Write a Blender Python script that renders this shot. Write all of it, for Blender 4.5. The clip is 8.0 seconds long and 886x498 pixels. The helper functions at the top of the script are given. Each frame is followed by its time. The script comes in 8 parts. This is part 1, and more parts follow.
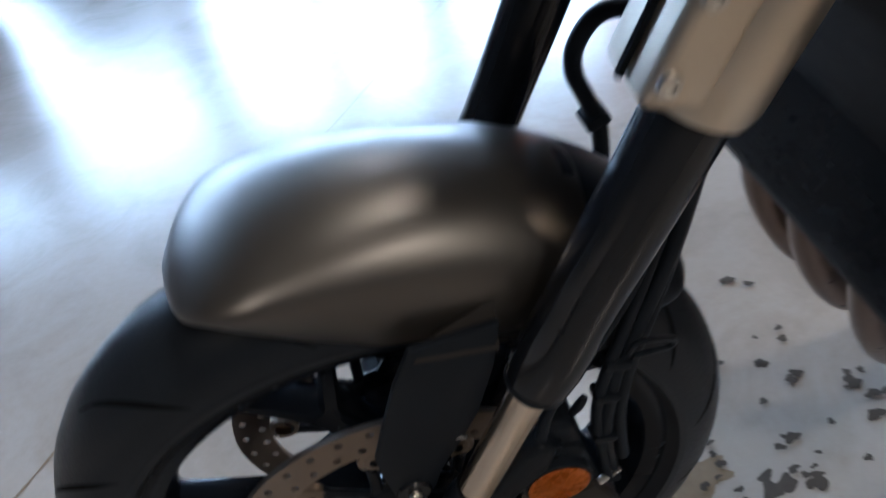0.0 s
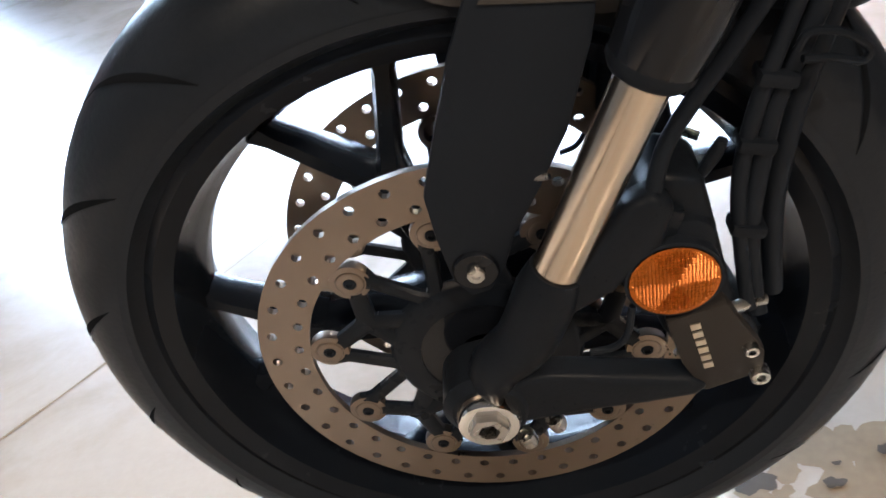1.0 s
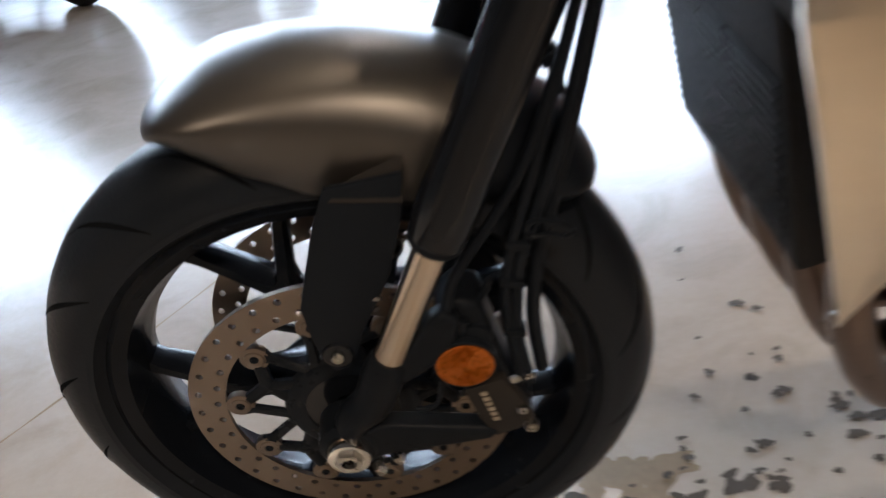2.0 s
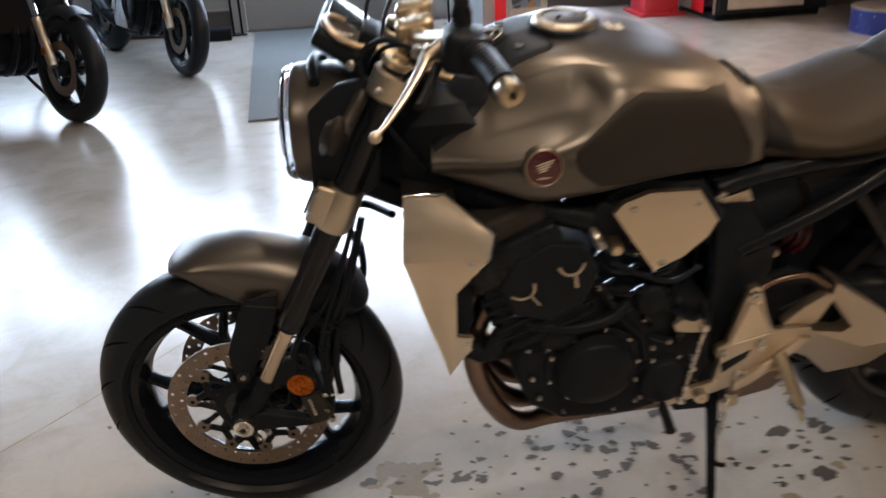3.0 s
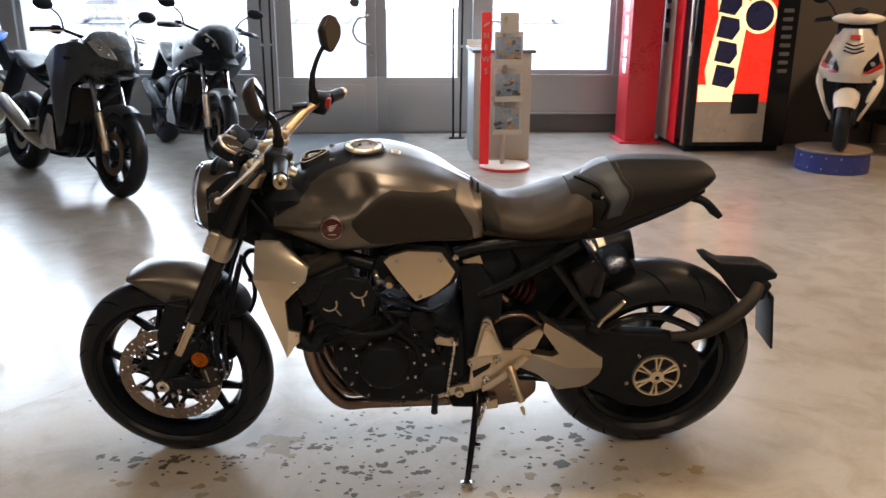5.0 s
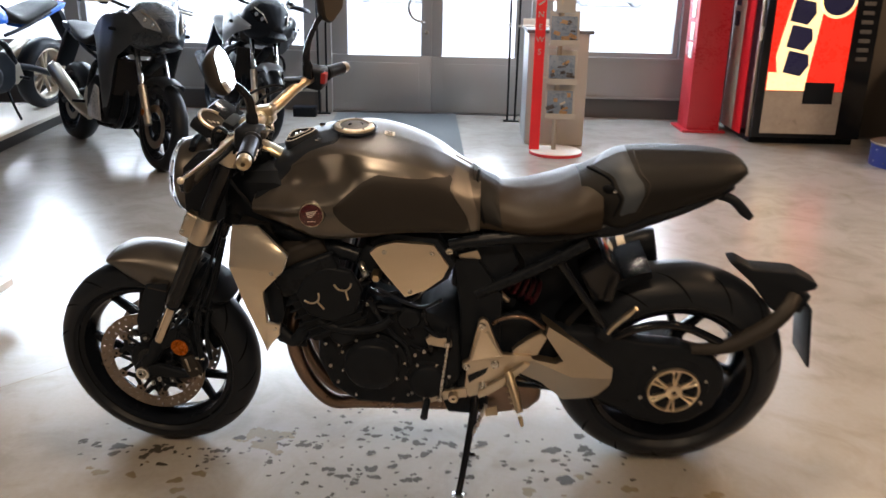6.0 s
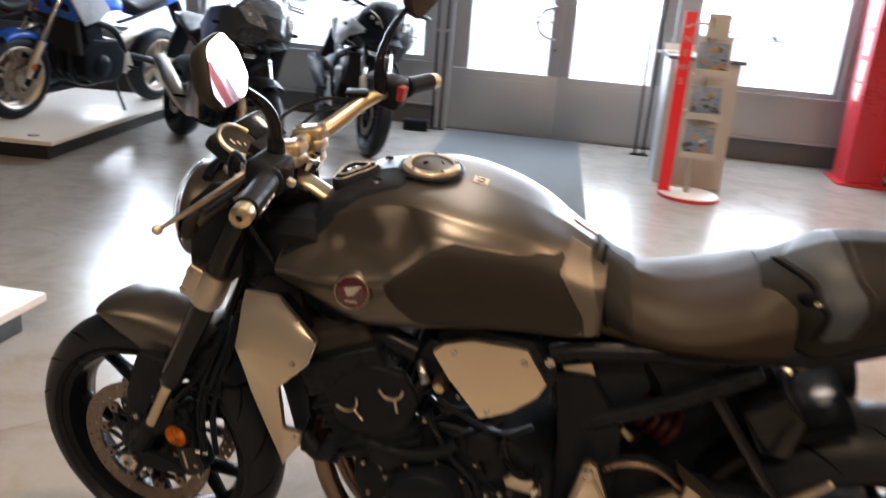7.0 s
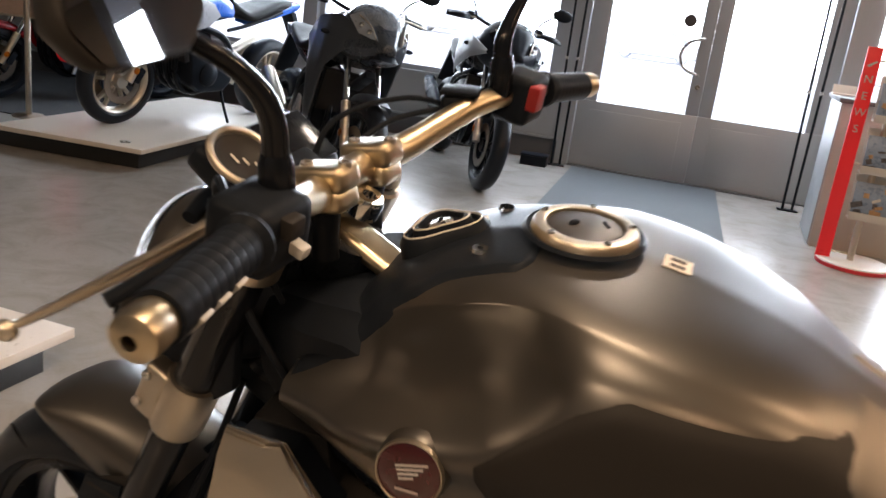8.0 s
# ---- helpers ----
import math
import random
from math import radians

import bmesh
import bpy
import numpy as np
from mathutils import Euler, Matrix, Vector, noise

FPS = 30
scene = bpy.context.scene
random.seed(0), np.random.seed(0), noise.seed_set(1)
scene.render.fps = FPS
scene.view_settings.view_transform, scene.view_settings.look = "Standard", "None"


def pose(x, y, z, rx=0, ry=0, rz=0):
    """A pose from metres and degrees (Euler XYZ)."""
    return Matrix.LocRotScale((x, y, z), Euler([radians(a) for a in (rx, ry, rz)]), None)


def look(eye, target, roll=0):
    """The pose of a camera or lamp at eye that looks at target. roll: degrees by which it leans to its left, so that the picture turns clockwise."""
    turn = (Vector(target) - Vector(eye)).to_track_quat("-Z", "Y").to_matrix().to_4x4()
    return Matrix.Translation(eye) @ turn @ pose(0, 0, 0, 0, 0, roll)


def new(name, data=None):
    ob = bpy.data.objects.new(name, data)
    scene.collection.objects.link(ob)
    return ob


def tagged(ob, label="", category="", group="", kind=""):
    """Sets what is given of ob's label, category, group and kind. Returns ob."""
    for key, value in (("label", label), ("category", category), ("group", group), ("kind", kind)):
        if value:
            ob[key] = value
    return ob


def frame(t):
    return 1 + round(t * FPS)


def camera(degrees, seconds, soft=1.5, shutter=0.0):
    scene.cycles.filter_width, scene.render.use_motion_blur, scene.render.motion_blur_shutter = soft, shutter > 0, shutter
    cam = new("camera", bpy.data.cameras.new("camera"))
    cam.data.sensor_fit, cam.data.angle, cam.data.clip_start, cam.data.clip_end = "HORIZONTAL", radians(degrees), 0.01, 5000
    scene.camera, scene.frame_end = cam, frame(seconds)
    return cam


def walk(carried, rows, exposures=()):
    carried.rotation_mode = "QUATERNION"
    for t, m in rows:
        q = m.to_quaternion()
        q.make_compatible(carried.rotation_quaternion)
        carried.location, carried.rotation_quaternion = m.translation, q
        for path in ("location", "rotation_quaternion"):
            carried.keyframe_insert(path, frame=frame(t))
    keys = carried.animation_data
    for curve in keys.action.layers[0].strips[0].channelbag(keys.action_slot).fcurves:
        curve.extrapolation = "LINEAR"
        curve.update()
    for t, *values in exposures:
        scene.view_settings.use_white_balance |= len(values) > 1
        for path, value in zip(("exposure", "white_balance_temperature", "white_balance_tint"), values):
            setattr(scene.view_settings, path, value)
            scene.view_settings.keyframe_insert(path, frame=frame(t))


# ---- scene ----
cam = camera(56.6, 8.0, shutter=0.5)
PATH = [
    (0, (0.016, -0.531, 0.914), (0.258, 1.034, -0.371), -13.7),
    (0.2, (0.015, -0.535, 0.831), (0.172, 1.074, -0.366), -12.7),
    (0.5, (0.008, -0.539, 0.729), (0.056, 1.108, -0.390), -13.2),
    (1, (0.019, -0.538, 0.649), (-0.089, 1.162, -0.430), -14.0),
    (1.2, (0.035, -0.542, 0.642), (-0.126, 1.155, -0.413), -14.4),
    (2.3, (0.122, -0.913, 0.942), (0.262, 0.803, -0.075), -7.9),
    (2.5, (0.139, -1.097, 1.037), (0.324, 0.648, 0.078), -6.4),
    (3, (0.231, -1.474, 1.21), (0.45, 0.331, 0.379), -2.9),
    (3.5, (0.374, -1.889, 1.308), (0.579, -0.036, 0.586), -1.0),
    (4, (0.442, -2.197, 1.342), (0.667, -0.312, 0.713), 0.7),
    (4.5, (0.516, -2.375, 1.383), (0.73, -0.476, 0.795), 1.0),
    (4.7, (0.573, -2.397, 1.384), (0.756, -0.493, 0.799), 0.9),
    (5.8, (0.893, -2.309, 1.37), (0.853, -0.411, 0.742), 0.1),
    (6, (0.878, -2.201, 1.352), (0.83, -0.305, 0.718), 1.2),
    (6.5, (0.823, -1.894, 1.325), (0.717, 0.001, 0.693), 4.4),
    (7, (0.859, -1.547, 1.287), (0.548, 0.333, 0.678), 4.7),
    (7.2, (0.867, -1.407, 1.288), (0.447, 0.457, 0.697), 4.7),
    (7.5, (0.824, -1.214, 1.255), (0.294, 0.626, 0.676), 5.4),
    (7.8, (0.745, -1.024, 1.214), (0.18, 0.808, 0.645), 6.6),
    (8, (0.697, -0.912, 1.167), (0.127, 0.922, 0.608), 7.3),
]
EXPOSURE = ((0.0, 0.26, 4920, 8), (0.25, 0.42, 5350, 8), (0.5, 1.30, 5550, 10), (1.2, 1.42, 5500, 10), (2.3, 0.28, 5950, 12), (3.2, 0.38, 6080, 12), (4.0, 0.32, 6230, 12), (6.0, 0.30, 6500, 13), (6.5, 0.40, 6520, 14), (7.0, 0.50, 6550, 14), (7.5, 0.40, 6600, 14), (8.0, 0.26, 6700, 15))
walk(cam, [(t, look(eye, target, roll)) for t, eye, target, roll in PATH], EXPOSURE)

# ---- light ----
world = bpy.data.worlds.new("world")
scene.world = world
world.use_nodes = True
_n = world.node_tree.nodes
_bg = _n["Background"]
_sky = _n.new("ShaderNodeTexSky")
_sky.sky_type, _sky.sun_disc = "NISHITA", False
_sky.sun_elevation, _sky.sun_rotation = radians(40), radians(205)
_sky.dust_density = 1.0
world.node_tree.links.new(_sky.outputs["Color"], _bg.inputs["Color"])
_bg.inputs["Strength"].default_value = 0.45


def lamp(name, kind, m, energy, color, **more):
    data = bpy.data.lights.new(name, kind)
    data.energy, data.color = energy, color
    if kind == "AREA":
        data.shape, data.size, data.size_y = "RECTANGLE", more["size"], more["size_y"]
    if kind == "SUN":
        data.angle = radians(more["angle"])
    ob = new(name, data)
    ob.matrix_world = m
    return ob


lamp("sun", "SUN", look((-13, -22, 26), (0, 6, 0)), 4.0, (1.0, 0.97, 0.93), angle=3)
DAY, WARM = (0.74, 0.88, 1.0), (1.0, 0.74, 0.48)
WINDOWS = ((-4.3, -3.2), (-2.9, -0.6), (-0.33, 0.40), (0.62, 1.33), (1.62, 3.0))
for x0, x1 in WINDOWS:  # the sky's light in the upper half of each window
    lamp("window_light", "AREA", look(((x0 + x1) / 2, 6.12, 2.15), ((x0 + x1) / 2, 3.0, 1.2)), (40.0 if x1 < -0.5 else 56.0) * (x1 - x0), DAY, size=x1 - x0, size_y=1.1)
FIXTURES = ((0.75, 2.4, 18), (0.9, -0.1, 34), (0.8, -2.7, 46), (3.0, -2.2, 30), (3.9, 0.6, 56), (5.4, 2.8, 80), (-1.9, -2.7, 36), (1.4, -5.0, 34))
for x, y, watts in FIXTURES:  # ceiling fixtures
    lamp("ceiling_light_glow", "AREA", look((x, y, 3.28), (x, y + 0.001, 0)), watts, (1.0, 0.88, 0.74) if y > 1 and x < 2 else WARM if x < 2.5 else (1.0, 0.66, 0.38), size=0.5, size_y=0.16)


# ---- materials ----
def material(name, color, rough=0.5, metal=0.0, var=0.15, scale=6.0, fine=90.0, bump=0.05, coat=0.0, rvar=0.12, emit=0.0, stretch=(1, 1, 1), spec=0.5):
    """A surface with colour and gloss that vary at two scales, and fine relief."""
    m = bpy.data.materials.new(name)
    m.use_nodes = True
    nt = m.node_tree
    b = nt.nodes["Principled BSDF"]
    b.inputs["Metallic"].default_value = metal
    b.inputs["Coat Weight"].default_value = coat
    b.inputs["Coat Roughness"].default_value = 0.08
    b.inputs["Specular IOR Level"].default_value = spec
    tc = nt.nodes.new("ShaderNodeTexCoord")
    mp = nt.nodes.new("ShaderNodeMapping")
    mp.inputs["Scale"].default_value = stretch
    nt.links.new(tc.outputs["Object"], mp.inputs["Vector"])
    n1, n2 = nt.nodes.new("ShaderNodeTexNoise"), nt.nodes.new("ShaderNodeTexNoise")
    for n, s_, d in ((n1, scale, 4), (n2, fine, 3)):
        n.inputs["Scale"].default_value, n.inputs["Detail"].default_value = s_, d
        nt.links.new(mp.outputs["Vector"], n.inputs["Vector"])
    mx = nt.nodes.new("ShaderNodeMix")
    mx.data_type = "RGBA"
    mx.inputs["A"].default_value = (*[c * (1 - var) for c in color], 1)
    mx.inputs["B"].default_value = (*[min(1, c * (1 + var)) for c in color], 1)
    ad = nt.nodes.new("ShaderNodeMath")
    ad.operation = "MULTIPLY_ADD"
    ad.inputs[1].default_value, ad.inputs[2].default_value = 0.45, 0.0
    nt.links.new(n2.outputs["Fac"], ad.inputs[0])
    ad2 = nt.nodes.new("ShaderNodeMath")
    ad2.operation = "MULTIPLY_ADD"
    ad2.inputs[1].default_value = 0.6
    nt.links.new(n1.outputs["Fac"], ad2.inputs[0])
    nt.links.new(ad.outputs[0], ad2.inputs[2])
    nt.links.new(ad2.outputs[0], mx.inputs["Factor"])
    nt.links.new(mx.outputs["Result"], b.inputs["Base Color"])
    rr = nt.nodes.new("ShaderNodeMapRange")
    rr.inputs["From Min"].default_value, rr.inputs["From Max"].default_value = 0.3, 0.75
    rr.inputs["To Min"].default_value, rr.inputs["To Max"].default_value = max(0.02, rough - rvar), min(1, rough + rvar)
    nt.links.new(ad2.outputs[0], rr.inputs["Value"])
    nt.links.new(rr.outputs["Result"], b.inputs["Roughness"])
    if bump:
        bp = nt.nodes.new("ShaderNodeBump")
        bp.inputs["Strength"].default_value, bp.inputs["Distance"].default_value = bump, 0.002
        nt.links.new(n2.outputs["Fac"], bp.inputs["Height"])
        nt.links.new(bp.outputs["Normal"], b.inputs["Normal"])
    if emit:
        b.inputs["Emission Strength"].default_value = emit
        nt.links.new(mx.outputs["Result"], b.inputs["Emission Color"])
    return m


def glass_material(name, color=(1, 1, 1), rough=0.0):
    m = bpy.data.materials.new(name)
    m.use_nodes = True
    b = m.node_tree.nodes["Principled BSDF"]
    b.inputs["Base Color"].default_value = (*color, 1)
    b.inputs["Transmission Weight"].default_value = 1.0
    b.inputs["Roughness"].default_value, b.inputs["IOR"].default_value = rough, 1.45
    return m


def concrete_material():
    """Polished, stained concrete: grey with warm brown clouds, fine grain and uneven gloss."""
    m = bpy.data.materials.new("polished_concrete")
    m.use_nodes = True
    nt, L = m.node_tree, m.node_tree.links
    b = nt.nodes["Principled BSDF"]
    geo = nt.nodes.new("ShaderNodeNewGeometry")

    def tex(scale, detail=5, rough=0.6, dist=0.0):
        n = nt.nodes.new("ShaderNodeTexNoise")
        n.inputs["Scale"].default_value, n.inputs["Detail"].default_value = scale, detail
        n.inputs["Roughness"].default_value, n.inputs["Distortion"].default_value = rough, dist
        L.new(geo.outputs["Position"], n.inputs["Vector"])
        return n.outputs["Fac"]

    def ramp(fac, stops):
        r = nt.nodes.new("ShaderNodeValToRGB")
        e = r.color_ramp.elements
        while len(e) < len(stops):
            e.new(0.5)
        for el, (p, c) in zip(e, stops):
            el.position, el.color = p, (*c, 1)
        L.new(fac, r.inputs["Fac"])
        return r.outputs["Color"]

    def mix(a, c, fac, mode="MIX"):
        n = nt.nodes.new("ShaderNodeMix")
        n.data_type, n.blend_type = "RGBA", mode
        L.new(a, n.inputs["A"])
        L.new(c, n.inputs["B"])
        if isinstance(fac, float):
            n.inputs["Factor"].default_value = fac
        else:
            L.new(fac, n.inputs["Factor"])
        return n.outputs["Result"]

    clouds = ramp(tex(0.7, 3, 0.45, 0.0), ((0.25, (0.31, 0.29, 0.265)), (0.5, (0.355, 0.34, 0.32)), (0.75, (0.39, 0.38, 0.365))))
    veins = ramp(tex(2.6, 4, 0.5, 0.2), ((0.15, (0.74, 0.69, 0.62)), (0.5, (0.93, 0.92, 0.90)), (0.85, (1.0, 1.0, 1.0))))
    grain = ramp(tex(60, 4, 0.7), ((0.3, (0.86, 0.85, 0.84)), (0.7, (1.0, 1.0, 1.0))))
    scuffs = ramp(tex(4.5, 7, 0.62, 0.9), ((0.28, (0.55, 0.49, 0.41)), (0.55, (0.96, 0.95, 0.94)), (0.8, (1.0, 1.0, 1.0))))
    base = mix(mix(mix(clouds, veins, 0.6, "MULTIPLY"), scuffs, 0.5, "MULTIPLY"), grain, 0.5, "MULTIPLY")
    L.new(base, b.inputs["Base Color"])
    gloss = ramp(tex(1.6, 3, 0.5, 0.0), ((0.2, (0.20, 0.20, 0.20)), (0.8, (0.27, 0.27, 0.27))))
    L.new(gloss, b.inputs["Roughness"])
    bp = nt.nodes.new("ShaderNodeBump")
    bp.inputs["Strength"].default_value, bp.inputs["Distance"].default_value = 0.04, 0.001
    L.new(tex(45, 3, 0.5), bp.inputs["Height"])
    L.new(bp.outputs["Normal"], b.inputs["Normal"])
    return m


M_FLOOR = concrete_material()
M_STAIN = material("oily_stain", (0.055, 0.049, 0.042), 0.45, var=0.4, scale=14, bump=0.0, spec=0.15)
M_STAIN2 = material("brown_stain", (0.17, 0.135, 0.09), 0.4, var=0.4, scale=14, bump=0.0, spec=0.25)
M_TYRE = material("tyre_rubber", (0.0115, 0.0145, 0.0200), 0.38, var=0.3, scale=9, fine=260, bump=0.08, spec=0.16)
M_GROOVE = material("tread_groove", (0.005, 0.006, 0.008), 0.9, bump=0, spec=0.05)
M_BLACK = material("satin_black_metal", (0.0080, 0.0105, 0.0150), 0.3, 0.0, var=0.25, scale=18, bump=0.0, spec=0.11)
M_GLOSS = material("gloss_black_enamel", (0.0070, 0.0085, 0.0120), 0.15, 0.0, var=0.2, scale=12, bump=0.0, coat=0.12, rvar=0.06, spec=0.22)
M_CAST = material("black_casting", (0.0095, 0.0120, 0.0165), 0.36, 0.0, var=0.3, scale=25, fine=300, bump=0.08, spec=0.07)
M_PLASTIC = material("black_plastic", (0.0110, 0.0140, 0.0195), 0.4, var=0.2, scale=10, fine=400, bump=0.04, spec=0.07)
M_GRAPH = material("graphite_metallic_paint", (0.120, 0.112, 0.104), 0.37, 0.85, var=0.06, scale=5, fine=900, bump=0.0, rvar=0.03)
M_TAIL = material("pale_graphite_paint", (0.165, 0.152, 0.138), 0.46, 0.75, var=0.05, scale=5, fine=900, bump=0.0, rvar=0.03)
M_RIM = material("satin_black_rim_paint", (0.0065, 0.0085, 0.0125), 0.24, 0.0, var=0.2, scale=12, bump=0.0, rvar=0.06, spec=0.13)
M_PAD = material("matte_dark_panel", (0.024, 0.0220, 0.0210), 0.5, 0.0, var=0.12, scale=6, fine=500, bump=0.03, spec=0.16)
M_ALU = material("brushed_aluminium", (0.68, 0.60, 0.485), 0.34, 1.0, var=0.10, scale=7, fine=160, bump=0.02, stretch=(1, 1, 9), rvar=0.07)
M_ALUC = material("cast_aluminium", (0.54, 0.48, 0.395), 0.38, 1.0, var=0.08, scale=12, fine=220, bump=0.03, rvar=0.05)
M_CHROME = material("chrome", (0.8, 0.79, 0.77), 0.1, 1.0, var=0.05, scale=10, bump=0.0, rvar=0.04)
M_STANCH = material("fork_stanchion_steel", (0.60, 0.50, 0.39), 0.2, 1.0, var=0.06, scale=20, bump=0.0, rvar=0.04)
M_STEEL = material("steel_bolt", (0.5, 0.49, 0.47), 0.28, 1.0, var=0.15, scale=60, bump=0.05)
M_DISC = material("brake_disc_steel", (0.235, 0.190, 0.152), 0.36, 1.0, var=0.15, scale=14, fine=120, bump=0.03)
M_BRONZE = material("champagne_anodised", (0.56, 0.47, 0.33), 0.34, 1.0, var=0.1, scale=12, bump=0.02, rvar=0.06)
M_PIPE = material("heat_tinted_steel", (0.20, 0.145, 0.115), 0.32, 1.0, var=0.3, scale=8, bump=0.03)
M_AMBER = material("amber_reflector", (0.33, 0.09, 0.006), 0.28, 0.4, var=0.25, scale=160, fine=700, bump=0.05, spec=0.2)
M_SEAT = material("seat_vinyl", (0.0230, 0.0168, 0.0115), 0.52, var=0.18, scale=7, fine=550, bump=0.08, spec=0.20)
M_SEAT2 = material("pillion_vinyl", (0.0095, 0.0095, 0.0100), 0.55, var=0.2, scale=7, fine=420, bump=0.25, spec=0.15)
M_CHEEK = material("blue_grey_vinyl", (0.036, 0.046, 0.060), 0.48, var=0.12, scale=8, fine=420, bump=0.12, spec=0.3)
M_RED = material("dark_red_enamel", (0.048, 0.006, 0.008), 0.22, var=0.15, scale=40, bump=0.0, coat=0.6)
M_SPRING = material("maroon_spring", (0.055, 0.006, 0.012), 0.35, var=0.2, scale=30)
M_MIRROR = material("mirror_glass", (0.93, 0.93, 0.93), 0.02, 1.0, var=0.01, bump=0.0, rvar=0.0)
M_LENS = glass_material("lamp_lens", (0.95, 0.97, 1.0), 0.02)
M_RADIATOR = material("radiator_core", (0.02, 0.02, 0.021), 0.55, 0.3, var=0.3, scale=20, fine=300, bump=0.4, stretch=(1, 1, 6), spec=0.15)
M_REDPLASTIC = material("red_switch", (0.30, 0.018, 0.018), 0.4, var=0.1, scale=30)
M_STICKER = material("paper_sticker", (0.75, 0.73, 0.68), 0.6, var=0.05, scale=30)
M_INK = material("dark_print", (0.06, 0.05, 0.05), 0.6, var=0.1)
M_MARK = material("pale_print", (0.62, 0.6, 0.55), 0.5, var=0.1)

# ---- mesh tools ----
def part(name, bm, mat, parent=None, label="", sharp=38, shared=None):
    """Links a bmesh as one mesh object under a thing or a part."""
    while parent and parent.parent and parent.parent.parent:  # thing > part > sub-part, no deeper
        parent = parent.parent
    bmesh.ops.recalc_face_normals(bm, faces=bm.faces)
    me = bpy.data.meshes.new(name)
    bm.to_mesh(me)
    bm.free()
    me.polygons.foreach_set("use_smooth", [True] * len(me.polygons))
    me.set_sharp_from_angle(angle=radians(sharp))
    me.materials.append(mat)
    ob = new(name, me)
    ob.parent = parent
    if label:
        ob["label"] = label
    return ob


def thing(name, m, label, category, group="", kind=""):
    ob = new(name)
    ob.empty_display_size = 0.1
    ob.matrix_world = m
    return tagged(ob, label, category, group, kind)


def V(*a):
    return Vector(a)


def spline(pts, steps=6, closed=False):
    """A smooth line through the points (Catmull-Rom)."""
    p = [Vector(q) for q in pts]
    n = len(p)
    if n < 3:
        return p
    out = []
    for i in range(n if closed else n - 1):
        if closed:
            a, b, c, d = p[i - 1], p[i], p[(i + 1) % n], p[(i + 2) % n]
        else:
            b, c = p[i], p[i + 1]
            a = p[i - 1] if i else b * 2 - c
            d = p[i + 2] if i + 2 < n else c * 2 - b
        for k in range(steps):
            t = k / steps
            out.append(0.5 * (2 * b + (c - a) * t + (2 * a - 5 * b + 4 * c - d) * t * t + (3 * b - a - 3 * c + d) * t ** 3))
    if not closed:
        out.append(p[-1])
    return out


def loft(bm, rings, closed=True, caps=True, loop=False):
    vs = [[bm.verts.new(p) for p in r] for r in rings]
    n = len(vs[0])
    pairs = list(zip(vs, vs[1:])) + ([(vs[-1], vs[0])] if loop else [])
    for a, b in pairs:
        for i in range(n if closed else n - 1):
            j = (i + 1) % n
            bm.faces.new((a[i], a[j], b[j], b[i]))
    if caps and closed and not loop:
        bm.faces.new(vs[0][::-1])
        bm.faces.new(vs[-1])
    return vs


def tube(bm, pts, r, n=12, steps=6, squash=1.0):
    """A round bar along a smooth line; r is one radius or one for each given point."""
    line = spline(pts, steps)
    if isinstance(r, (int, float)):
        rad = [r] * len(line)
    else:
        rad = [np.interp(k, np.linspace(0, len(line) - 1, len(r)), r) for k in range(len(line))]
    rings, up = [], None
    for k, p in enumerate(line):
        d = (line[min(k + 1, len(line) - 1)] - line[max(k - 1, 0)]).normalized()
        if up is None:
            up = d.orthogonal().normalized()
        up = (up - d * up.dot(d)).normalized()
        side = d.cross(up)
        rings.append([p + (up * math.cos(a) + side * squash * math.sin(a)) * rad[k] for a in (2 * math.pi * i / n for i in range(n))])
    loft(bm, rings)
    return bm


def rod(bm, a, b, r0, r1=None, n=16):
    return tube(bm, [a, b], [r0, r1 if r1 is not None else r0], n)


def lathe(bm, profile, m=None, n=48, closed=False):
    """Turns a profile of (radius, height) round the local z axis."""
    m = m or Matrix()
    rings = [[m @ V(r * math.cos(a), r * math.sin(a), h) for r, h in profile] for a in (2 * math.pi * i / n for i in range(n))]
    loft(bm, rings, closed=closed, caps=False, loop=True)
    bmesh.ops.remove_doubles(bm, verts=bm.verts, dist=1e-6)
    return bm


def along(p, d, up=(0, 0, 1)):
    """A matrix at p whose z axis points along d."""
    q = Vector(d).to_track_quat("Z", "Y")
    return Matrix.Translation(p) @ q.to_matrix().to_4x4()


def box(bm, m, size, bevel=0.0, seg=2):
    r = bmesh.ops.create_cube(bm, size=1.0, matrix=m @ Matrix.Diagonal((*size, 1)))
    if bevel:
        es = list({e for v in r["verts"] for e in v.link_edges})
        bmesh.ops.bevel(bm, geom=es, offset=bevel, segments=seg, profile=0.6, affect="EDGES")
    return bm


def ball(bm, m, size, n=16):
    bmesh.ops.create_uvsphere(bm, u_segments=n, v_segments=n // 2, radius=0.5, matrix=m @ Matrix.Diagonal((*size, 1)))
    return bm


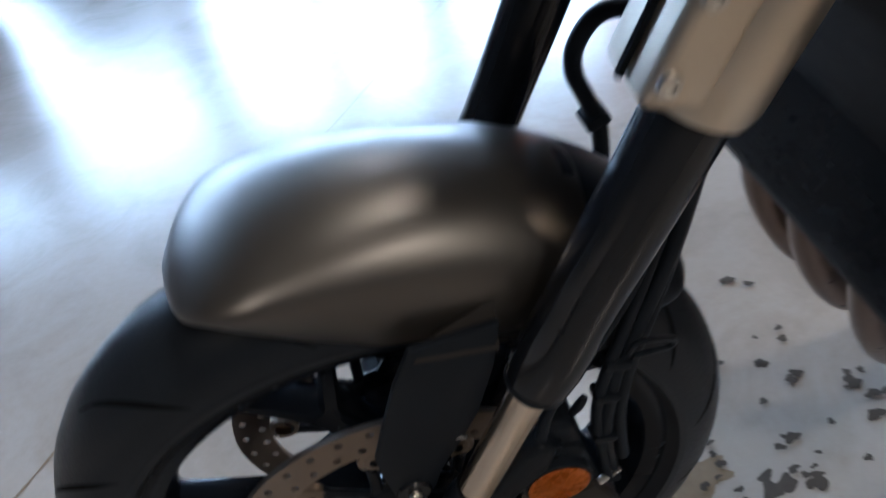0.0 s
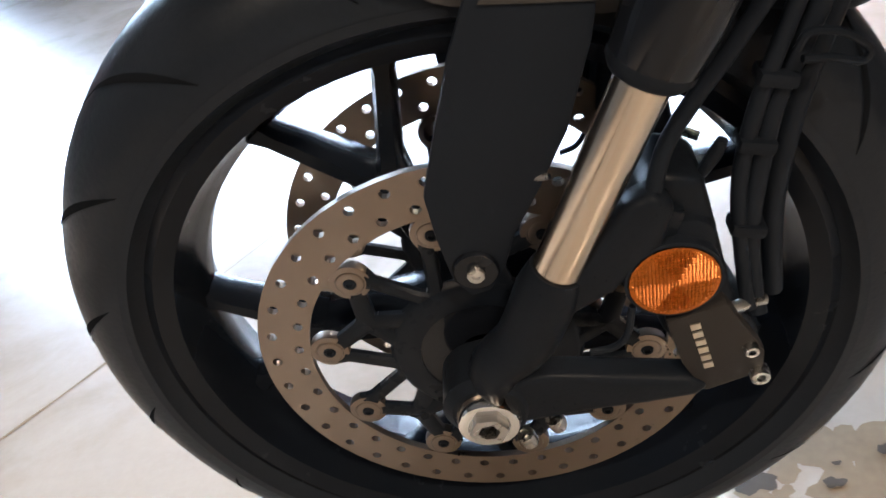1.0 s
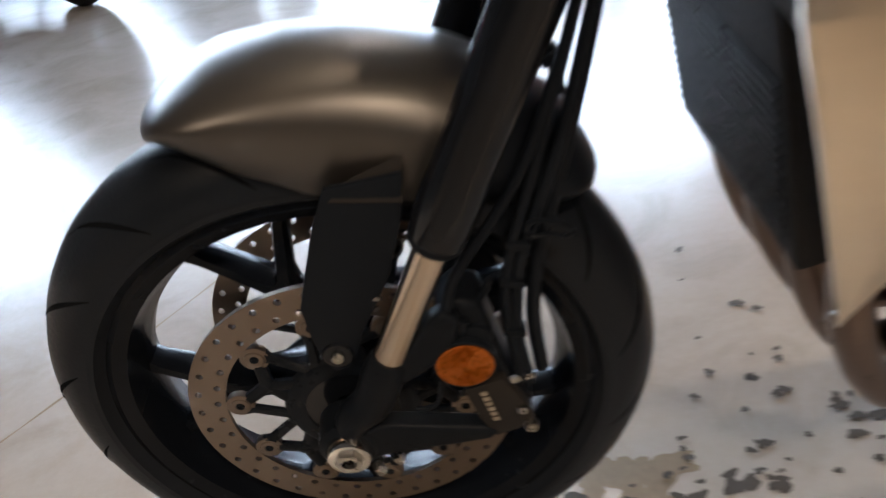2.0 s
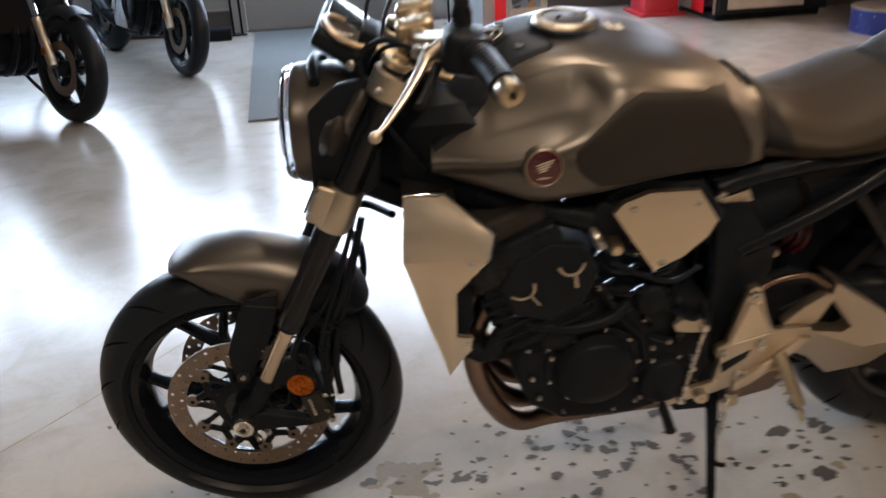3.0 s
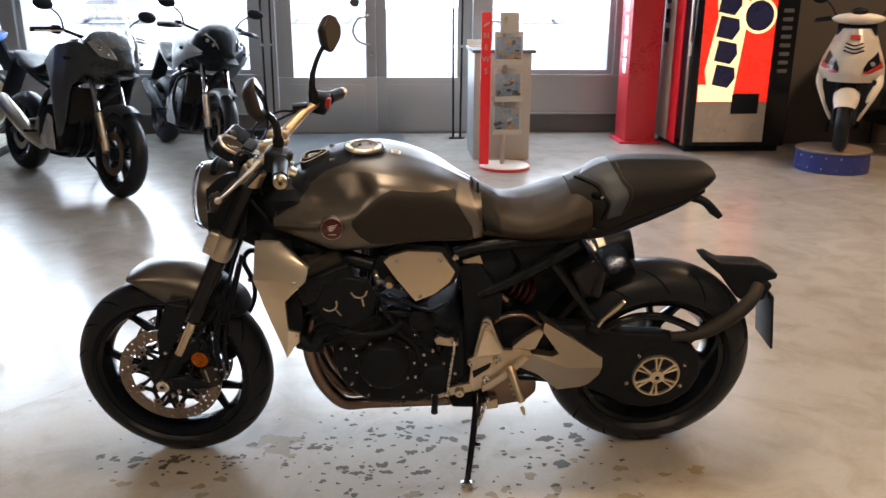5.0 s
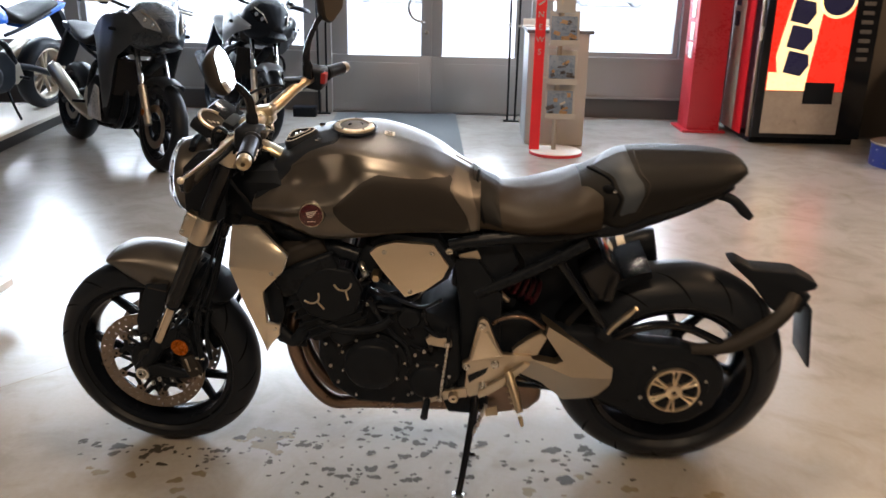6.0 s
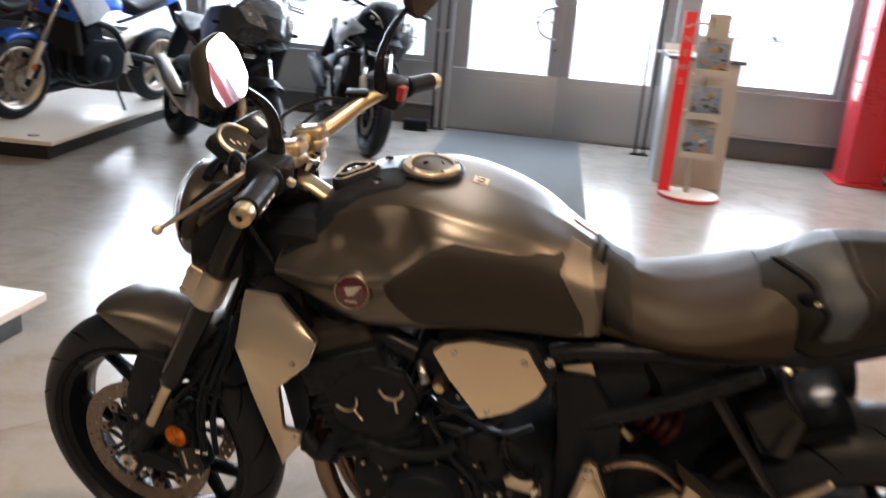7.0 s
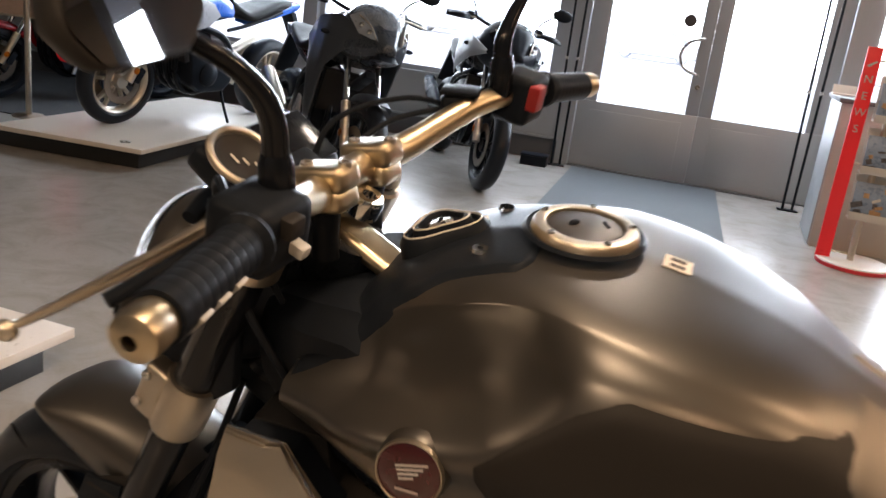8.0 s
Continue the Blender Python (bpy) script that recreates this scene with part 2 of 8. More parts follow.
def plate(bm, outline, depth, m=None, bevel=0.0, seg=2):
    """A slab: the outline (x, z) in the plane y = 0, thick towards +y."""
    m = m or Matrix()
    f = bm.faces.new([bm.verts.new(m @ V(x, 0, z)) for x, z in outline])
    r = bmesh.ops.extrude_face_region(bm, geom=[f])
    nv = [v for v in r["geom"] if isinstance(v, bmesh.types.BMVert)]
    bmesh.ops.translate(bm, vec=m.to_3x3() @ V(0, depth, 0), verts=nv)
    if bevel:
        vs = set(nv) | {v for v in f.verts}
        es = [e for e in bm.edges if e.verts[0] in vs and e.verts[1] in vs]
        bmesh.ops.bevel(bm, geom=es, offset=bevel, segments=seg, profile=0.6, affect="EDGES", clamp_overlap=True)
    return bm


def thicken(bm, vec):
    """Gives an open sheet a thickness along vec."""
    vec = Vector(vec)
    faces, edges = list(bm.faces), [e for e in bm.edges if len(e.link_faces) == 1]
    twin = {v: bm.verts.new(v.co + vec) for v in list(bm.verts)}
    for e in edges:
        a, b = e.verts
        bm.faces.new((a, b, twin[b], twin[a]))
    for f in faces:
        bm.faces.new([twin[v] for v in reversed(f.verts)])
    return bm


def bolt(bm, p, d, r=0.006, h=0.005):
    """A hexagon socket bolt head at p, standing out along d."""
    lathe(bm, [(0.0001, h * 0.45), (r * 0.5, h * 0.45), (r * 0.5, h), (r * 0.9, h), (r, h * 0.8), (r, 0)], along(p, d), 10)
    return bm


def mesh(build, *a, **k):
    bm = bmesh.new()
    build(bm, *a, **k)
    return bm

# ---- setting ----
M_WALLDARK = material("dark_wall_paint", (0.075, 0.068, 0.062), 0.75, var=0.15, scale=2, fine=120, bump=0.15)
M_WALL = material("grey_wall_paint", (0.16, 0.155, 0.15), 0.7, var=0.1, scale=2, fine=120, bump=0.15)
M_CEIL = material("ceiling_paint", (0.13, 0.12, 0.11), 0.8, var=0.12, scale=1.5, fine=60, bump=0.1)
M_FRAME = material("grey_aluminium_frame", (0.36, 0.38, 0.40), 0.38, 0.35, var=0.08, scale=3, fine=200, bump=0.03)
M_FRAMEDK = material("dark_skirting", (0.10, 0.10, 0.105), 0.5, 0.1, var=0.15, scale=3, fine=200, bump=0.05)
M_PANE = glass_material("window_glass")
M_MAT = material("ribbed_entrance_mat", (0.085, 0.095, 0.10), 0.85, var=0.25, scale=3, fine=180, bump=0.6)
M_CARPET = material("dark_carpet", (0.03, 0.031, 0.034), 0.9, var=0.3, scale=3, fine=300, bump=0.6)
M_COLUMN = material("red_painted_column", (0.52, 0.03, 0.045), 0.32, var=0.1, scale=2, fine=60, bump=0.03)
M_WHITE = material("white_paint", (0.78, 0.77, 0.74), 0.35, var=0.05, scale=3, bump=0.02)
M_PLATTOP = material("pale_laminate", (0.66, 0.60, 0.53), 0.35, var=0.06, scale=2, fine=80, bump=0.03)
M_PLATSIDE = material("black_laminate", (0.012, 0.012, 0.012), 0.4, var=0.2, scale=4)
M_ASPHALT = material("pale_asphalt", (0.5, 0.5, 0.5), 0.85, var=0.15, scale=0.6, fine=25, bump=0.3)


def slab(name, x0, x1, y0, y1, z0, z1, mat, parent=None, label="", bevel=0.0):
    bm = bmesh.new()
    box(bm, Matrix.Translation(((x0 + x1) / 2, (y0 + y1) / 2, (z0 + z1) / 2)), (x1 - x0, y1 - y0, z1 - z0), bevel)
    return part(name, bm, mat, parent, label)


def setting(ob, label, category):
    return tagged(ob, label, category, kind="structure")


WY = 6.16  # inner face of the glazed front
setting(slab("floor", -7.2, 8.2, -7.2, 6.36, -0.2, 0.0, M_FLOOR), "polished brown-grey concrete floor with stains and scuffs", "floor")
setting(slab("ceiling", -7.2, 8.2, -7.2, 6.36, 3.4, 3.6, M_CEIL), "plain dark ceiling of the showroom", "ceiling")
setting(slab("wall_west", -7.4, -7.2, -7.2, 6.36, -0.2, 3.6, M_WALL), "plain grey painted showroom wall", "wall")
setting(slab("wall_east", 8.2, 8.4, -7.2, 6.36, -0.2, 3.6, M_WALLDARK), "plain dark painted showroom wall", "wall")
setting(slab("wall_south", -7.4, 8.4, -7.4, -7.2, -0.2, 3.6, M_WALL), "plain grey painted showroom wall", "wall")
setting(slab("wall_back", 4.36, 8.2, 5.43, 5.63, 0.0, 3.4, M_WALLDARK), "dark brown-grey painted wall behind the scooters", "wall")

north = setting(slab("wall_north", 3.02, 4.36, WY, WY + 0.2, 0.0, 3.4, M_WALL), "grey glazed shop front wall with low panels", "wall")
for x0, x1 in ((-7.2, -0.6), (1.55, 3.02)):
    slab("low_panel", x0, x1, WY + 0.02, WY + 0.18, 0.21, 0.57, M_FRAME, north, "grey metal panel under the window")
    slab("skirting", x0, x1, WY + 0.05, WY + 0.17, 0.0, 0.206, M_FRAMEDK, north, "dark recessed skirting panel")
    slab("sill", x0, x1, WY - 0.015, WY + 0.19, 0.572, 0.60, M_FRAME, north)
    slab("ledge", x0, x1, WY - 0.02, WY + 0.05, 0.196, 0.212, M_FRAME, north)
slab("lintel", -7.2, 3.02, WY, WY + 0.2, 2.72, 3.4, M_WALL, north)
for x in (-7.1, -3.05, -0.655, 1.585, 3.0):
    slab("mullion", x - 0.055, x + 0.055, WY - 0.01, WY + 0.16, 0.603, 2.72, M_FRAME, north)


def window(n, x0, x1, z0=0.603, z1=2.71, label="tall clear shop window in a grey frame"):
    w = setting(slab("window_%d" % n, x0, x0 + 0.05, WY + 0.04, WY + 0.13, z0, z1, M_FRAME), label, "window")
    slab("window_frame", x1 - 0.05, x1, WY + 0.04, WY + 0.13, z0, z1, M_FRAME, w)
    slab("window_frame", x0 + 0.05, x1 - 0.05, WY + 0.04, WY + 0.13, z0, z0 + 0.045, M_FRAME, w)
    slab("window_frame", x0 + 0.05, x1 - 0.05, WY + 0.04, WY + 0.13, z1 - 0.05, z1, M_FRAME, w)
    p = slab("pane", x0 + 0.05, x1 - 0.05, WY + 0.08, WY + 0.088, z0 + 0.045, z1 - 0.05, M_PANE, w)
    p.visible_shadow = False
    return w


window(1, -4.34, -3.11)
slab("blank_panel", -7.2, -4.40, WY + 0.02, WY + 0.18, 0.603, 2.715, M_WALLDARK, north, "dark closed panel of the shop front")
slab("mullion", -4.40, -4.345, WY - 0.01, WY + 0.16, 0.603, 2.72, M_FRAME, north)
window(2, -2.99, -0.715)
window(3, 1.645, 2.94)


def door(n, x0, x1, g0, g1, hinge_left):
    """A glazed aluminium door leaf with a solid lower panel."""
    d = setting(slab("door_%d" % n, x0, x1, WY + 0.03, WY + 0.08, 0.012, 0.57, M_FRAME, bevel=0.004), "grey aluminium entrance door with tall glass, closed", "door")
    slab("kick_panel", x0 + 0.12, x1 - 0.12, WY + 0.022, WY + 0.0295, 0.10, 0.50, M_FRAME, d, bevel=0.003)
    for a, b in ((x0, g0), (g1, x1)):
        slab("stile", a, b, WY + 0.03, WY + 0.08, 0.572, 2.70, M_FRAME, d, bevel=0.004)
    slab("rail", g0, g1, WY + 0.03, WY + 0.08, 2.5, 2.70, M_FRAME, d)
    p = slab("pane", g0, g1, WY + 0.05, WY + 0.058, 0.572, 2.5, M_PANE, d)
    p.visible_shadow = False
    return d


d1 = door(1, -0.485, 0.5075, -0.33, 0.405, True)
d2 = door(2, 0.509, 1.485, 0.616, 1.336, False)
part("pull_handle", mesh(tube, [(0.44, WY + 0.03, 1.185), (0.43, WY - 0.05, 1.18), (0.33, WY - 0.06, 1.14), (0.285, WY - 0.06, 1.04), (0.33, WY - 0.06, 0.94), (0.43, WY - 0.05, 0.9), (0.44, WY + 0.03, 0.895)], 0.013), M_STEEL, d1, "bowed steel pull handle")
part("lock", mesh(lathe, [(0.0001, 0.012), (0.02, 0.012), (0.022, 0)], along((0.46, WY + 0.03, 0.80), (0, -1, 0)), 16), M_STEEL, d1)
part("sticker", mesh(lathe, [(0.0001, 0.003), (0.05, 0.003), (0.05, 0)], along((0.305, WY + 0.049, 1.31), (0, -1, 0)), 28), M_INK, d1, "round dark glass marker")
jamb = setting(slab("trim", -0.6, -0.49, WY - 0.01, WY + 0.18, 0.0, 2.72, M_FRAME), "grey aluminium door jamb", "door frame")
slab("trim_side", 1.49, 1.53, WY - 0.01, WY + 0.18, 0.0, 2.72, M_FRAME, jamb)
slab("threshold", -0.485, 1.485, WY - 0.01, WY + 0.15, 0.0, 0.01, M_FRAMEDK, jamb)

# entrance mat, a little askew on the floor
tagged(part("entrance_mat", mesh(box, pose(0.25, 4.60, 0.006, 0, 0, 3.0), (1.19, 2.98, 0.012), 0.004), M_MAT), "dark grey-blue ribbed entrance mat before the doors", "mat")
tagged(slab("carpet", -7.2, -3.72, 3.95, WY - 0.02, 0.0, 0.008, M_CARPET), "dark grey carpet along the display", "carpet")

# outside: ground to the horizon and parked cars
setting(slab("ground", -400, 400, WY + 0.2, 800, -0.4, -0.05, M_ASPHALT), "pale sunlit asphalt outside", "ground")
# Glowing plane added so the windows burn out to white and give light.
M_BACKGLOW = material("backdrop_glow", (0.80, 0.90, 1.0), 0.9, var=0.03, scale=0.05, fine=0.4, bump=0.0, emit=6.0)
setting(slab("backdrop", -160, 160, 90, 90.2, -0.05, 45, M_BACKGLOW), "glowing pale blue plane beyond the street that whitens the windows", "backdrop")

col = setting(part("column", mesh(box, Matrix.Translation((3.078, 5.685, 1.7)), (0.296, 0.36, 3.4), 0.006), M_COLUMN), "square red painted steel column", "column")
part("foot_plate", mesh(box, Matrix.Translation((3.078, 5.685, 0.011)), (0.40, 0.46, 0.022), 0.005), M_COLUMN, col)
for z0, z1 in ((0.66, 0.80), (0.82, 0.98), (1.02, 1.2), (1.24, 1.42)):
    part("mark", mesh(box, Matrix.Translation((2.926, 5.66, (z0 + z1) / 2)), (0.006, 0.11, z1 - z0), 0.002), M_WHITE, col, "white painted mark")


def platform(x, y, wx, wy, turn):
    """A low display platform: (x, y) is its corner nearest the motorcycle."""
    m = pose(x, y, 0, 0, 0, turn)
    t = thing("display_platform", m, "low display platform with pale top and black sides", "platform", "display platforms")
    part("base", mesh(box, Matrix.Translation((-wx / 2 - 0.03, wy / 2 + 0.03, 0.052)), (wx - 0.06, wy - 0.06, 0.104), 0.003), M_PLATSIDE, t)
    part("top", mesh(box, Matrix.Translation((-wx / 2, wy / 2, 0.119)), (wx, wy, 0.03), 0.003), M_PLATTOP, t)
    part("inlay", mesh(lathe, [(0.0001, 0.004), (0.034, 0.004), (0.036, 0)], Matrix.Translation((-0.2, 0.14, 0.134)), 24), M_STEEL, t, "round metal plug")
    return t


platform(-2.52, 3.15, 1.05, 2.3, 6.0)
platform(-0.965, 0.905, 2.0, 1.05, 90.0)

for x, y, _w in FIXTURES:
    t = thing("ceiling_light", pose(x, y, 3.4), "rectangular warm ceiling light fixture", "ceiling light", "ceiling lights")
    for s_ in (-1, 1):
        part("housing_side", mesh(box, Matrix.Translation((0, s_ * 0.145, -0.06)), (1.0, 0.03, 0.12), 0.003), M_WHITE, t)
        part("housing_end", mesh(box, Matrix.Translation((s_ * 0.485, 0, -0.06)), (0.03, 0.258, 0.12), 0.003), M_WHITE, t)


# ---- things by the entrance ----
def gate_frame(x, y, turn, h):
    """A slim black bent-tube stand with a flat foot."""
    t = thing("door_barrier", pose(x, y, 0, 0, 0, turn), "slim black tubular barrier frame by the door", "barrier", "door barriers")
    part("foot", mesh(box, Matrix.Translation((0, 0, 0.006)), (0.15, 0.09, 0.012), 0.003), M_BLACK, t)
    for s_ in (-1, 1):
        part("upright", mesh(rod, (s_ * 0.035, 0, 0.012), (s_ * 0.05, 0, h), 0.010), M_BLACK, t)
        part("clip", mesh(box, Matrix.Translation((s_ * 0.046, 0, h * 0.45)), (0.03, 0.03, 0.025), 0.003), M_STEEL, t)
    part("top_bend", mesh(tube, [(-0.05, 0, h), (-0.03, 0, h + 0.05), (0.03, 0, h + 0.05), (0.05, 0, h)], 0.010), M_BLACK, t)
    return t


gate_frame(1.31, 5.84, 0, 2.0)
gate_frame(-0.56, 6.03, 10, 2.0)
b = thing("door_stop_box", pose(-0.71, 5.86, 0, 0, 0, 4), "small black box on the floor beside the door", "box")
part("body", mesh(box, Matrix.Translation((0, 0, 0.04)), (0.22, 0.15, 0.08), 0.006), M_CAST, b)
part("lid", mesh(box, Matrix.Translation((0, 0, 0.087)), (0.23, 0.16, 0.012), 0.004), M_PLASTIC, b)

M_COUNTER = material("grey_counter_laminate", (0.40, 0.38, 0.35), 0.5, var=0.06, scale=2, fine=120, bump=0.03)
c = thing("counter", pose(1.62, 5.02, 0), "grey reception counter with a flat dark-edged top", "counter")
part("body", mesh(box, Matrix.Translation((0, 0, 0.455)), (0.48, 0.62, 0.91), 0.004), M_COUNTER, c)
part("worktop", mesh(box, Matrix.Translation((0, 0, 0.926)), (0.54, 0.68, 0.028), 0.004), M_FRAMEDK, c)
part("end_panel", mesh(box, Matrix.Translation((-0.245, 0, 0.455)), (0.012, 0.60, 0.90), 0.002), M_FRAME, c)
k = thing("document_holder", pose(1.45, 5.10, 0.94), "white acrylic document holder on the counter", "holder")
part("base", mesh(box, Matrix.Translation((0, 0, 0.006)), (0.22, 0.12, 0.012), 0.003), M_WHITE, k)
part("tray", mesh(box, pose(0, 0.02, 0.035, -15, 0, 0), (0.22, 0.01, 0.06), 0.002), M_WHITE, k)


def text_mesh(text, size, depth):
    cu = bpy.data.curves.new("letters", "FONT")
    cu.body, cu.size, cu.extrude, cu.align_x, cu.align_y = text, size, depth, "CENTER", "CENTER"
    ob = bpy.data.objects.new("letters", cu)
    scene.collection.objects.link(ob)
    dg = bpy.context.evaluated_depsgraph_get()
    me = bpy.data.meshes.new_from_object(ob.evaluated_get(dg))
    bpy.data.objects.remove(ob)
    return me


M_REDSIGN = material("red_sign", (0.80, 0.02, 0.03), 0.35, var=0.04, scale=4, bump=0.0)
M_GREYPLAST = material("grey_acrylic", (0.42, 0.41, 0.39), 0.4, var=0.08, scale=6, bump=0.03)
n = thing("brochure_stand", pose(1.60, 4.35, 0), "red and grey magazine stand with brochures in racks", "stand")
part("base", mesh(lathe, [(0.0001, 0.034), (0.195, 0.034), (0.205, 0.028), (0.205, 0.006), (0.195, 0)], None, 40), M_WHITE, n, "round white base")
part("base_rim", mesh(lathe, [(0.206, 0.0), (0.212, 0.002), (0.212, 0.020), (0.206, 0.022)], None, 40, True), M_COLUMN, n, "dark red base rim")
part("pole", mesh(rod, (-0.02, 0, 0.03), (-0.02, 0, 1.22), 0.019), M_ALUC, n, "grey metal pole")
sign = part("sign", mesh(box, Matrix.Translation((-0.175, -0.01, 0.642)), (0.08, 0.02, 1.22), 0.003), M_REDSIGN, n, "tall narrow red sign")
for i, ch in enumerate("NEWS"):
    ob = new("letter", text_mesh(ch, 0.062, 0.0015))
    ob.data.materials.append(M_GREYPLAST)
    ob.parent = sign
    ob.matrix_local = pose(-0.175, -0.0225, 1.073 - i * 0.093, 90, 0, 0)
part("mark", mesh(plate, [(-0.20, 1.15), (-0.155, 1.18), (-0.15, 1.17), (-0.19, 1.14)], -0.003, Matrix.Translation((0, -0.021, 0))), M_GREYPLAST, sign)
for z in (0.07, 0.6, 1.18):
    part("arm", mesh(rod, (-0.14, 0, z), (-0.02, 0, z), 0.007), M_ALUC, n)
BRO = [material("brochure_%s" % nm, col_, 0.3, var=0.5, scale=18, fine=60, bump=0.0) for nm, col_ in (("blue", (0.16, 0.22, 0.32)), ("tan", (0.32, 0.2, 0.11)), ("dark", (0.06, 0.06, 0.07)), ("pale", (0.45, 0.43, 0.4)))]
part("header", mesh(box, pose(0.01, -0.01, 1.17, -6, 0, 0), (0.15, 0.012, 0.16), 0.002), M_GREYPLAST, n, "blank grey header board")
for z, w in ((0.93, 0), (0.64, 1), (0.37, 1)):
    part("rack_shelf", mesh(box, Matrix.Translation((0.01, -0.045, z - 0.075)), (0.23, 0.075, 0.01), 0.002), M_GREYPLAST, n)
    part("rack_back", mesh(box, pose(0.01, -0.005, z + 0.05, -8, 0, 0), (0.23, 0.008, 0.25), 0.002), M_GREYPLAST, n)
    part("rack_lip", mesh(box, Matrix.Translation((0.01, -0.083, z - 0.06)), (0.23, 0.006, 0.045), 0.002), M_GREYPLAST, n)
    br = tagged(part("brochure", mesh(box, pose(1.605, 4.315, z + 0.035, -8, 0, 0), (0.20, 0.012, 0.20), 0.001), BRO[0]), "glossy brochure with blue and tan cover in the rack", "brochure", "brochures in the stand")
    rnd = random.Random(int(z * 100))
    for q in range(9):
        bx, bz = rnd.uniform(-0.08, 0.08), rnd.uniform(-0.085, 0.07)
        part("cover_print", mesh(box, pose(1.605 + bx, 4.3075 + bz * 0.14, z + 0.035 + bz, -8, rnd.uniform(-30, 30), 0), (rnd.uniform(0.02, 0.07), 0.0012 + 0.0002 * q, rnd.uniform(0.01, 0.04))), BRO[rnd.choice((1, 2, 2, 3))], br)

# drinks machine: black cabinet with a lit front and a striped side
M_LITRED = material("lit_red_front", (0.85, 0.03, 0.015), 0.3, var=0.12, scale=9, fine=40, bump=0.0, emit=0.55)
M_LITCREAM = material("lit_cream_front", (1.0, 0.76, 0.40), 0.3, var=0.12, scale=6, fine=30, bump=0.0, emit=0.9)
M_LITBLUE = material("blue_front_print", (0.02, 0.025, 0.10), 0.3, var=0.1, bump=0.0)
M_ICE = material("printed_ice", (0.34, 0.31, 0.29), 0.35, var=0.38, scale=7, fine=26, bump=0.0)
M_BUTTON = material("smoky_button", (0.10, 0.10, 0.105), 0.35, var=0.1, bump=0.0)
v = thing("drinks_machine", pose(3.345, 5.0, 0), "black drinks vending machine with lit red, cream and blue front", "vending machine")
W, D, H = 0.93, 0.80, 1.83
part("cabinet", mesh(box, Matrix.Translation((W / 2, D / 2 + 0.03, H / 2 + 0.05)), (W, D, H - 0.1), 0.012), M_GLOSS, v)
part("foot_plinth", mesh(box, Matrix.Translation((W / 2, D / 2 + 0.02, 0.025)), (W - 0.04, D - 0.06, 0.05), 0.004), M_BLACK, v)
fr = part("door_frame", mesh(box, Matrix.Translation((W / 2, 0.0, 0.93)), (W, 0.055, 1.74), 0.008), M_GLOSS, v)
part("lower_front", mesh(plate, [(0.07, 0.10), (0.72, 0.10), (0.72, 0.46), (0.07, 0.46)], -0.006, Matrix.Translation((0, -0.0285, 0))), M_ICE, fr, "grey printed ice pattern")
part("lit_front", mesh(plate, [(0.07, 0.464), (0.72, 0.464), (0.72, 1.72), (0.07, 1.72)], -0.006, Matrix.Translation((0, -0.0285, 0))), M_LITRED, fr, "glowing red front panel")
part("lit_band", mesh(plate, [(0.17, 0.50), (0.40, 0.56), (0.47, 1.25), (0.40, 1.72), (0.13, 1.72), (0.20, 1.2), (0.12, 0.75)], -0.004, Matrix.Translation((0, -0.035, 0))), M_LITCREAM, fr, "glowing cream band")
part("lit_base", mesh(plate, [(0.075, 0.468), (0.40, 0.468), (0.40, 0.60), (0.075, 0.62)], -0.003, Matrix.Translation((0, -0.035, 0))), M_LITCREAM, fr)
for z0 in (0.62, 0.83, 1.04, 1.25, 1.46):  # plain blocks as high as the mark's letters
    part("mark_bar", mesh(plate, [(0.19, z0), (0.34, z0 - 0.03), (0.40, z0 + 0.06), (0.385, z0 + 0.15), (0.22, z0 + 0.18)], -0.004, Matrix.Translation((0, -0.0395, 0)), 0.001), M_LITBLUE, fr)
ringm = Matrix.Translation((0.565, -0.035, 1.22)) @ pose(0, 0, 0, 90, 0, 0)
part("round_mark", mesh(lathe, [(0.0001, 0.004), (0.155, 0.004), (0.155, 0)], ringm, 36), M_LITCREAM, fr)
part("round_mark_core", mesh(lathe, [(0.0001, 0.007), (0.13, 0.007), (0.13, 0.0045)], ringm, 36), M_LITBLUE, fr)
part("coin_slot", mesh(box, Matrix.Translation((0.52, -0.034, 0.45)), (0.25, 0.016, 0.18), 0.004), M_PLASTIC, fr, "black delivery flap")
for i in range(8):
    part("button", mesh(box, Matrix.Translation((0.83, -0.031, 0.74 + i * 0.075)), (0.09, 0.012, 0.032), 0.003), M_BUTTON, fr)
part("side_panel", mesh(box, Matrix.Translation((-0.004, 0.655, 0.87)), (0.012, 0.345, 1.66), 0.002), M_WHITE, v, "white striped side panel")
part("side_stripe", mesh(box, Matrix.Translation((-0.004, 0.365, 0.87)), (0.012, 0.231, 1.66), 0.002), M_REDSIGN, v, "red side stripe")
for i in range(4):
    part("side_mark", mesh(box, Matrix.Translation((-0.0125, 0.70, 1.02 + i * 0.18)), (0.005, 0.13, 0.13), 0.002), M_LITBLUE, v)
part("side_rail", mesh(box, Matrix.Translation((-0.012, 0.03, 0.93)), (0.02, 0.03, 1.74), 0.003), M_ALUC, v)
part("handle", mesh(box, Matrix.Translation((-0.012, 0.0, 0.93)), (0.018, 0.012, 0.12), 0.003), M_WHITE, v)

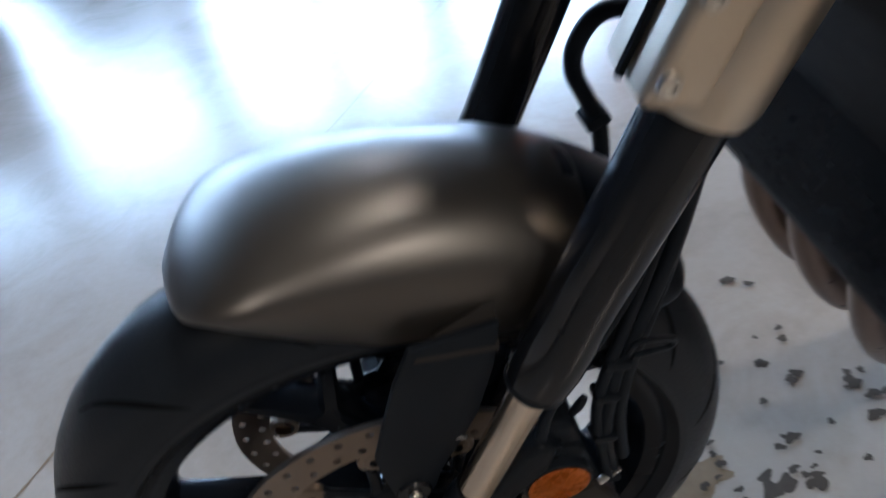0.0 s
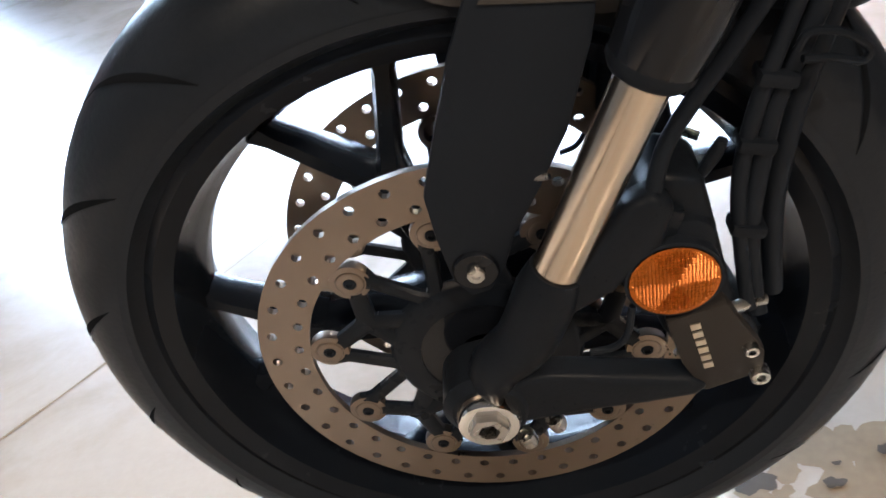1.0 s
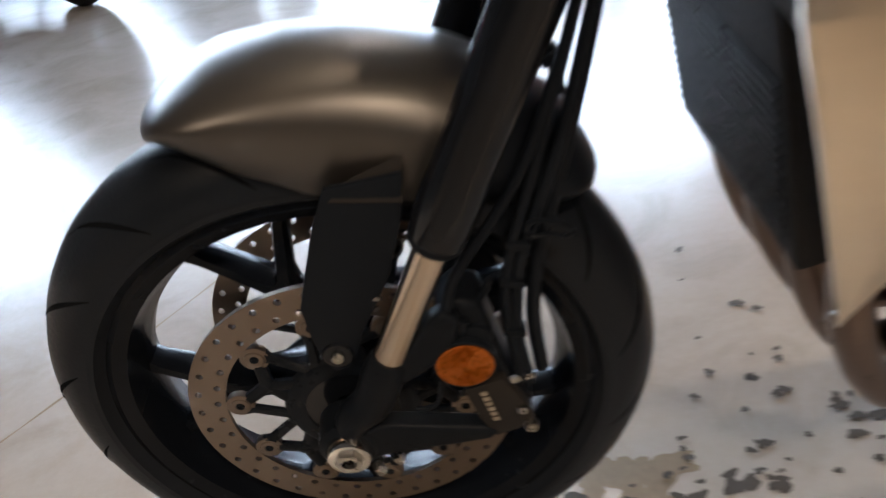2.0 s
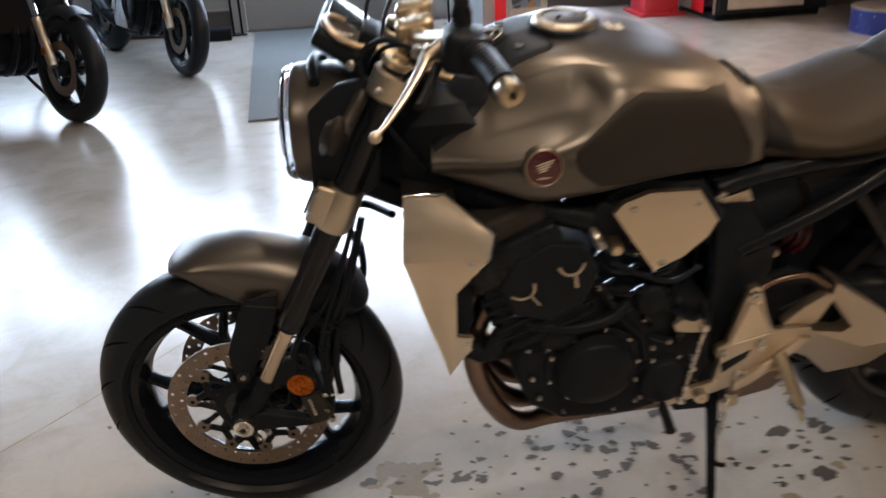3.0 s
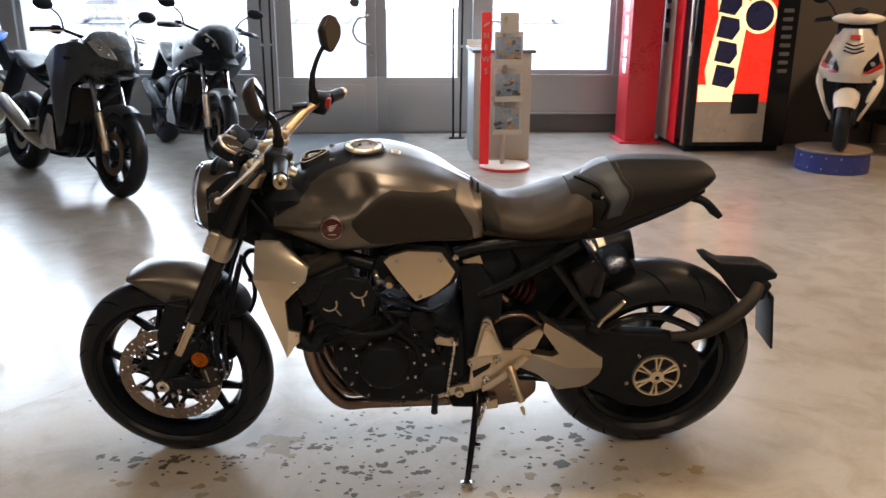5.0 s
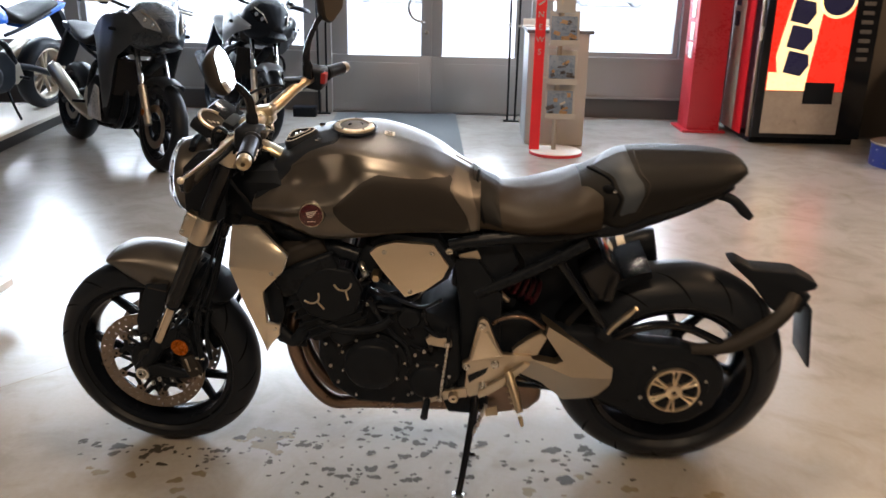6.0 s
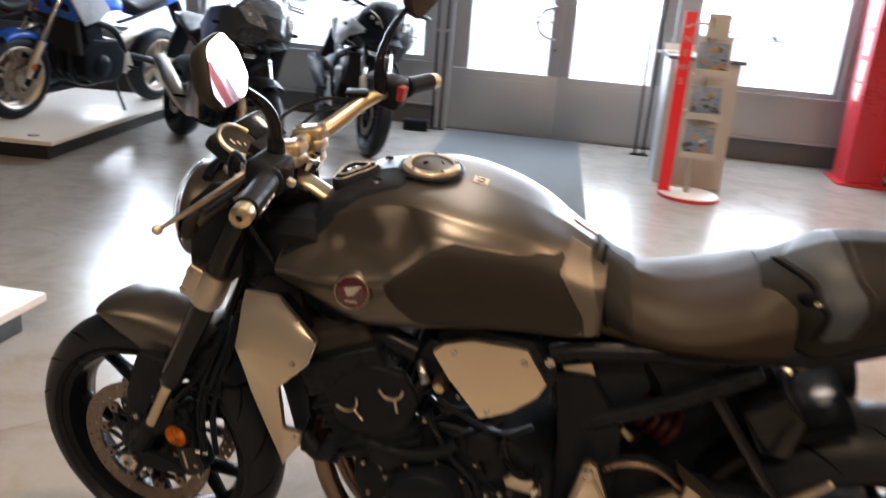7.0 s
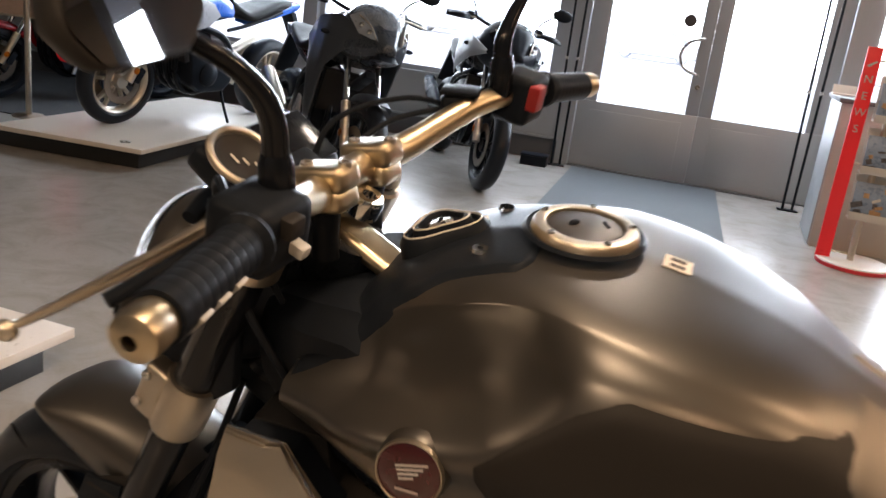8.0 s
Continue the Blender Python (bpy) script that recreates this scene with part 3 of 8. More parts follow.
# ---- the motorcycle on its side stand ----
# its own space: x to the rear, -y to its left, z up; front contact at the origin
LEAN = 10.0
bike = thing("motorcycle", pose(0, 0, 0, LEAN, 0, 0), "dark graphite naked motorcycle with brushed aluminium panels, on its side stand", "motorcycle")
RAKE = radians(25)
STEER_AT, STEER_UP = V(0.06, 0, 0.30), V(math.sin(RAKE), 0, math.cos(RAKE))
STEER = Matrix.Translation(STEER_AT) @ Matrix.Rotation(radians(-7.3), 4, STEER_UP) @ Matrix.Translation(-STEER_AT)
AXLE = V(0.0107, 0, 0.2984)
SIDE = pose(0, 0, 0, 90, 0, 0)  # local z of a lathe to -y


def steered(bm):
    bmesh.ops.transform(bm, matrix=STEER, verts=bm.verts)
    return bm


def polar(c, r, a, y=0.0):
    """A point in a wheel's plane; angle from the front (-x) over the top."""
    return V(c.x - r * math.cos(a), y, c.z + r * math.sin(a))


def tyre(bm, c, R, width, bead, n=96):
    h = width / 2
    pro = [(bead, -h * 0.66), (bead + 0.012, -h * 0.82), (R - (R - bead) * 0.76, -h * 0.975), (R - (R - bead) * 0.68, -h * 0.975)]
    for k in range(13):
        a = math.pi * (k / 12 - 0.5)
        pro.append((R - h * 0.88 * (1 - math.cos(a)), h * 0.965 * math.sin(a)))
    pro += [(r, -y) for r, y in reversed(pro[:4])]
    pro += [(bead - 0.006, h * 0.55), (bead - 0.006, -h * 0.55)]
    lathe(bm, pro, Matrix.Translation(c) @ SIDE, n, True)
    return bm


def crown(R, width, s):
    """Radius and sideways place on the tread at s = -1..1."""
    h, a = width / 2, s * math.pi / 2
    return R - h * 0.88 * (1 - math.cos(a)), h * 0.965 * math.sin(a)


def groove(bm, c, R, width, a0, side):
    """One curved sickle groove over the tread's shoulder."""
    rows = []
    for i in range(9):
        t = i / 8
        s = side * (0.22 + 0.66 * t)
        a = a0 + 0.30 * t ** 0.7
        r, y = crown(R, width, s)
        w = 0.0042 * math.sin(math.pi * (0.08 + 0.9 * t)) / R + 0.001
        rows.append([polar(c, r + 0.0007, a - w, y), polar(c, r + 0.0007, a + w, y)])
    loft(bm, rows, closed=False, caps=False)
    return bm


def rim(bm, c, bead, width, well, n=80):
    h = width / 2
    pro = [(bead + 0.012, -h), (bead + 0.004, -h - 0.003), (bead - 0.008, -h + 0.003), (well + 0.006, -h * 0.45), (well, -h * 0.2), (well, h * 0.2), (well + 0.006, h * 0.45),
           (bead - 0.008, h - 0.003), (bead + 0.004, h + 0.003), (bead + 0.012, h), (bead, h * 0.8), (well + 0.016, h * 0.3), (well + 0.016, -h * 0.3), (bead, -h * 0.8)]
    lathe(bm, pro, Matrix.Translation(c) @ SIDE, n, True)
    return bm


def spoke_arm(bm, a, b, w0, w1, y0, y1, dx=0.0):
    """A tapered cast spoke from a to b in a wheel's plane."""
    d = (b - a).normalized()
    side = V(-d.z, 0, d.x)
    rings = []
    for t in (0, 0.15, 0.5, 0.85, 1.0):
        p, w, h = a.lerp(b, t), w0 + (w1 - w0) * t + (0.004 if t in (0, 1.0) else 0), y0 + (y1 - y0) * t
        rings.append([p + side * w * u + V(0, h * q, 0) for u, q in ((-1, -0.5), (-0.6, -1), (0.6, -1), (1, -0.5), (1, 0.5), (0.6, 1), (-0.6, 1), (-1, 0.5))])
    loft(bm, rings)
    return bm


# front wheel
BEAD_F = 0.222
wheel_f = part("front_wheel", steered(mesh(rim, AXLE, BEAD_F, 0.094, 0.201)), M_RIM, bike, "gloss black cast wheel with forked spokes")
part("tyre", steered(mesh(tyre, AXLE, 0.2967, 0.120, BEAD_F)), M_TYRE, wheel_f, "black road tyre with curved grooves")
for s_ in (-1, 1):
    for k in range(16):
        part("tread_groove", steered(mesh(groove, AXLE, 0.2967, 0.120, 2 * math.pi * (k + (0.5 if s_ > 0 else 0)) / 16, s_)), M_GROOVE, wheel_f)
part("hub", steered(mesh(lathe, [(0.018, -0.062), (0.05, -0.062), (0.052, -0.05), (0.043, -0.03), (0.040, 0), (0.043, 0.03), (0.052, 0.05), (0.05, 0.062), (0.018, 0.062)], Matrix.Translation(AXLE) @ SIDE, 32)), M_GLOSS, wheel_f)
for k in range(5):
    a = radians(68 + 72 * k)
    bm = bmesh.new()
    spoke_arm(bm, polar(AXLE, 0.036, a), polar(AXLE, 0.134, a), 0.015, 0.013, 0.026, 0.018)
    for s_ in (-1, 1):
        spoke_arm(bm, polar(AXLE, 0.124, a + s_ * 0.03), polar(AXLE, 0.206, a + s_ * radians(14)), 0.0085, 0.0065, 0.018, 0.014)
    part("spoke", steered(bm), M_RIM, wheel_f, "forked black spoke")


def disc_ring(bm, c, y, r0=0.1205, r1=0.155, n=36, thick=0.005):
    """A drilled ring: each cell of two staggered rows has a round hole."""
    rm = 0.1365
    step = 2 * math.pi / n
    cache = {}

    def vert(r, a):
        key = (round(r, 5), round(a / step * 8) % (8 * n))
        if key not in cache:
            cache[key] = bm.verts.new(polar(c, r, a, y))
        return cache[key]

    for ra, rb, off in ((rm, r1, 0.0), (r0, rm, 0.5)):
        for k in range(n):
            a0 = (k + off) * step
            am, rmid = a0 + step / 2, (ra + rb) / 2
            edge = [vert(ra, a0), vert(ra, am), vert(ra, a0 + step), vert(rmid, a0 + step), vert(rb, a0 + step), vert(rb, am), vert(rb, a0), vert(rmid, a0)]
            turn = [math.atan2((rb - ra) * ((0, 0, 0, 0.5, 1, 1, 1, 0.5)[i] - 0.5), rmid * step * ((0, 0.5, 1, 1, 1, 0.5, 0, 0)[i] - 0.5)) for i in range(8)]
            hole = [bm.verts.new(polar(c, rmid + 0.0037 * math.sin(t), am + 0.0037 * math.cos(t) / rmid, y)) for t in turn]
            for i in range(8):
                j = (i + 1) % 8
                bm.faces.new((edge[i], edge[j], hole[j], hole[i]))
    thicken(bm, (0, thick, 0))
    return bm


def carrier_struts(c, y, a):
    """The struts of one cell of the black spider: a Y from the inner ring to two bosses, with a side strut to each."""
    o = V(0, y, 0)
    fork = polar(c, 0.083, a) + o
    out = []
    for q in (-1, 1):
        out.append((polar(c, 0.058, a + q * 0.20) + o, fork, 0.0062, 0.0070))
        out.append((fork, polar(c, 0.103, a + q * radians(16.5)) + o, 0.0066, 0.0060))
        out.append((polar(c, 0.059, a + q * radians(33)) + o, polar(c, 0.102, a + q * radians(21)) + o, 0.0048, 0.0052))
    return out


for s_ in (-1, 1):
    y = s_ * 0.058
    yc = y + s_ * -0.001
    d = part("brake_disc", steered(mesh(disc_ring, AXLE, y - 0.0025)), M_DISC, bike, "drilled steel brake disc", 30)
    part("disc_carrier", steered(mesh(lathe, [(0.045, -0.006), (0.060, -0.006), (0.064, -0.003), (0.066, 0.0), (0.064, 0.003), (0.060, 0.006), (0.045, 0.006)], Matrix.Translation(AXLE + V(0, yc, 0)) @ SIDE, 44, True)), M_BLACK, d, "black disc carrier")
    for k in range(5):
        for p0, p1, w0, w1 in carrier_struts(AXLE, yc, radians(27 + 72 * k)):
            part("carrier_strut", steered(mesh(spoke_arm, p0, p1, w0, w1, 0.004, 0.0036)), M_BLACK, d)
    for k in range(10):
        a = radians(9 + 36 * k)
        at = polar(AXLE, 0.1075, a, yc)
        out = SIDE if s_ < 0 else pose(0, 0, 0, -90, 0, 0)
        part("carrier_boss", steered(mesh(lathe, [(0.0095, -0.004), (0.0135, -0.004), (0.0140, 0), (0.0135, 0.0032), (0.0095, 0.0038)], Matrix.Translation(at) @ out, 20, True)), M_DISC, d, "steel tab of the disc ring")
        part("disc_bobbin", steered(mesh(lathe, [(0.0001, 0.0030), (0.0040, 0.0030), (0.0046, 0.0046), (0.0075, 0.0048), (0.0090, 0.0042), (0.0096, 0.0020), (0.0096, -0.004)], Matrix.Translation(at) @ out, 18)), M_DISC, d)
        part("disc_bolt", steered(mesh(lathe, [(0.0001, 0.0036), (0.0022, 0.0036), (0.0025, 0.0054), (0.0040, 0.0052), (0.0044, 0.0040)], Matrix.Translation(at) @ out, 12)), M_CAST, d)
part("axle_nut", steered(mesh(lathe, [(0.0001, -0.008), (0.0065, -0.008), (0.0070, 0.002), (0.012, 0.004), (0.0190, 0.003), (0.0205, -0.001), (0.0205, -0.014)], Matrix.Translation(AXLE + V(0, -0.121, 0)) @ SIDE, 26)), M_CHROME, wheel_f, "bright hexagon axle cap")
part("axle_hex", steered(mesh(lathe, [(0.0065, 0.0), (0.0070, 0.008), (0.0125, 0.008), (0.0140, 0.002)], Matrix.Translation(AXLE + V(0, -0.121, 0)) @ SIDE, 6)), M_STEEL, wheel_f)

# fork
FORK_O = V(0.0178, 0, 0.30)
FORK_Y = 0.102


def fork_point(z, y):
    return FORK_O + STEER_UP * ((z - 0.30) / STEER_UP.z) + V(0, y, 0)


for s_ in (-1, 1):
    y = s_ * FORK_Y
    leg = part("fork_leg", steered(mesh(tube, [fork_point(z, y) for z in (0.522, 0.540, 0.56, 0.58, 0.60, 0.72, 0.80, 0.98)], [0.0222, 0.024, 0.024, 0.0226, 0.0226, 0.0235, 0.0235, 0.0225], 28, 1)), M_GLOSS, bike, "gloss black upside-down fork tube")
    part("dust_seal", steered(mesh(tube, [fork_point(z, y) for z in (0.514, 0.518, 0.530)], [0.019, 0.022, 0.022], 28, 1)), M_PLASTIC, leg)
    part("stanchion", steered(mesh(rod, fork_point(0.37, y), fork_point(0.532, y), 0.0142, None, 32)), M_STANCH, leg, "bright polished fork stanchion")
    # cast foot with axle clamp and caliper lugs
    bm = bmesh.new()
    tube(bm, [fork_point(0.402, y), fork_point(0.385, y), fork_point(0.350, y), AXLE + V(0.012, y, 0.034), AXLE + V(0.004, y, 0.018)], [0.0160, 0.0190, 0.0185, 0.0170, 0.0150], 22, 4)
    lathe(bm, [(0.0001, 0.012), (0.023, 0.012), (0.029, 0.007), (0.030, -0.024), (0.0001, -0.024)], Matrix.Translation(AXLE + V(0, y, 0)) @ (SIDE if s_ < 0 else pose(0, 0, 0, -90, 0, 0)), 30)
    plate(bm, [(0.022, 0.320), (0.050, 0.325), (0.080, 0.319), (0.137, 0.307), (0.147, 0.299), (0.140, 0.291), (0.110, 0.288), (0.070, 0.286), (0.022, 0.280)], 0.020, Matrix.Translation((0, y - 0.010, 0)), 0.007, 3)
    plate(bm, [(0.050, 0.402), (0.078, 0.408), (0.104, 0.444), (0.118, 0.451), (0.129, 0.440), (0.122, 0.416), (0.094, 0.386), (0.060, 0.366), (0.040, 0.372)], 0.020, Matrix.Translation((0, y - 0.010, 0)), 0.006, 3)
    part("axle_clamp", steered(bm), M_CAST, leg, "black cast fork foot")
    for x, z in ((0.050, 0.280), (0.030, 0.266)):
        part("pinch_bolt", steered(mesh(bolt, (x, y - 0.006, z), (0.3, 0, -1), 0.006, 0.01)), M_STEEL, leg)
    # caliper: two bolted halves over the disc, with pistons' bulges and the marked outer plate
    cal = part("brake_caliper", steered(mesh(plate, [(0.104, 0.398), (0.108, 0.436), (0.124, 0.452), (0.146, 0.444), (0.154, 0.404), (0.162, 0.362), (0.180, 0.322), (0.178, 0.300), (0.146, 0.284), (0.122, 0.336)], 0.046, Matrix.Translation((0, s_ * 0.074 - 0.023, 0)), 0.008, 3)), M_CAST, leg, "black radial brake caliper")
    for x, z in ((0.136, 0.408), (0.152, 0.338)):
        part("piston_cap", steered(mesh(lathe, [(0.0001, 0.006), (0.010, 0.006), (0.015, 0.003), (0.017, -0.006)], Matrix.Translation((x, s_ * 0.098, z)) @ (SIDE if s_ < 0 else pose(0, 0, 0, -90, 0, 0)), 22)), M_CAST, cal)
    part("caliper_half", steered(mesh(plate, [(0.122, 0.356), (0.156, 0.366), (0.179, 0.322), (0.179, 0.304), (0.144, 0.291), (0.131, 0.318)], 0.012, Matrix.Translation((0, s_ * 0.103 - 0.006, 0)), 0.003, 2)), M_PAD, cal, "dark grey outer caliper plate")
    for x, z, r in ((0.176, 0.304, 0.0062), (0.170, 0.328, 0.0045)):
        part("caliper_bolt", steered(mesh(bolt, (x, s_ * 0.106, z), (0, s_, 0), r, 0.008)), M_STEEL, cal)
    part("bleed_nipple", steered(mesh(tube, [(0.146, s_ * 0.085, 0.440), (0.152, s_ * 0.087, 0.452), (0.156, s_ * 0.088, 0.462)], [0.003, 0.004, 0.003], 10, 3)), M_CAST, cal)
    part("pad_pin", steered(mesh(rod, (0.158, s_ * 0.100, 0.352), (0.182, s_ * 0.088, 0.345), 0.004, None, 10)), M_STEEL, cal)
    part("sensor_lead", steered(mesh(tube, [(0.104, s_ * 0.108, 0.372), (0.100, s_ * 0.110, 0.352), (0.092, s_ * 0.108, 0.340), (0.078, s_ * 0.106, 0.336)], 0.0022, 8)), M_PLASTIC, cal)
    if s_ < 0:
        for k in range(6):
            part("mark_bar", steered(mesh(box, pose(0.1385 + 0.0015 * k, -0.1095, 0.3510 - 0.0068 * k, 0, -12, 0), (0.0058, 0.001, 0.0046))), M_ALUC, cal)
    bm = bmesh.new()
    rm = Matrix.Translation((0.1268, s_ * 0.1115, 0.391)) @ (SIDE if s_ < 0 else pose(0, 0, 0, -90, 0, 0))
    mid_v = bm.verts.new(rm @ V(0, 0, 0.0030))
    rim_v = [bm.verts.new(rm @ V(0.0244 * math.cos(i * math.pi / 16), 0.0244 * math.sin(i * math.pi / 16), 0.0012)) for i in range(32)]
    for i in range(32):
        bm.faces.new((mid_v, rim_v[i], rim_v[(i + 1) % 32]))
    pitch = 0.0019
    for iu, iv in [(a, b) for a in range(-13, 14) for b in range(-13, 14)]:  # pressed prisms, turned from sector to sector
        u, v = iu * pitch, iv * pitch
        if u * u + v * v > 0.0228 ** 2:
            continue
        h = 0.0032 - 3.2 * (u * u + v * v)
        k = int((math.atan2(v, u) + math.pi) / (math.pi / 3)) % 3
        lean = ((0.0007, 0.0), (-0.0003, 0.0007), (0.0, -0.0007))[k]
        ring = [bm.verts.new(rm @ V(u + a * pitch / 2, v + b * pitch / 2, h - 0.0006)) for a, b in ((-1, -1), (1, -1), (1, 1), (-1, 1))]
        tip = bm.verts.new(rm @ V(u + lean[0], v + lean[1], h + 0.0005))
        for i in range(4):
            bm.faces.new((ring[i], ring[(i + 1) % 4], tip))
    rf = part("reflector", steered(bm), M_AMBER, leg, "round amber side reflector", 4)
    part("reflector_cup", steered(mesh(lathe, [(0.0001, -0.010), (0.0262, -0.010), (0.0268, 0.000), (0.0250, 0.0005)], Matrix.Translation((0.1268, s_ * 0.1115, 0.391)) @ (SIDE if s_ < 0 else pose(0, 0, 0, -90, 0, 0)), 36)), M_PLASTIC, rf)
    part("banjo_bolt", steered(mesh(bolt, (0.1168, s_ * 0.098, 0.4365), (0, s_, 0), 0.0085, 0.010)), M_STEEL, cal)
    part("reflector_stay", steered(mesh(box, pose(0.120, s_ * 0.099, 0.410, 0, 20, 0), (0.014, 0.012, 0.05), 0.003)), M_BLACK, leg)

# fork clamps
bm = bmesh.new()
box(bm, along(STEER_AT + STEER_UP * 0.50 + V(0.002, 0, 0), STEER_UP), (0.07, 0.19, 0.045), 0.012, 3)
part("lower_yoke", steered(bm), M_CAST, bike, "black lower fork yoke")
for s_ in (-1, 1):
    y = s_ * FORK_Y
    p0, p1 = fork_point(0.718, y), fork_point(0.788, y)
    bm = mesh(tube, [p0, p0.lerp(p1, 0.12), p0.lerp(p1, 0.88), p1], [0.0285, 0.031, 0.031, 0.0285], 28, 1)
    yk = part("yoke_clamp", steered(bm), M_ALUC, bike, "cast aluminium fork clamp")
    part("clamp_boss", steered(mesh(box, Matrix.Translation(fork_point(0.756, y) + V(-0.027, s_ * 0.002, 0.010)) @ pose(0, 0, 0, 0, 25, 0), (0.034, 0.050, 0.070), 0.007, 3)), M_ALUC, yk)
    part("clamp_slit", steered(mesh(box, Matrix.Translation(fork_point(0.756, y) + V(-0.044, s_ * 0.002, 0.018)) @ pose(0, 0, 0, 0, 25, 0), (0.003, 0.004, 0.066))), M_GROOVE, yk)
    for h in (-0.020, 0.022):
        part("clamp_bolt", steered(mesh(bolt, fork_point(0.756, y) + V(-0.036, s_ * 0.0265, 0.014) + STEER_UP * h, (0, s_, 0.0), 0.0062, 0.004)), M_STEEL, yk)
    uc = part("upper_clamp", steered(mesh(tube, [fork_point(0.935, y), fork_point(0.938, y), fork_point(0.972, y), fork_point(0.975, y)], [0.029, 0.032, 0.032, 0.029], 28, 1)), M_ALUC, bike, "cast aluminium upper fork clamp")
    part("clamp_bolt", steered(mesh(bolt, fork_point(0.955, y) + V(-0.016, s_ * 0.028, 0.0), (-0.4, s_, 0.0), 0.0062, 0.006)), M_STEEL, uc)
    part("fork_cap", steered(mesh(lathe, [(0.0001, 0.012), (0.012, 0.012), (0.014, 0.006), (0.024, 0.004), (0.026, -0.004)], along(fork_point(0.985, y), STEER_UP), 24)), M_BRONZE, bike, "champagne fork cap")
part("top_yoke", steered(mesh(box, along(STEER_AT + STEER_UP * 0.722 + V(-0.008, 0, 0), STEER_UP), (0.046, 0.15, 0.018), 0.009, 3)), M_BRONZE, bike, "champagne top fork yoke")
part("stem_nut", steered(mesh(lathe, [(0.008, 0.0), (0.008, 0.016), (0.015, 0.016), (0.018, 0.011), (0.018, -0.006)], along(STEER_AT + STEER_UP * 0.752, STEER_UP), 24)), M_CHROME, bike, "bright steering stem nut")
part("steering_head", mesh(tube, [STEER_AT + STEER_UP * 0.515, STEER_AT + STEER_UP * 0.72], 0.04, 24, 1), M_BLACK, bike)


# front fender
def fender_bm(bm, a0, a1, n=30, half=0.077, t=0.003):
    """The fender between two angles: a domed top that rounds into a skirt tucked in at its lower edge, with rounded ends."""
    def section(deg, inset):
        u = min(1.0, max(0.0, (deg - 70.5) / 12.0))
        nose = math.sqrt(max(0.0, 1 - (1 - u) ** 2)) * math.sqrt(max(0.0, 1 - (1 - min(1.0, (139.2 - deg) / 9.0)) ** 2))
        h = half * (0.22 + 0.78 * nose) - inset
        tp = float(np.interp(deg, [70, 73, 77, 82, 90, 100, 110, 120, 130, 142], [0.324, 0.333, 0.340, 0.346, 0.350, 0.353, 0.354, 0.350, 0.342, 0.318])) - inset
        cr = min(tp - 0.005, float(np.interp(deg, [70, 76, 84, 100, 112, 126, 142], [0.316, 0.326, 0.318, 0.302, 0.297, 0.302, 0.318])) - inset * 0.5)
        lo = min(cr - 0.004, float(np.interp(deg, [70, 74, 77, 84, 94, 104, 112, 126, 142], [0.312, 0.314, 0.304, 0.274, 0.248, 0.246, 0.248, 0.272, 0.306])))
        sec = [(-h * (1 - 0.17 * q * q), cr - (cr - lo) * q) for q in (1.0, 0.66, 0.33)]
        sec += [(-h * math.cos(q), cr + (tp - cr) * math.sin(q)) for q in (0.0, 0.30, 0.62, 0.95, 1.28, math.pi / 2)]
        sec += [(-y, r) for y, r in reversed(sec[:-1])]
        return [polar(AXLE, p[1], radians(deg), p[0]) for p in spline([V(y, r) for y, r in sec], 3)]

    rings = []
    for k in range(n + 1):
        deg = a0 + (a1 - a0) * (k / n) ** (1.5 if a0 < 90 else 1.0)
        rings.append(section(deg, 0.0) + section(deg, t)[::-1])
    loft(bm, rings)
    return bm


def solid(bm, t=0.003):
    bmesh.ops.solidify(bm, geom=bm.faces[:], thickness=t)
    return bm


fender = part("front_fender", steered(mesh(fender_bm, 70.5, 119)), M_GRAPH, bike, "matte graphite front fender", 50)
part("rear_flap", steered(mesh(fender_bm, 117, 139, 18, 0.075)), M_PLASTIC, fender, "black rear fender section", 50)
for s_ in (-1, 1):
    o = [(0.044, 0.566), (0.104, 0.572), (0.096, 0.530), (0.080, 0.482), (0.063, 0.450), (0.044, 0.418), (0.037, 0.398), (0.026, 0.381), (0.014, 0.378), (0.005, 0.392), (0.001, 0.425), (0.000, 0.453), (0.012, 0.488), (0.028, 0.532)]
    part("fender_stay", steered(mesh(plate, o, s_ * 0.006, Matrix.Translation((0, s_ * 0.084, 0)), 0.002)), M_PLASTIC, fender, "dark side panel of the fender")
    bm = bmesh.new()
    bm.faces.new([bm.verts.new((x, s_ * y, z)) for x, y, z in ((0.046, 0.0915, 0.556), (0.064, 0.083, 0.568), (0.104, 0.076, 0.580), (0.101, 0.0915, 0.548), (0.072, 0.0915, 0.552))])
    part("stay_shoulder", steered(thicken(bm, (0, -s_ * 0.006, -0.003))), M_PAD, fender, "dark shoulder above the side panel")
    part("stay_washer", steered(mesh(lathe, [(0.0001, 0.002), (0.0125, 0.002), (0.014, 0.0), (0.014, -0.008)], Matrix.Translation((0.0195, s_ * 0.0905, 0.3985)) @ (SIDE if s_ < 0 else pose(0, 0, 0, -90, 0, 0)), 22)), M_GLOSS, fender)
    part("stay_bolt", steered(mesh(bolt, (0.0195, s_ * 0.0925, 0.3985), (0, s_, 0), 0.0055, 0.004)), M_STEEL, fender)
    part("stay_pin", steered(mesh(rod, (0.060, s_ * 0.088, 0.455), (0.068, s_ * 0.091, 0.457), 0.0020, None, 8)), M_STEEL, fender)

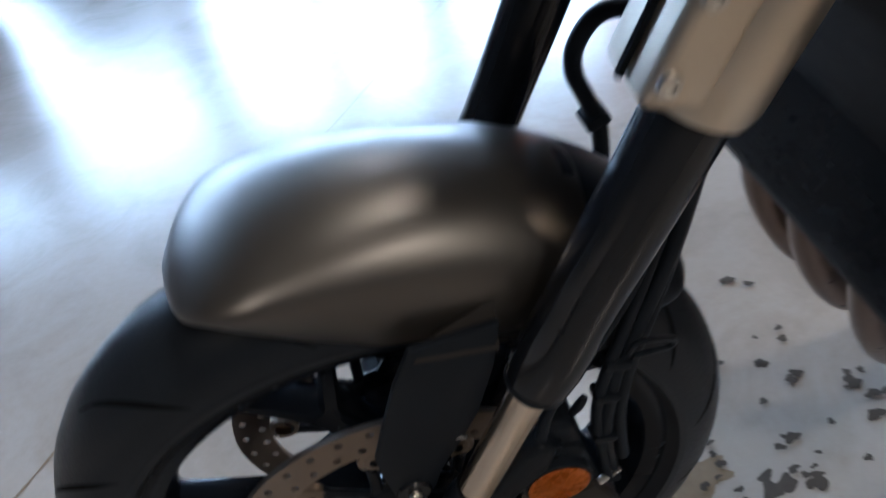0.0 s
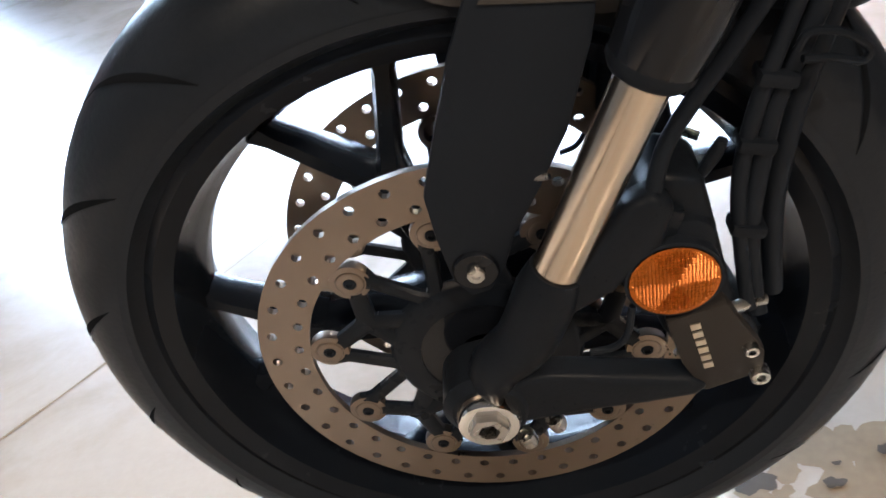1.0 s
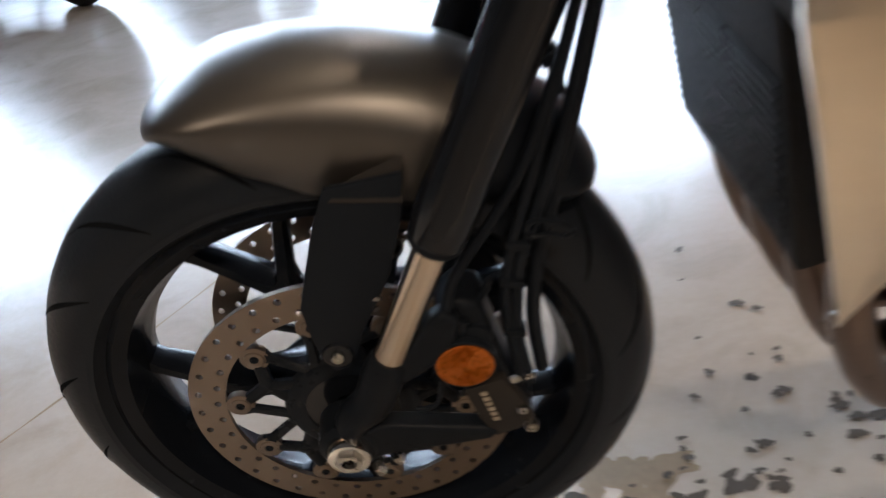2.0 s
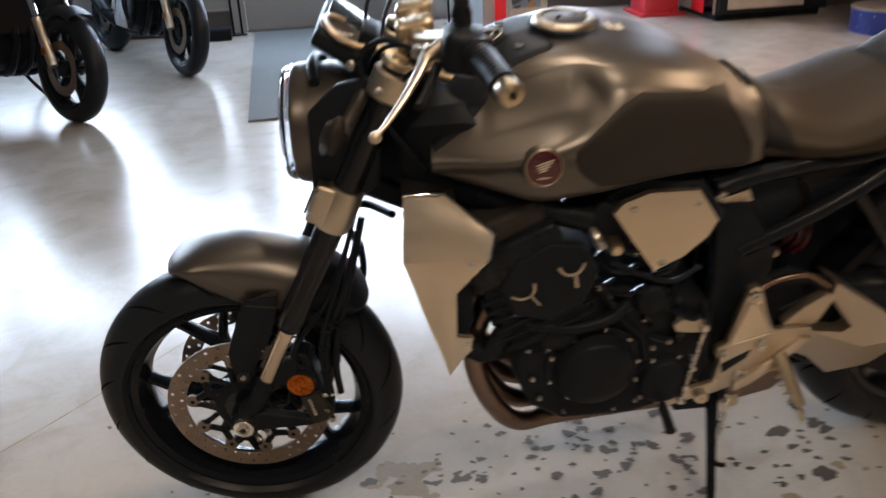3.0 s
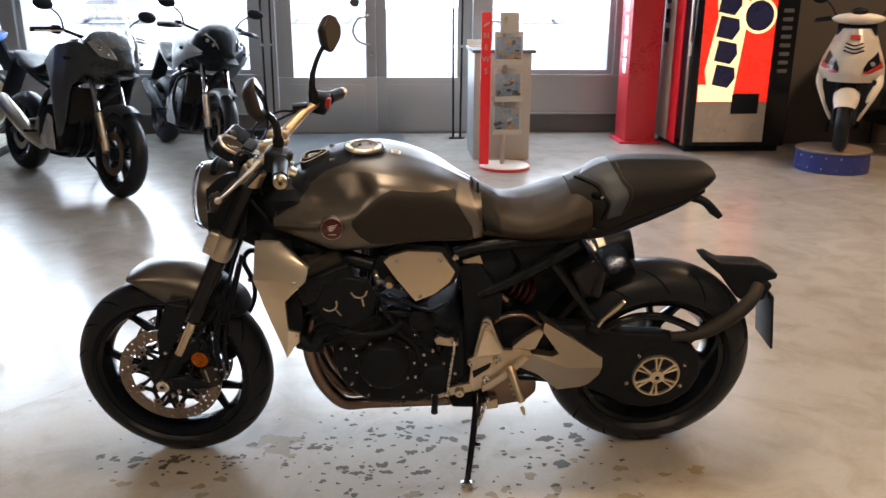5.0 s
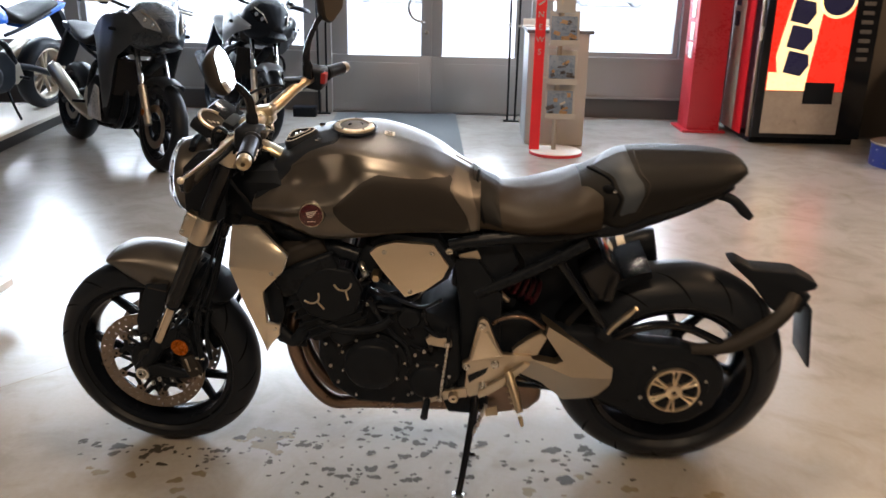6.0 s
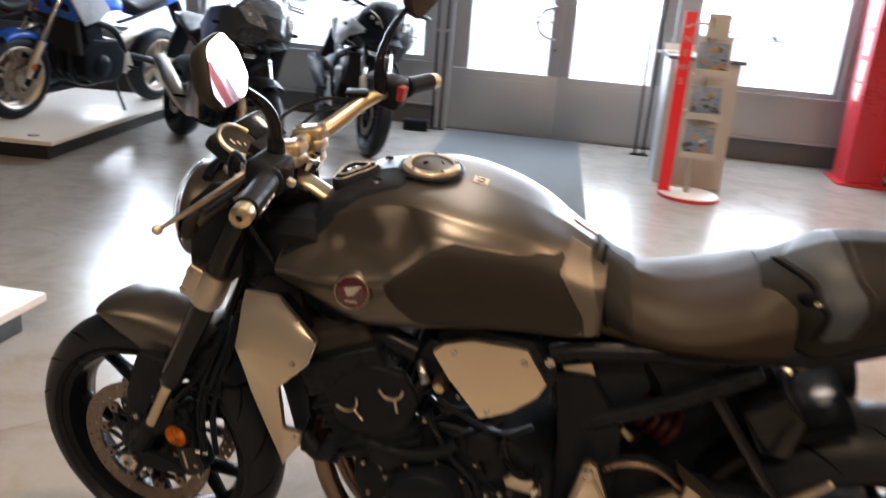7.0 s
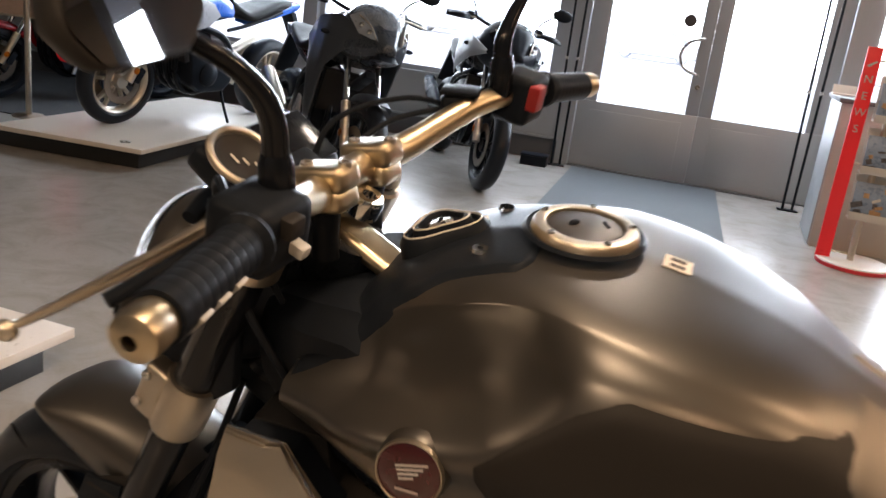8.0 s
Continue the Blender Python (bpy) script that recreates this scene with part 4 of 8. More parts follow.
# hoses along the fork
HOSES = (([(0.172, -0.094, 0.345), (0.170, -0.088, 0.366), (0.166, -0.085, 0.417), (0.168, -0.085, 0.452), (0.176, -0.085, 0.490), (0.188, -0.083, 0.527), (0.212, -0.076, 0.60), (0.238, -0.062, 0.68), (0.26, -0.045, 0.76)], 0.0046),
         ([(0.178, -0.092, 0.338), (0.177, -0.086, 0.352), (0.173, -0.084, 0.399), (0.177, -0.083, 0.444), (0.183, -0.082, 0.479), (0.195, -0.080, 0.510), (0.222, -0.072, 0.58), (0.252, -0.055, 0.68)], 0.0056),
         ([(0.192, -0.070, 0.335), (0.189, -0.070, 0.380), (0.189, -0.070, 0.411), (0.193, -0.070, 0.446), (0.199, -0.070, 0.478), (0.214, -0.068, 0.53), (0.236, -0.060, 0.61), (0.258, -0.046, 0.70)], 0.0066),
         ([(0.118, -0.103, 0.445), (0.126, -0.098, 0.470), (0.142, -0.092, 0.492), (0.160, -0.088, 0.514), (0.190, -0.082, 0.56), (0.225, -0.070, 0.64)], 0.0046))
for pts, r in HOSES:
    part("brake_hose", steered(mesh(tube, pts, r, 10)), M_PLASTIC, bike, "black brake hose")
part("brake_hose", mesh(tube, [(0.31, 0.02, 0.66), (0.274, 0.09, 0.642), (0.247, 0.10, 0.640), (0.229, 0.10, 0.620), (0.227, 0.10, 0.594), (0.239, 0.10, 0.562), (0.250, 0.10, 0.525), (0.245, 0.095, 0.47), (0.21, 0.09, 0.40)], 0.0075, 10), M_PLASTIC, bike, "black brake hose")
part("hose_clip", mesh(box, pose(0.244, 0.10, 0.545, 0, -20, 0), (0.022, 0.022, 0.012), 0.003), M_PLASTIC, bike)
for z, x in ((0.400, 0.171), (0.455, 0.173), (0.492, 0.181)):
    part("hose_clip", steered(mesh(box, pose(x, -0.084, z, 0, 15, 0), (0.020, 0.016, 0.008), 0.003)), M_CAST, bike)
part("hose_guide", steered(mesh(tube, [(0.187, -0.092, 0.508), (0.192, -0.092, 0.516), (0.206, -0.090, 0.513), (0.222, -0.085, 0.500), (0.220, -0.085, 0.493), (0.205, -0.090, 0.500), (0.190, -0.092, 0.503)], 0.0022, 8)), M_BLACK, bike, "bent black wire hose guide")

# headlight, gauge, horn
HL = V(0.222, 0, 0.857)
hl_m = Matrix.Translation(HL) @ pose(0, 0, 0, 0, -90, 0) @ pose(0, 0, 0, 0, 0, 0)
head = part("headlight", steered(mesh(lathe, [(0.0001, -0.085), (0.05, -0.08), (0.076, -0.055), (0.089, -0.02), (0.093, 0.0)], hl_m, 40)), M_PLASTIC, bike, "round headlight in a graphite shell")
part("headlight_shell", steered(mesh(lathe, [(0.0935, -0.030), (0.0965, -0.026), (0.0985, 0.0), (0.0990, 0.030), (0.0975, 0.052), (0.0945, 0.058), (0.0915, 0.056), (0.0900, 0.040), (0.0915, -0.030)], hl_m, 56, True)), M_GRAPH, head, "matte graphite headlight shell")
part("headlight_ring", steered(mesh(lathe, [(0.0940, 0.058), (0.0945, 0.066), (0.0900, 0.074), (0.0830, 0.076), (0.0800, 0.070), (0.0800, 0.058)], hl_m, 56)), M_LENS, head, "clear light ring")
part("lens", steered(mesh(lathe, [(0.0001, 0.083), (0.04, 0.080), (0.08, 0.070), (0.080, 0.066), (0.04, 0.076), (0.0001, 0.079)], hl_m, 48)), M_LENS, head, "clear glass lens")
part("bowl", steered(mesh(lathe, [(0.0001, 0.01), (0.03, 0.015), (0.06, 0.035), (0.078, 0.06)], hl_m, 40)), M_CHROME, head)
part("lamp_bar", steered(mesh(box, hl_m @ Matrix.Translation((0, 0, 0.05)), (0.014, 0.15, 0.02), 0.004)), M_PLASTIC, head)
for s_ in (-1, 1):
    part("headlight_bracket", steered(mesh(plate, [(0.196, 0.913), (0.242, 0.956), (0.290, 0.966), (0.306, 0.90), (0.296, 0.79), (0.262, 0.762), (0.210, 0.764), (0.190, 0.786)], s_ * 0.016, Matrix.Translation((0, s_ * 0.090, 0)), 0.005)), M_PLASTIC, head, "black headlight bracket")
part("brow", steered(mesh(tube, [(0.205, -0.06, 0.945), (0.200, -0.03, 0.957), (0.199, 0, 0.960), (0.200, 0.03, 0.957), (0.205, 0.06, 0.945)], 0.009, 10)), M_PLASTIC, head, "black cowl over the headlight")
for s_, c_ in ((-1, V(0.243, -0.172, 0.905)), (1, V(0.285, 0.165, 0.900))):
    it = part("indicator", steered(mesh(ball, Matrix.Translation(c_) @ pose(0, 0, 0, 0, 18, 0), (0.026, 0.036, 0.062), 16)), M_PAD, bike, "front turn indicator with a clear lens")
    part("indicator_stalk", steered(mesh(rod, c_ + V(0.01, 0, 0.0), V(0.285, s_ * 0.09, 0.945), 0.010, 0.012)), M_PAD, it)
    part("indicator_lens", steered(mesh(ball, Matrix.Translation(c_ + V(-0.012, 0, -0.002)) @ pose(0, 0, 0, 0, 18, 0), (0.021, 0.032, 0.056), 16)), M_LENS, it, "clear indicator lens")
GA = pose(0.250, 0.030, 0.999, 0, 34, -8)
ga = part("gauge", mesh(box, GA, (0.082, 0.165, 0.032), 0.012, 3), M_PLASTIC, bike, "black instrument unit with a silver half ring")
part("gauge_screen", mesh(box, GA @ Matrix.Translation((0.0, 0.036, 0.0175)), (0.068, 0.082, 0.004), 0.002), M_GLOSS, ga, "dark glossy display")
part("gauge_ring", mesh(tube, [GA @ V(0.038 * math.cos(a), 0.038 * math.sin(a) - 0.048, 0.022) for a in (math.pi * (0.55 + 1.25 * i / 9) for i in range(10))], 0.0044, 8), M_ALUC, ga, "silver half ring")
part("gauge_dial", mesh(lathe, [(0.0001, 0.002), (0.026, 0.003), (0.032, 0.008), (0.036, 0.008), (0.038, 0.0)], GA @ Matrix.Translation((0, -0.048, 0.014)), 32), M_PAD, ga)
for i in range(3):
    part("dial_mark", mesh(box, GA @ Matrix.Translation((-0.006 + 0.008 * i, -0.056 + 0.009 * i, 0.018)), (0.012 - 0.003 * i, 0.0025, 0.001)), M_MARK, ga)
part("gauge_stay", mesh(box, pose(0.285, 0.01, 0.985, 0, 25, -8), (0.03, 0.07, 0.06), 0.006), M_PLASTIC, ga)
for y in (-0.075, 0.02):
    part("stay_bolt", mesh(bolt, (0.258, y, 0.985), (-0.6, -0.6, 0.1), 0.008, 0.006), M_STEEL, ga)

# handlebar and controls, turned with the fork
BAR = [(0.426, -0.385, 1.063), (0.413, -0.27, 1.062), (0.395, -0.185, 1.052), (0.365, -0.09, 1.020), (0.358, -0.04, 1.015), (0.366, 0.04, 1.015), (0.385, 0.09, 1.020), (0.435, 0.18, 1.052), (0.482, 0.255, 1.058), (0.522, 0.359, 1.047)]
bar = part("handlebar", mesh(tube, BAR, [0.011, 0.011, 0.0125, 0.0155, 0.0165, 0.0165, 0.0160, 0.0135, 0.011, 0.011], 20, 6), M_BRONZE, bike, "champagne tapered handlebar")
for s_, c_ in ((-1, V(0.3575, -0.042, 1.015)), (1, V(0.3665, 0.042, 1.015))):
    rs = part("riser", mesh(tube, [c_ + V(0.0, 0, -0.075), c_ + V(0, 0, -0.05), c_ + V(0, 0, -0.012)], [0.014, 0.013, 0.016], 20, 2), M_CAST, bar, "champagne handlebar clamp")
    part("clamp_cap", mesh(box, Matrix.Translation(c_ + V(0, 0, 0.009)) @ pose(0, 0, 0, 0, -12, -7), (0.058, 0.040, 0.026), 0.009, 3), M_BRONZE, rs)
    part("clamp_base", mesh(box, Matrix.Translation(c_ + V(0, 0, -0.012)) @ pose(0, 0, 0, 0, -12, -7), (0.056, 0.040, 0.024), 0.009, 3), M_BRONZE, rs)
    for dx in (-0.02, 0.02):
        part("clamp_bolt", mesh(lathe, [(0.0035, 0.000), (0.0035, 0.002), (0.006, 0.002), (0.0065, 0.000), (0.0065, -0.004)], Matrix.Translation(c_ + V(dx, 0, 0.0225 + dx * 0.2)), 14), M_ALUC, rs)


def grip(a, b):
    """A ribbed rubber grip from a (inner) to b (outer) with its bar end weight."""
    a, b = Vector(a), Vector(b)
    d = (b - a).normalized()
    L = (b - a).length
    pro = [(0.011, 0), (0.021, 0.0), (0.022, 0.006), (0.017, 0.010)]
    for k in range(9):
        t = 0.014 + k * (L - 0.024) / 9
        pro += [(0.01775, t), (0.0180, t + 0.0015), (0.0180, t + 0.009), (0.01775, t + 0.0105)]
    pro += [(0.0185, L - 0.004), (0.018, L), (0.011, L)]
    g = part("grip", mesh(lathe, pro, along(a, d), 28), M_PLASTIC, bar, "black ribbed rubber grip")
    part("bar_end", mesh(lathe, [(0.005, 0.024), (0.005, 0.029), (0.010, 0.028), (0.0150, 0.025), (0.0160, 0.020), (0.0155, 0.004), (0.014, 0.0), (0.0001, 0.0)], along(b, d), 28), M_BRONZE, g, "champagne bar end weight")
    for k in range(3):
        part("grip_rib", mesh(box, along(a + d * (0.045 + 0.022 * k), d) @ Matrix.Translation((0.012, -0.012, 0)) @ pose(0, 0, 0, 0, 0, -45), (0.004, 0.018, 0.014), 0.0015), M_GREYPLAST, g)
    return g


grip((0.413, -0.262, 1.062), (0.4245, -0.372, 1.063))
grip((0.486, 0.262, 1.058), (0.518, 0.350, 1.048))
# left switch block, clutch perch and lever
sw = part("switch_block", mesh(box, pose(0.400, -0.228, 1.056, 0, 8, -6), (0.056, 0.062, 0.054), 0.013, 3), M_PLASTIC, bar, "black switch block")
part("switch_button", mesh(box, pose(0.432, -0.236, 1.066, 0, 8, -6), (0.012, 0.018, 0.016), 0.003), M_PAD, sw)
part("switch_lever", mesh(box, pose(0.430, -0.226, 1.045, 0, 20, -6), (0.018, 0.012, 0.010), 0.003), M_GREYPLAST, sw)
perch = part("clutch_perch", mesh(tube, [(0.395, -0.192, 1.052), (0.375, -0.20, 1.048), (0.352, -0.215, 1.040)], [0.017, 0.014, 0.010], 14, 3), M_ALUC, bar, "cast clutch perch")
part("perch_clamp", mesh(lathe, [(0.0115, -0.012), (0.018, -0.012), (0.0185, 0), (0.018, 0.012), (0.0115, 0.012)], along((0.397, -0.192, 1.053), (0.15, 0.9, 0.1)), 20, True), M_ALUC, perch)
lever = part("clutch_lever", mesh(tube, [(0.352, -0.205, 1.042), (0.342, -0.235, 1.036), (0.318, -0.28, 1.022), (0.292, -0.32, 1.008), (0.274, -0.342, 0.999)], [0.013, 0.0115, 0.0095, 0.0070, 0.0055], 12, 4, 0.55), M_ALUC, perch, "polished clutch lever")
part("lever_ball", mesh(ball, Matrix.Translation((0.273, -0.343, 0.998)), (0.0165, 0.0165, 0.0165), 14), M_ALU, lever)
for pts in ([(0.352, -0.150, 1.030), (0.318, -0.100, 1.020), (0.300, -0.040, 0.985), (0.310, 0.0, 0.940)], [(0.400, 0.175, 1.045), (0.345, 0.120, 1.030), (0.315, 0.060, 0.990), (0.312, 0.030, 0.940)], [(0.385, -0.215, 1.040), (0.345, -0.160, 1.005), (0.325, -0.110, 0.960), (0.330, -0.080, 0.900)], [(0.42, 0.20, 1.035), (0.360, 0.150, 1.055), (0.300, 0.085, 1.035), (0.285, 0.05, 0.97)]):
    part("cable", mesh(tube, pts, 0.0035, 8), M_PLASTIC, bar, "thin black control cable")
part("lever_pivot", mesh(bolt, (0.352, -0.207, 1.050), (0, 0, 1), 0.008, 0.007), M_STEEL, perch)
part("adjuster", mesh(lathe, [(0.004, 0), (0.010, 0.0), (0.011, 0.006), (0.010, 0.012), (0.005, 0.014)], along((0.35, -0.19, 1.04), (-0.5, 0.8, -0.1)), 16), M_ALUC, perch)
part("clutch_cable", mesh(tube, [(0.348, -0.185, 1.04), (0.30, -0.13, 1.04), (0.27, -0.09, 0.99), (0.30, -0.10, 0.90), (0.36, -0.11, 0.82)], 0.0045, 8), M_PLASTIC, bike, "black clutch cable")
part("lever_blade", mesh(tube, [(0.365, -0.235, 1.040), (0.350, -0.27, 1.030), (0.330, -0.31, 1.018)], [0.007, 0.006, 0.006], 10, 3), M_PLASTIC, perch)
# right side
sw2 = part("throttle_block", mesh(box, pose(0.468, 0.235, 1.055, 0, 8, -10), (0.05, 0.055, 0.058), 0.011, 3), M_PLASTIC, bar, "black throttle and switch block")
part("kill_switch", mesh(box, pose(0.492, 0.215, 1.060, 0, 8, -10), (0.016, 0.022, 0.030), 0.004), M_REDPLASTIC, sw2, "red engine stop switch")
brk = part("brake_perch", mesh(tube, [(0.440, 0.19, 1.052), (0.415, 0.20, 1.045), (0.395, 0.22, 1.035)], [0.018, 0.015, 0.012], 14, 3), M_CAST, bar, "black brake master cylinder")
part("brake_lever", mesh(tube, [(0.395, 0.215, 1.035), (0.40, 0.26, 1.03), (0.41, 0.31, 1.018), (0.415, 0.345, 1.01)], [0.010, 0.008, 0.006, 0.0055], 12, 4, 0.7), M_GLOSS, brk)
part("reservoir", mesh(box, pose(0.415, 0.175, 1.052, 0, 0, 10), (0.042, 0.036, 0.022), 0.009, 3), M_PLASTIC, brk, "black brake fluid reservoir")
part("reservoir_lid", mesh(box, pose(0.415, 0.175, 1.066, 0, 0, 10), (0.044, 0.038, 0.006), 0.004, 2), M_CAST, brk)


def mirror(base, pts, c, normal, up, w, h, label):
    """A wing mirror: stalk, shell and a real mirror face; its outline is a rounded trapezium."""
    stalk = part("mirror_stalk", mesh(tube, pts, [0.0105, 0.0100, 0.0075, 0.0065, 0.0075], 14, 5), M_GLOSS, bar, "black mirror stalk")
    part("stalk_foot", mesh(lathe, [(0.006, 0.03), (0.011, 0.03), (0.0135, 0.022), (0.0145, -0.01), (0.012, -0.016), (0.0001, -0.016)], along(base, (0, 0, 1)), 20), M_GLOSS, stalk)
    nrm = Vector(normal).normalized()
    u = (Vector(up) - nrm * Vector(up).dot(nrm)).normalized()
    r = u.cross(nrm)
    m = Matrix((( *r, 0), (*u, 0), (*nrm, 0), (0, 0, 0, 1))).transposed()
    m = Matrix.Translation(c) @ m
    o = [(-0.52, -0.22), (-0.34, -0.50), (0.30, -0.50), (0.52, -0.26), (0.44, 0.20), (0.16, 0.52), (-0.34, 0.44)]
    out = []
    for k, (x, y) in enumerate(o):  # short rounds at the corners, nearly straight edges between
        p, a, b = V(x * w, y * h, 0), V(o[k - 1][0] * w, o[k - 1][1] * h, 0), V(o[(k + 1) % len(o)][0] * w, o[(k + 1) % len(o)][1] * h, 0)
        for t in (0.0, 0.33, 0.67, 1.0):
            q0, q1 = p.lerp(a, 0.22), p.lerp(b, 0.22)
            out.append(q0.lerp(p, t).lerp(p.lerp(q1, t), t))
    bm = bmesh.new()
    rings = []
    for s_, d in ((0.25, -0.030), (0.62, -0.027), (0.9, -0.015), (1.0, -0.003), (1.0, 0.004), (0.965, 0.006)):
        rings.append([m @ V(p.x * s_, p.y * s_, d) for p in out])
    loft(bm, rings)
    sh = part("mirror_shell", bm, M_PAD, stalk, label, 50)
    bm = bmesh.new()
    bm.faces.new([bm.verts.new(m @ V(p.x * 0.955, p.y * 0.955, 0.0075)) for p in out])
    part("mirror_glass", bm, M_MIRROR, sh, "reflective mirror glass")
    return stalk


mirror((0.402, -0.205, 1.075), [(0.402, -0.205, 1.085), (0.400, -0.207, 1.135), (0.386, -0.225, 1.168), (0.372, -0.262, 1.195), (0.372, -0.300, 1.222)], (0.383, -0.325, 1.236), (1.0, 0.09, 0.27), (0, 0.05, 1), 0.124, 0.090, "graphite-backed wing mirror")
mirror((0.452, 0.205, 1.075), [(0.452, 0.205, 1.085), (0.450, 0.207, 1.12), (0.455, 0.235, 1.155), (0.47, 0.272, 1.19), (0.488, 0.30, 1.212)], (0.500, 0.335, 1.238), (1.0, -0.33, 0.16), (0, -0.35, 1), 0.124, 0.090, "graphite-backed wing mirror")

# ---- tank ----
# half sections from the top centre line down the left side, (x: (y, z) ...)
TANK = (
    (0.365, ((0, 0.866), (-0.060, 0.868), (-0.110, 0.864), (-0.125, 0.861), (-0.140, 0.857), (-0.149, 0.846), (-0.146, 0.835), (-0.125, 0.826), (0, 0.822))),
    (0.410, ((0, 0.925), (-0.060, 0.920), (-0.100, 0.905), (-0.112, 0.893), (-0.148, 0.872), (-0.171, 0.857), (-0.160, 0.834), (-0.134, 0.808), (0, 0.80))),
    (0.455, ((0, 0.962), (-0.070, 0.955), (-0.104, 0.940), (-0.113, 0.928), (-0.150, 0.886), (-0.194, 0.866), (-0.180, 0.838), (-0.150, 0.796), (0, 0.785))),
    (0.520, ((0, 0.986), (-0.080, 0.979), (-0.110, 0.967), (-0.119, 0.955), (-0.152, 0.905), (-0.207, 0.878), (-0.194, 0.842), (-0.166, 0.776), (0, 0.765))),
    (0.580, ((0, 0.995), (-0.085, 0.989), (-0.115, 0.981), (-0.126, 0.970), (-0.158, 0.926), (-0.204, 0.888), (-0.194, 0.845), (-0.164, 0.774), (0, 0.762))),
    (0.640, ((0, 0.992), (-0.085, 0.987), (-0.126, 0.981), (-0.144, 0.973), (-0.175, 0.952), (-0.194, 0.910), (-0.189, 0.850), (-0.160, 0.778), (0, 0.765))),
    (0.720, ((0, 0.977), (-0.080, 0.973), (-0.125, 0.966), (-0.148, 0.955), (-0.169, 0.938), (-0.182, 0.898), (-0.176, 0.845), (-0.150, 0.786), (0, 0.77))),
    (0.800, ((0, 0.950), (-0.065, 0.947), (-0.105, 0.940), (-0.126, 0.930), (-0.144, 0.916), (-0.156, 0.880), (-0.155, 0.835), (-0.140, 0.786), (0, 0.77))),
    (0.870, ((0, 0.915), (-0.055, 0.907), (-0.086, 0.897), (-0.105, 0.888), (-0.121, 0.879), (-0.133, 0.850), (-0.134, 0.815), (-0.124, 0.778), (0, 0.765))),
    (0.918, ((0, 0.886), (-0.048, 0.884), (-0.074, 0.877), (-0.090, 0.867), (-0.105, 0.853), (-0.117, 0.830), (-0.119, 0.805), (-0.112, 0.780), (0, 0.77))),
)
_knots = [spline([V(x, *sec[k]) for x, sec in TANK], 10) for k in range(9)]


def tank_section(x, steps=8):
    """The left half section at x, as points from the top down."""
    pts = []
    for line in _knots:
        xs = [p.x for p in line]
        pts.append(V(x, float(np.interp(x, xs, [p.y for p in line])), float(np.interp(x, xs, [p.z for p in line]))))
    return spline(pts, steps)


def tank_side(x, z):
    """How far left the tank's flank reaches at (x, z)."""
    s_ = tank_section(x)
    k = max(range(len(s_)), key=lambda i: -s_[i].y)
    lo, hi = [p for p in s_[k:]], [p for p in s_[:k + 1]]
    if z <= s_[k].z:
        return float(np.interp(-z, [-p.z for p in lo], [p.y for p in lo]))
    return float(np.interp(-z, [-p.z for p in hi], [p.y for p in hi]))


def tank_top(x, y):
    """The height of the tank's upper side at (x, y)."""
    s_ = tank_section(x)
    k = max(range(len(s_)), key=lambda i: -s_[i].y)
    hi = s_[:k + 1]
    return float(np.interp(abs(y), [-p.y for p in hi], [p.z for p in hi]))


bm = bmesh.new()
rings = []
for x in np.linspace(0.365, 0.918, 70):
    h = tank_section(float(x))
    rings.append(h + [V(p.x, -p.y, p.z) for p in reversed(h[1:-1])])
loft(bm, rings)
tank = part("fuel_tank", bm, M_GRAPH, bike, "sculpted matte graphite fuel tank", 60)


def flank(bm, x0, x1, top, low, off, nx=44, nz=16, side=-1):
    """A panel that follows the tank's flank between two lines, a little proud of it."""
    rows = []
    for i in range(nx + 1):
        x = x0 + (x1 - x0) * i / nx
        zt, zl = top(x), low(x)
        row = []
        for j in range(nz + 1):
            z = zt + (zl - zt) * j / nz
            e = 1.0 if 0 < j < nz and 0 < i < nx else -0.8
            row.append(V(x, side * -(tank_side(x, z) - off * e), z))
        rows.append(row)
    loft(bm, rows, closed=False, caps=False)
    return bm


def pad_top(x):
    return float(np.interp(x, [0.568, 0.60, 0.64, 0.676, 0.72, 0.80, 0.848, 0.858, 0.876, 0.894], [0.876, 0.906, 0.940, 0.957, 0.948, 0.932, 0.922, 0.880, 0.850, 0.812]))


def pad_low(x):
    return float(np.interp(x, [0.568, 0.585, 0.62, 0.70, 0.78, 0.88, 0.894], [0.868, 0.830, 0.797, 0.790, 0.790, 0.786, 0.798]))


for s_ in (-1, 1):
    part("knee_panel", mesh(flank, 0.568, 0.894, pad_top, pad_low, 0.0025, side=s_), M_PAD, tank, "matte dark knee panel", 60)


def tail_strip(bm, side, nz=28, nx=8):
    """The paler strip behind the knee panel, which kinks forward above the middle of the flank."""
    rows = []
    for j in range(nz + 1):
        z = 0.956 - (0.956 - 0.784) * j / nz
        xl = float(np.interp(z, [0.784, 0.826, 0.898, 0.924, 0.956], [0.893, 0.884, 0.838, 0.850, 0.852]))
        xr = float(np.interp(z, [0.784, 0.830, 0.900, 0.956], [0.914, 0.914, 0.892, 0.902]))
        row = []
        for i in range(nx + 1):
            x = xl + (xr - xl) * i / nx
            e = 1.0 if 0 < j < nz and 0 < i < nx else -0.6
            h = min(z, tank_top(x, 0.030))
            row.append(V(x, side * -(tank_side(x, h) - 0.0048 * e), h + (0.002 * e if h < z else 0.0)))
        rows.append(row)
    loft(bm, rows, closed=False, caps=False)
    return bm


for s_ in (-1, 1):
    part("tail_panel", mesh(tail_strip, s_), M_TAIL, tank, "lighter grey kinked strip at the tank's rear", 60)


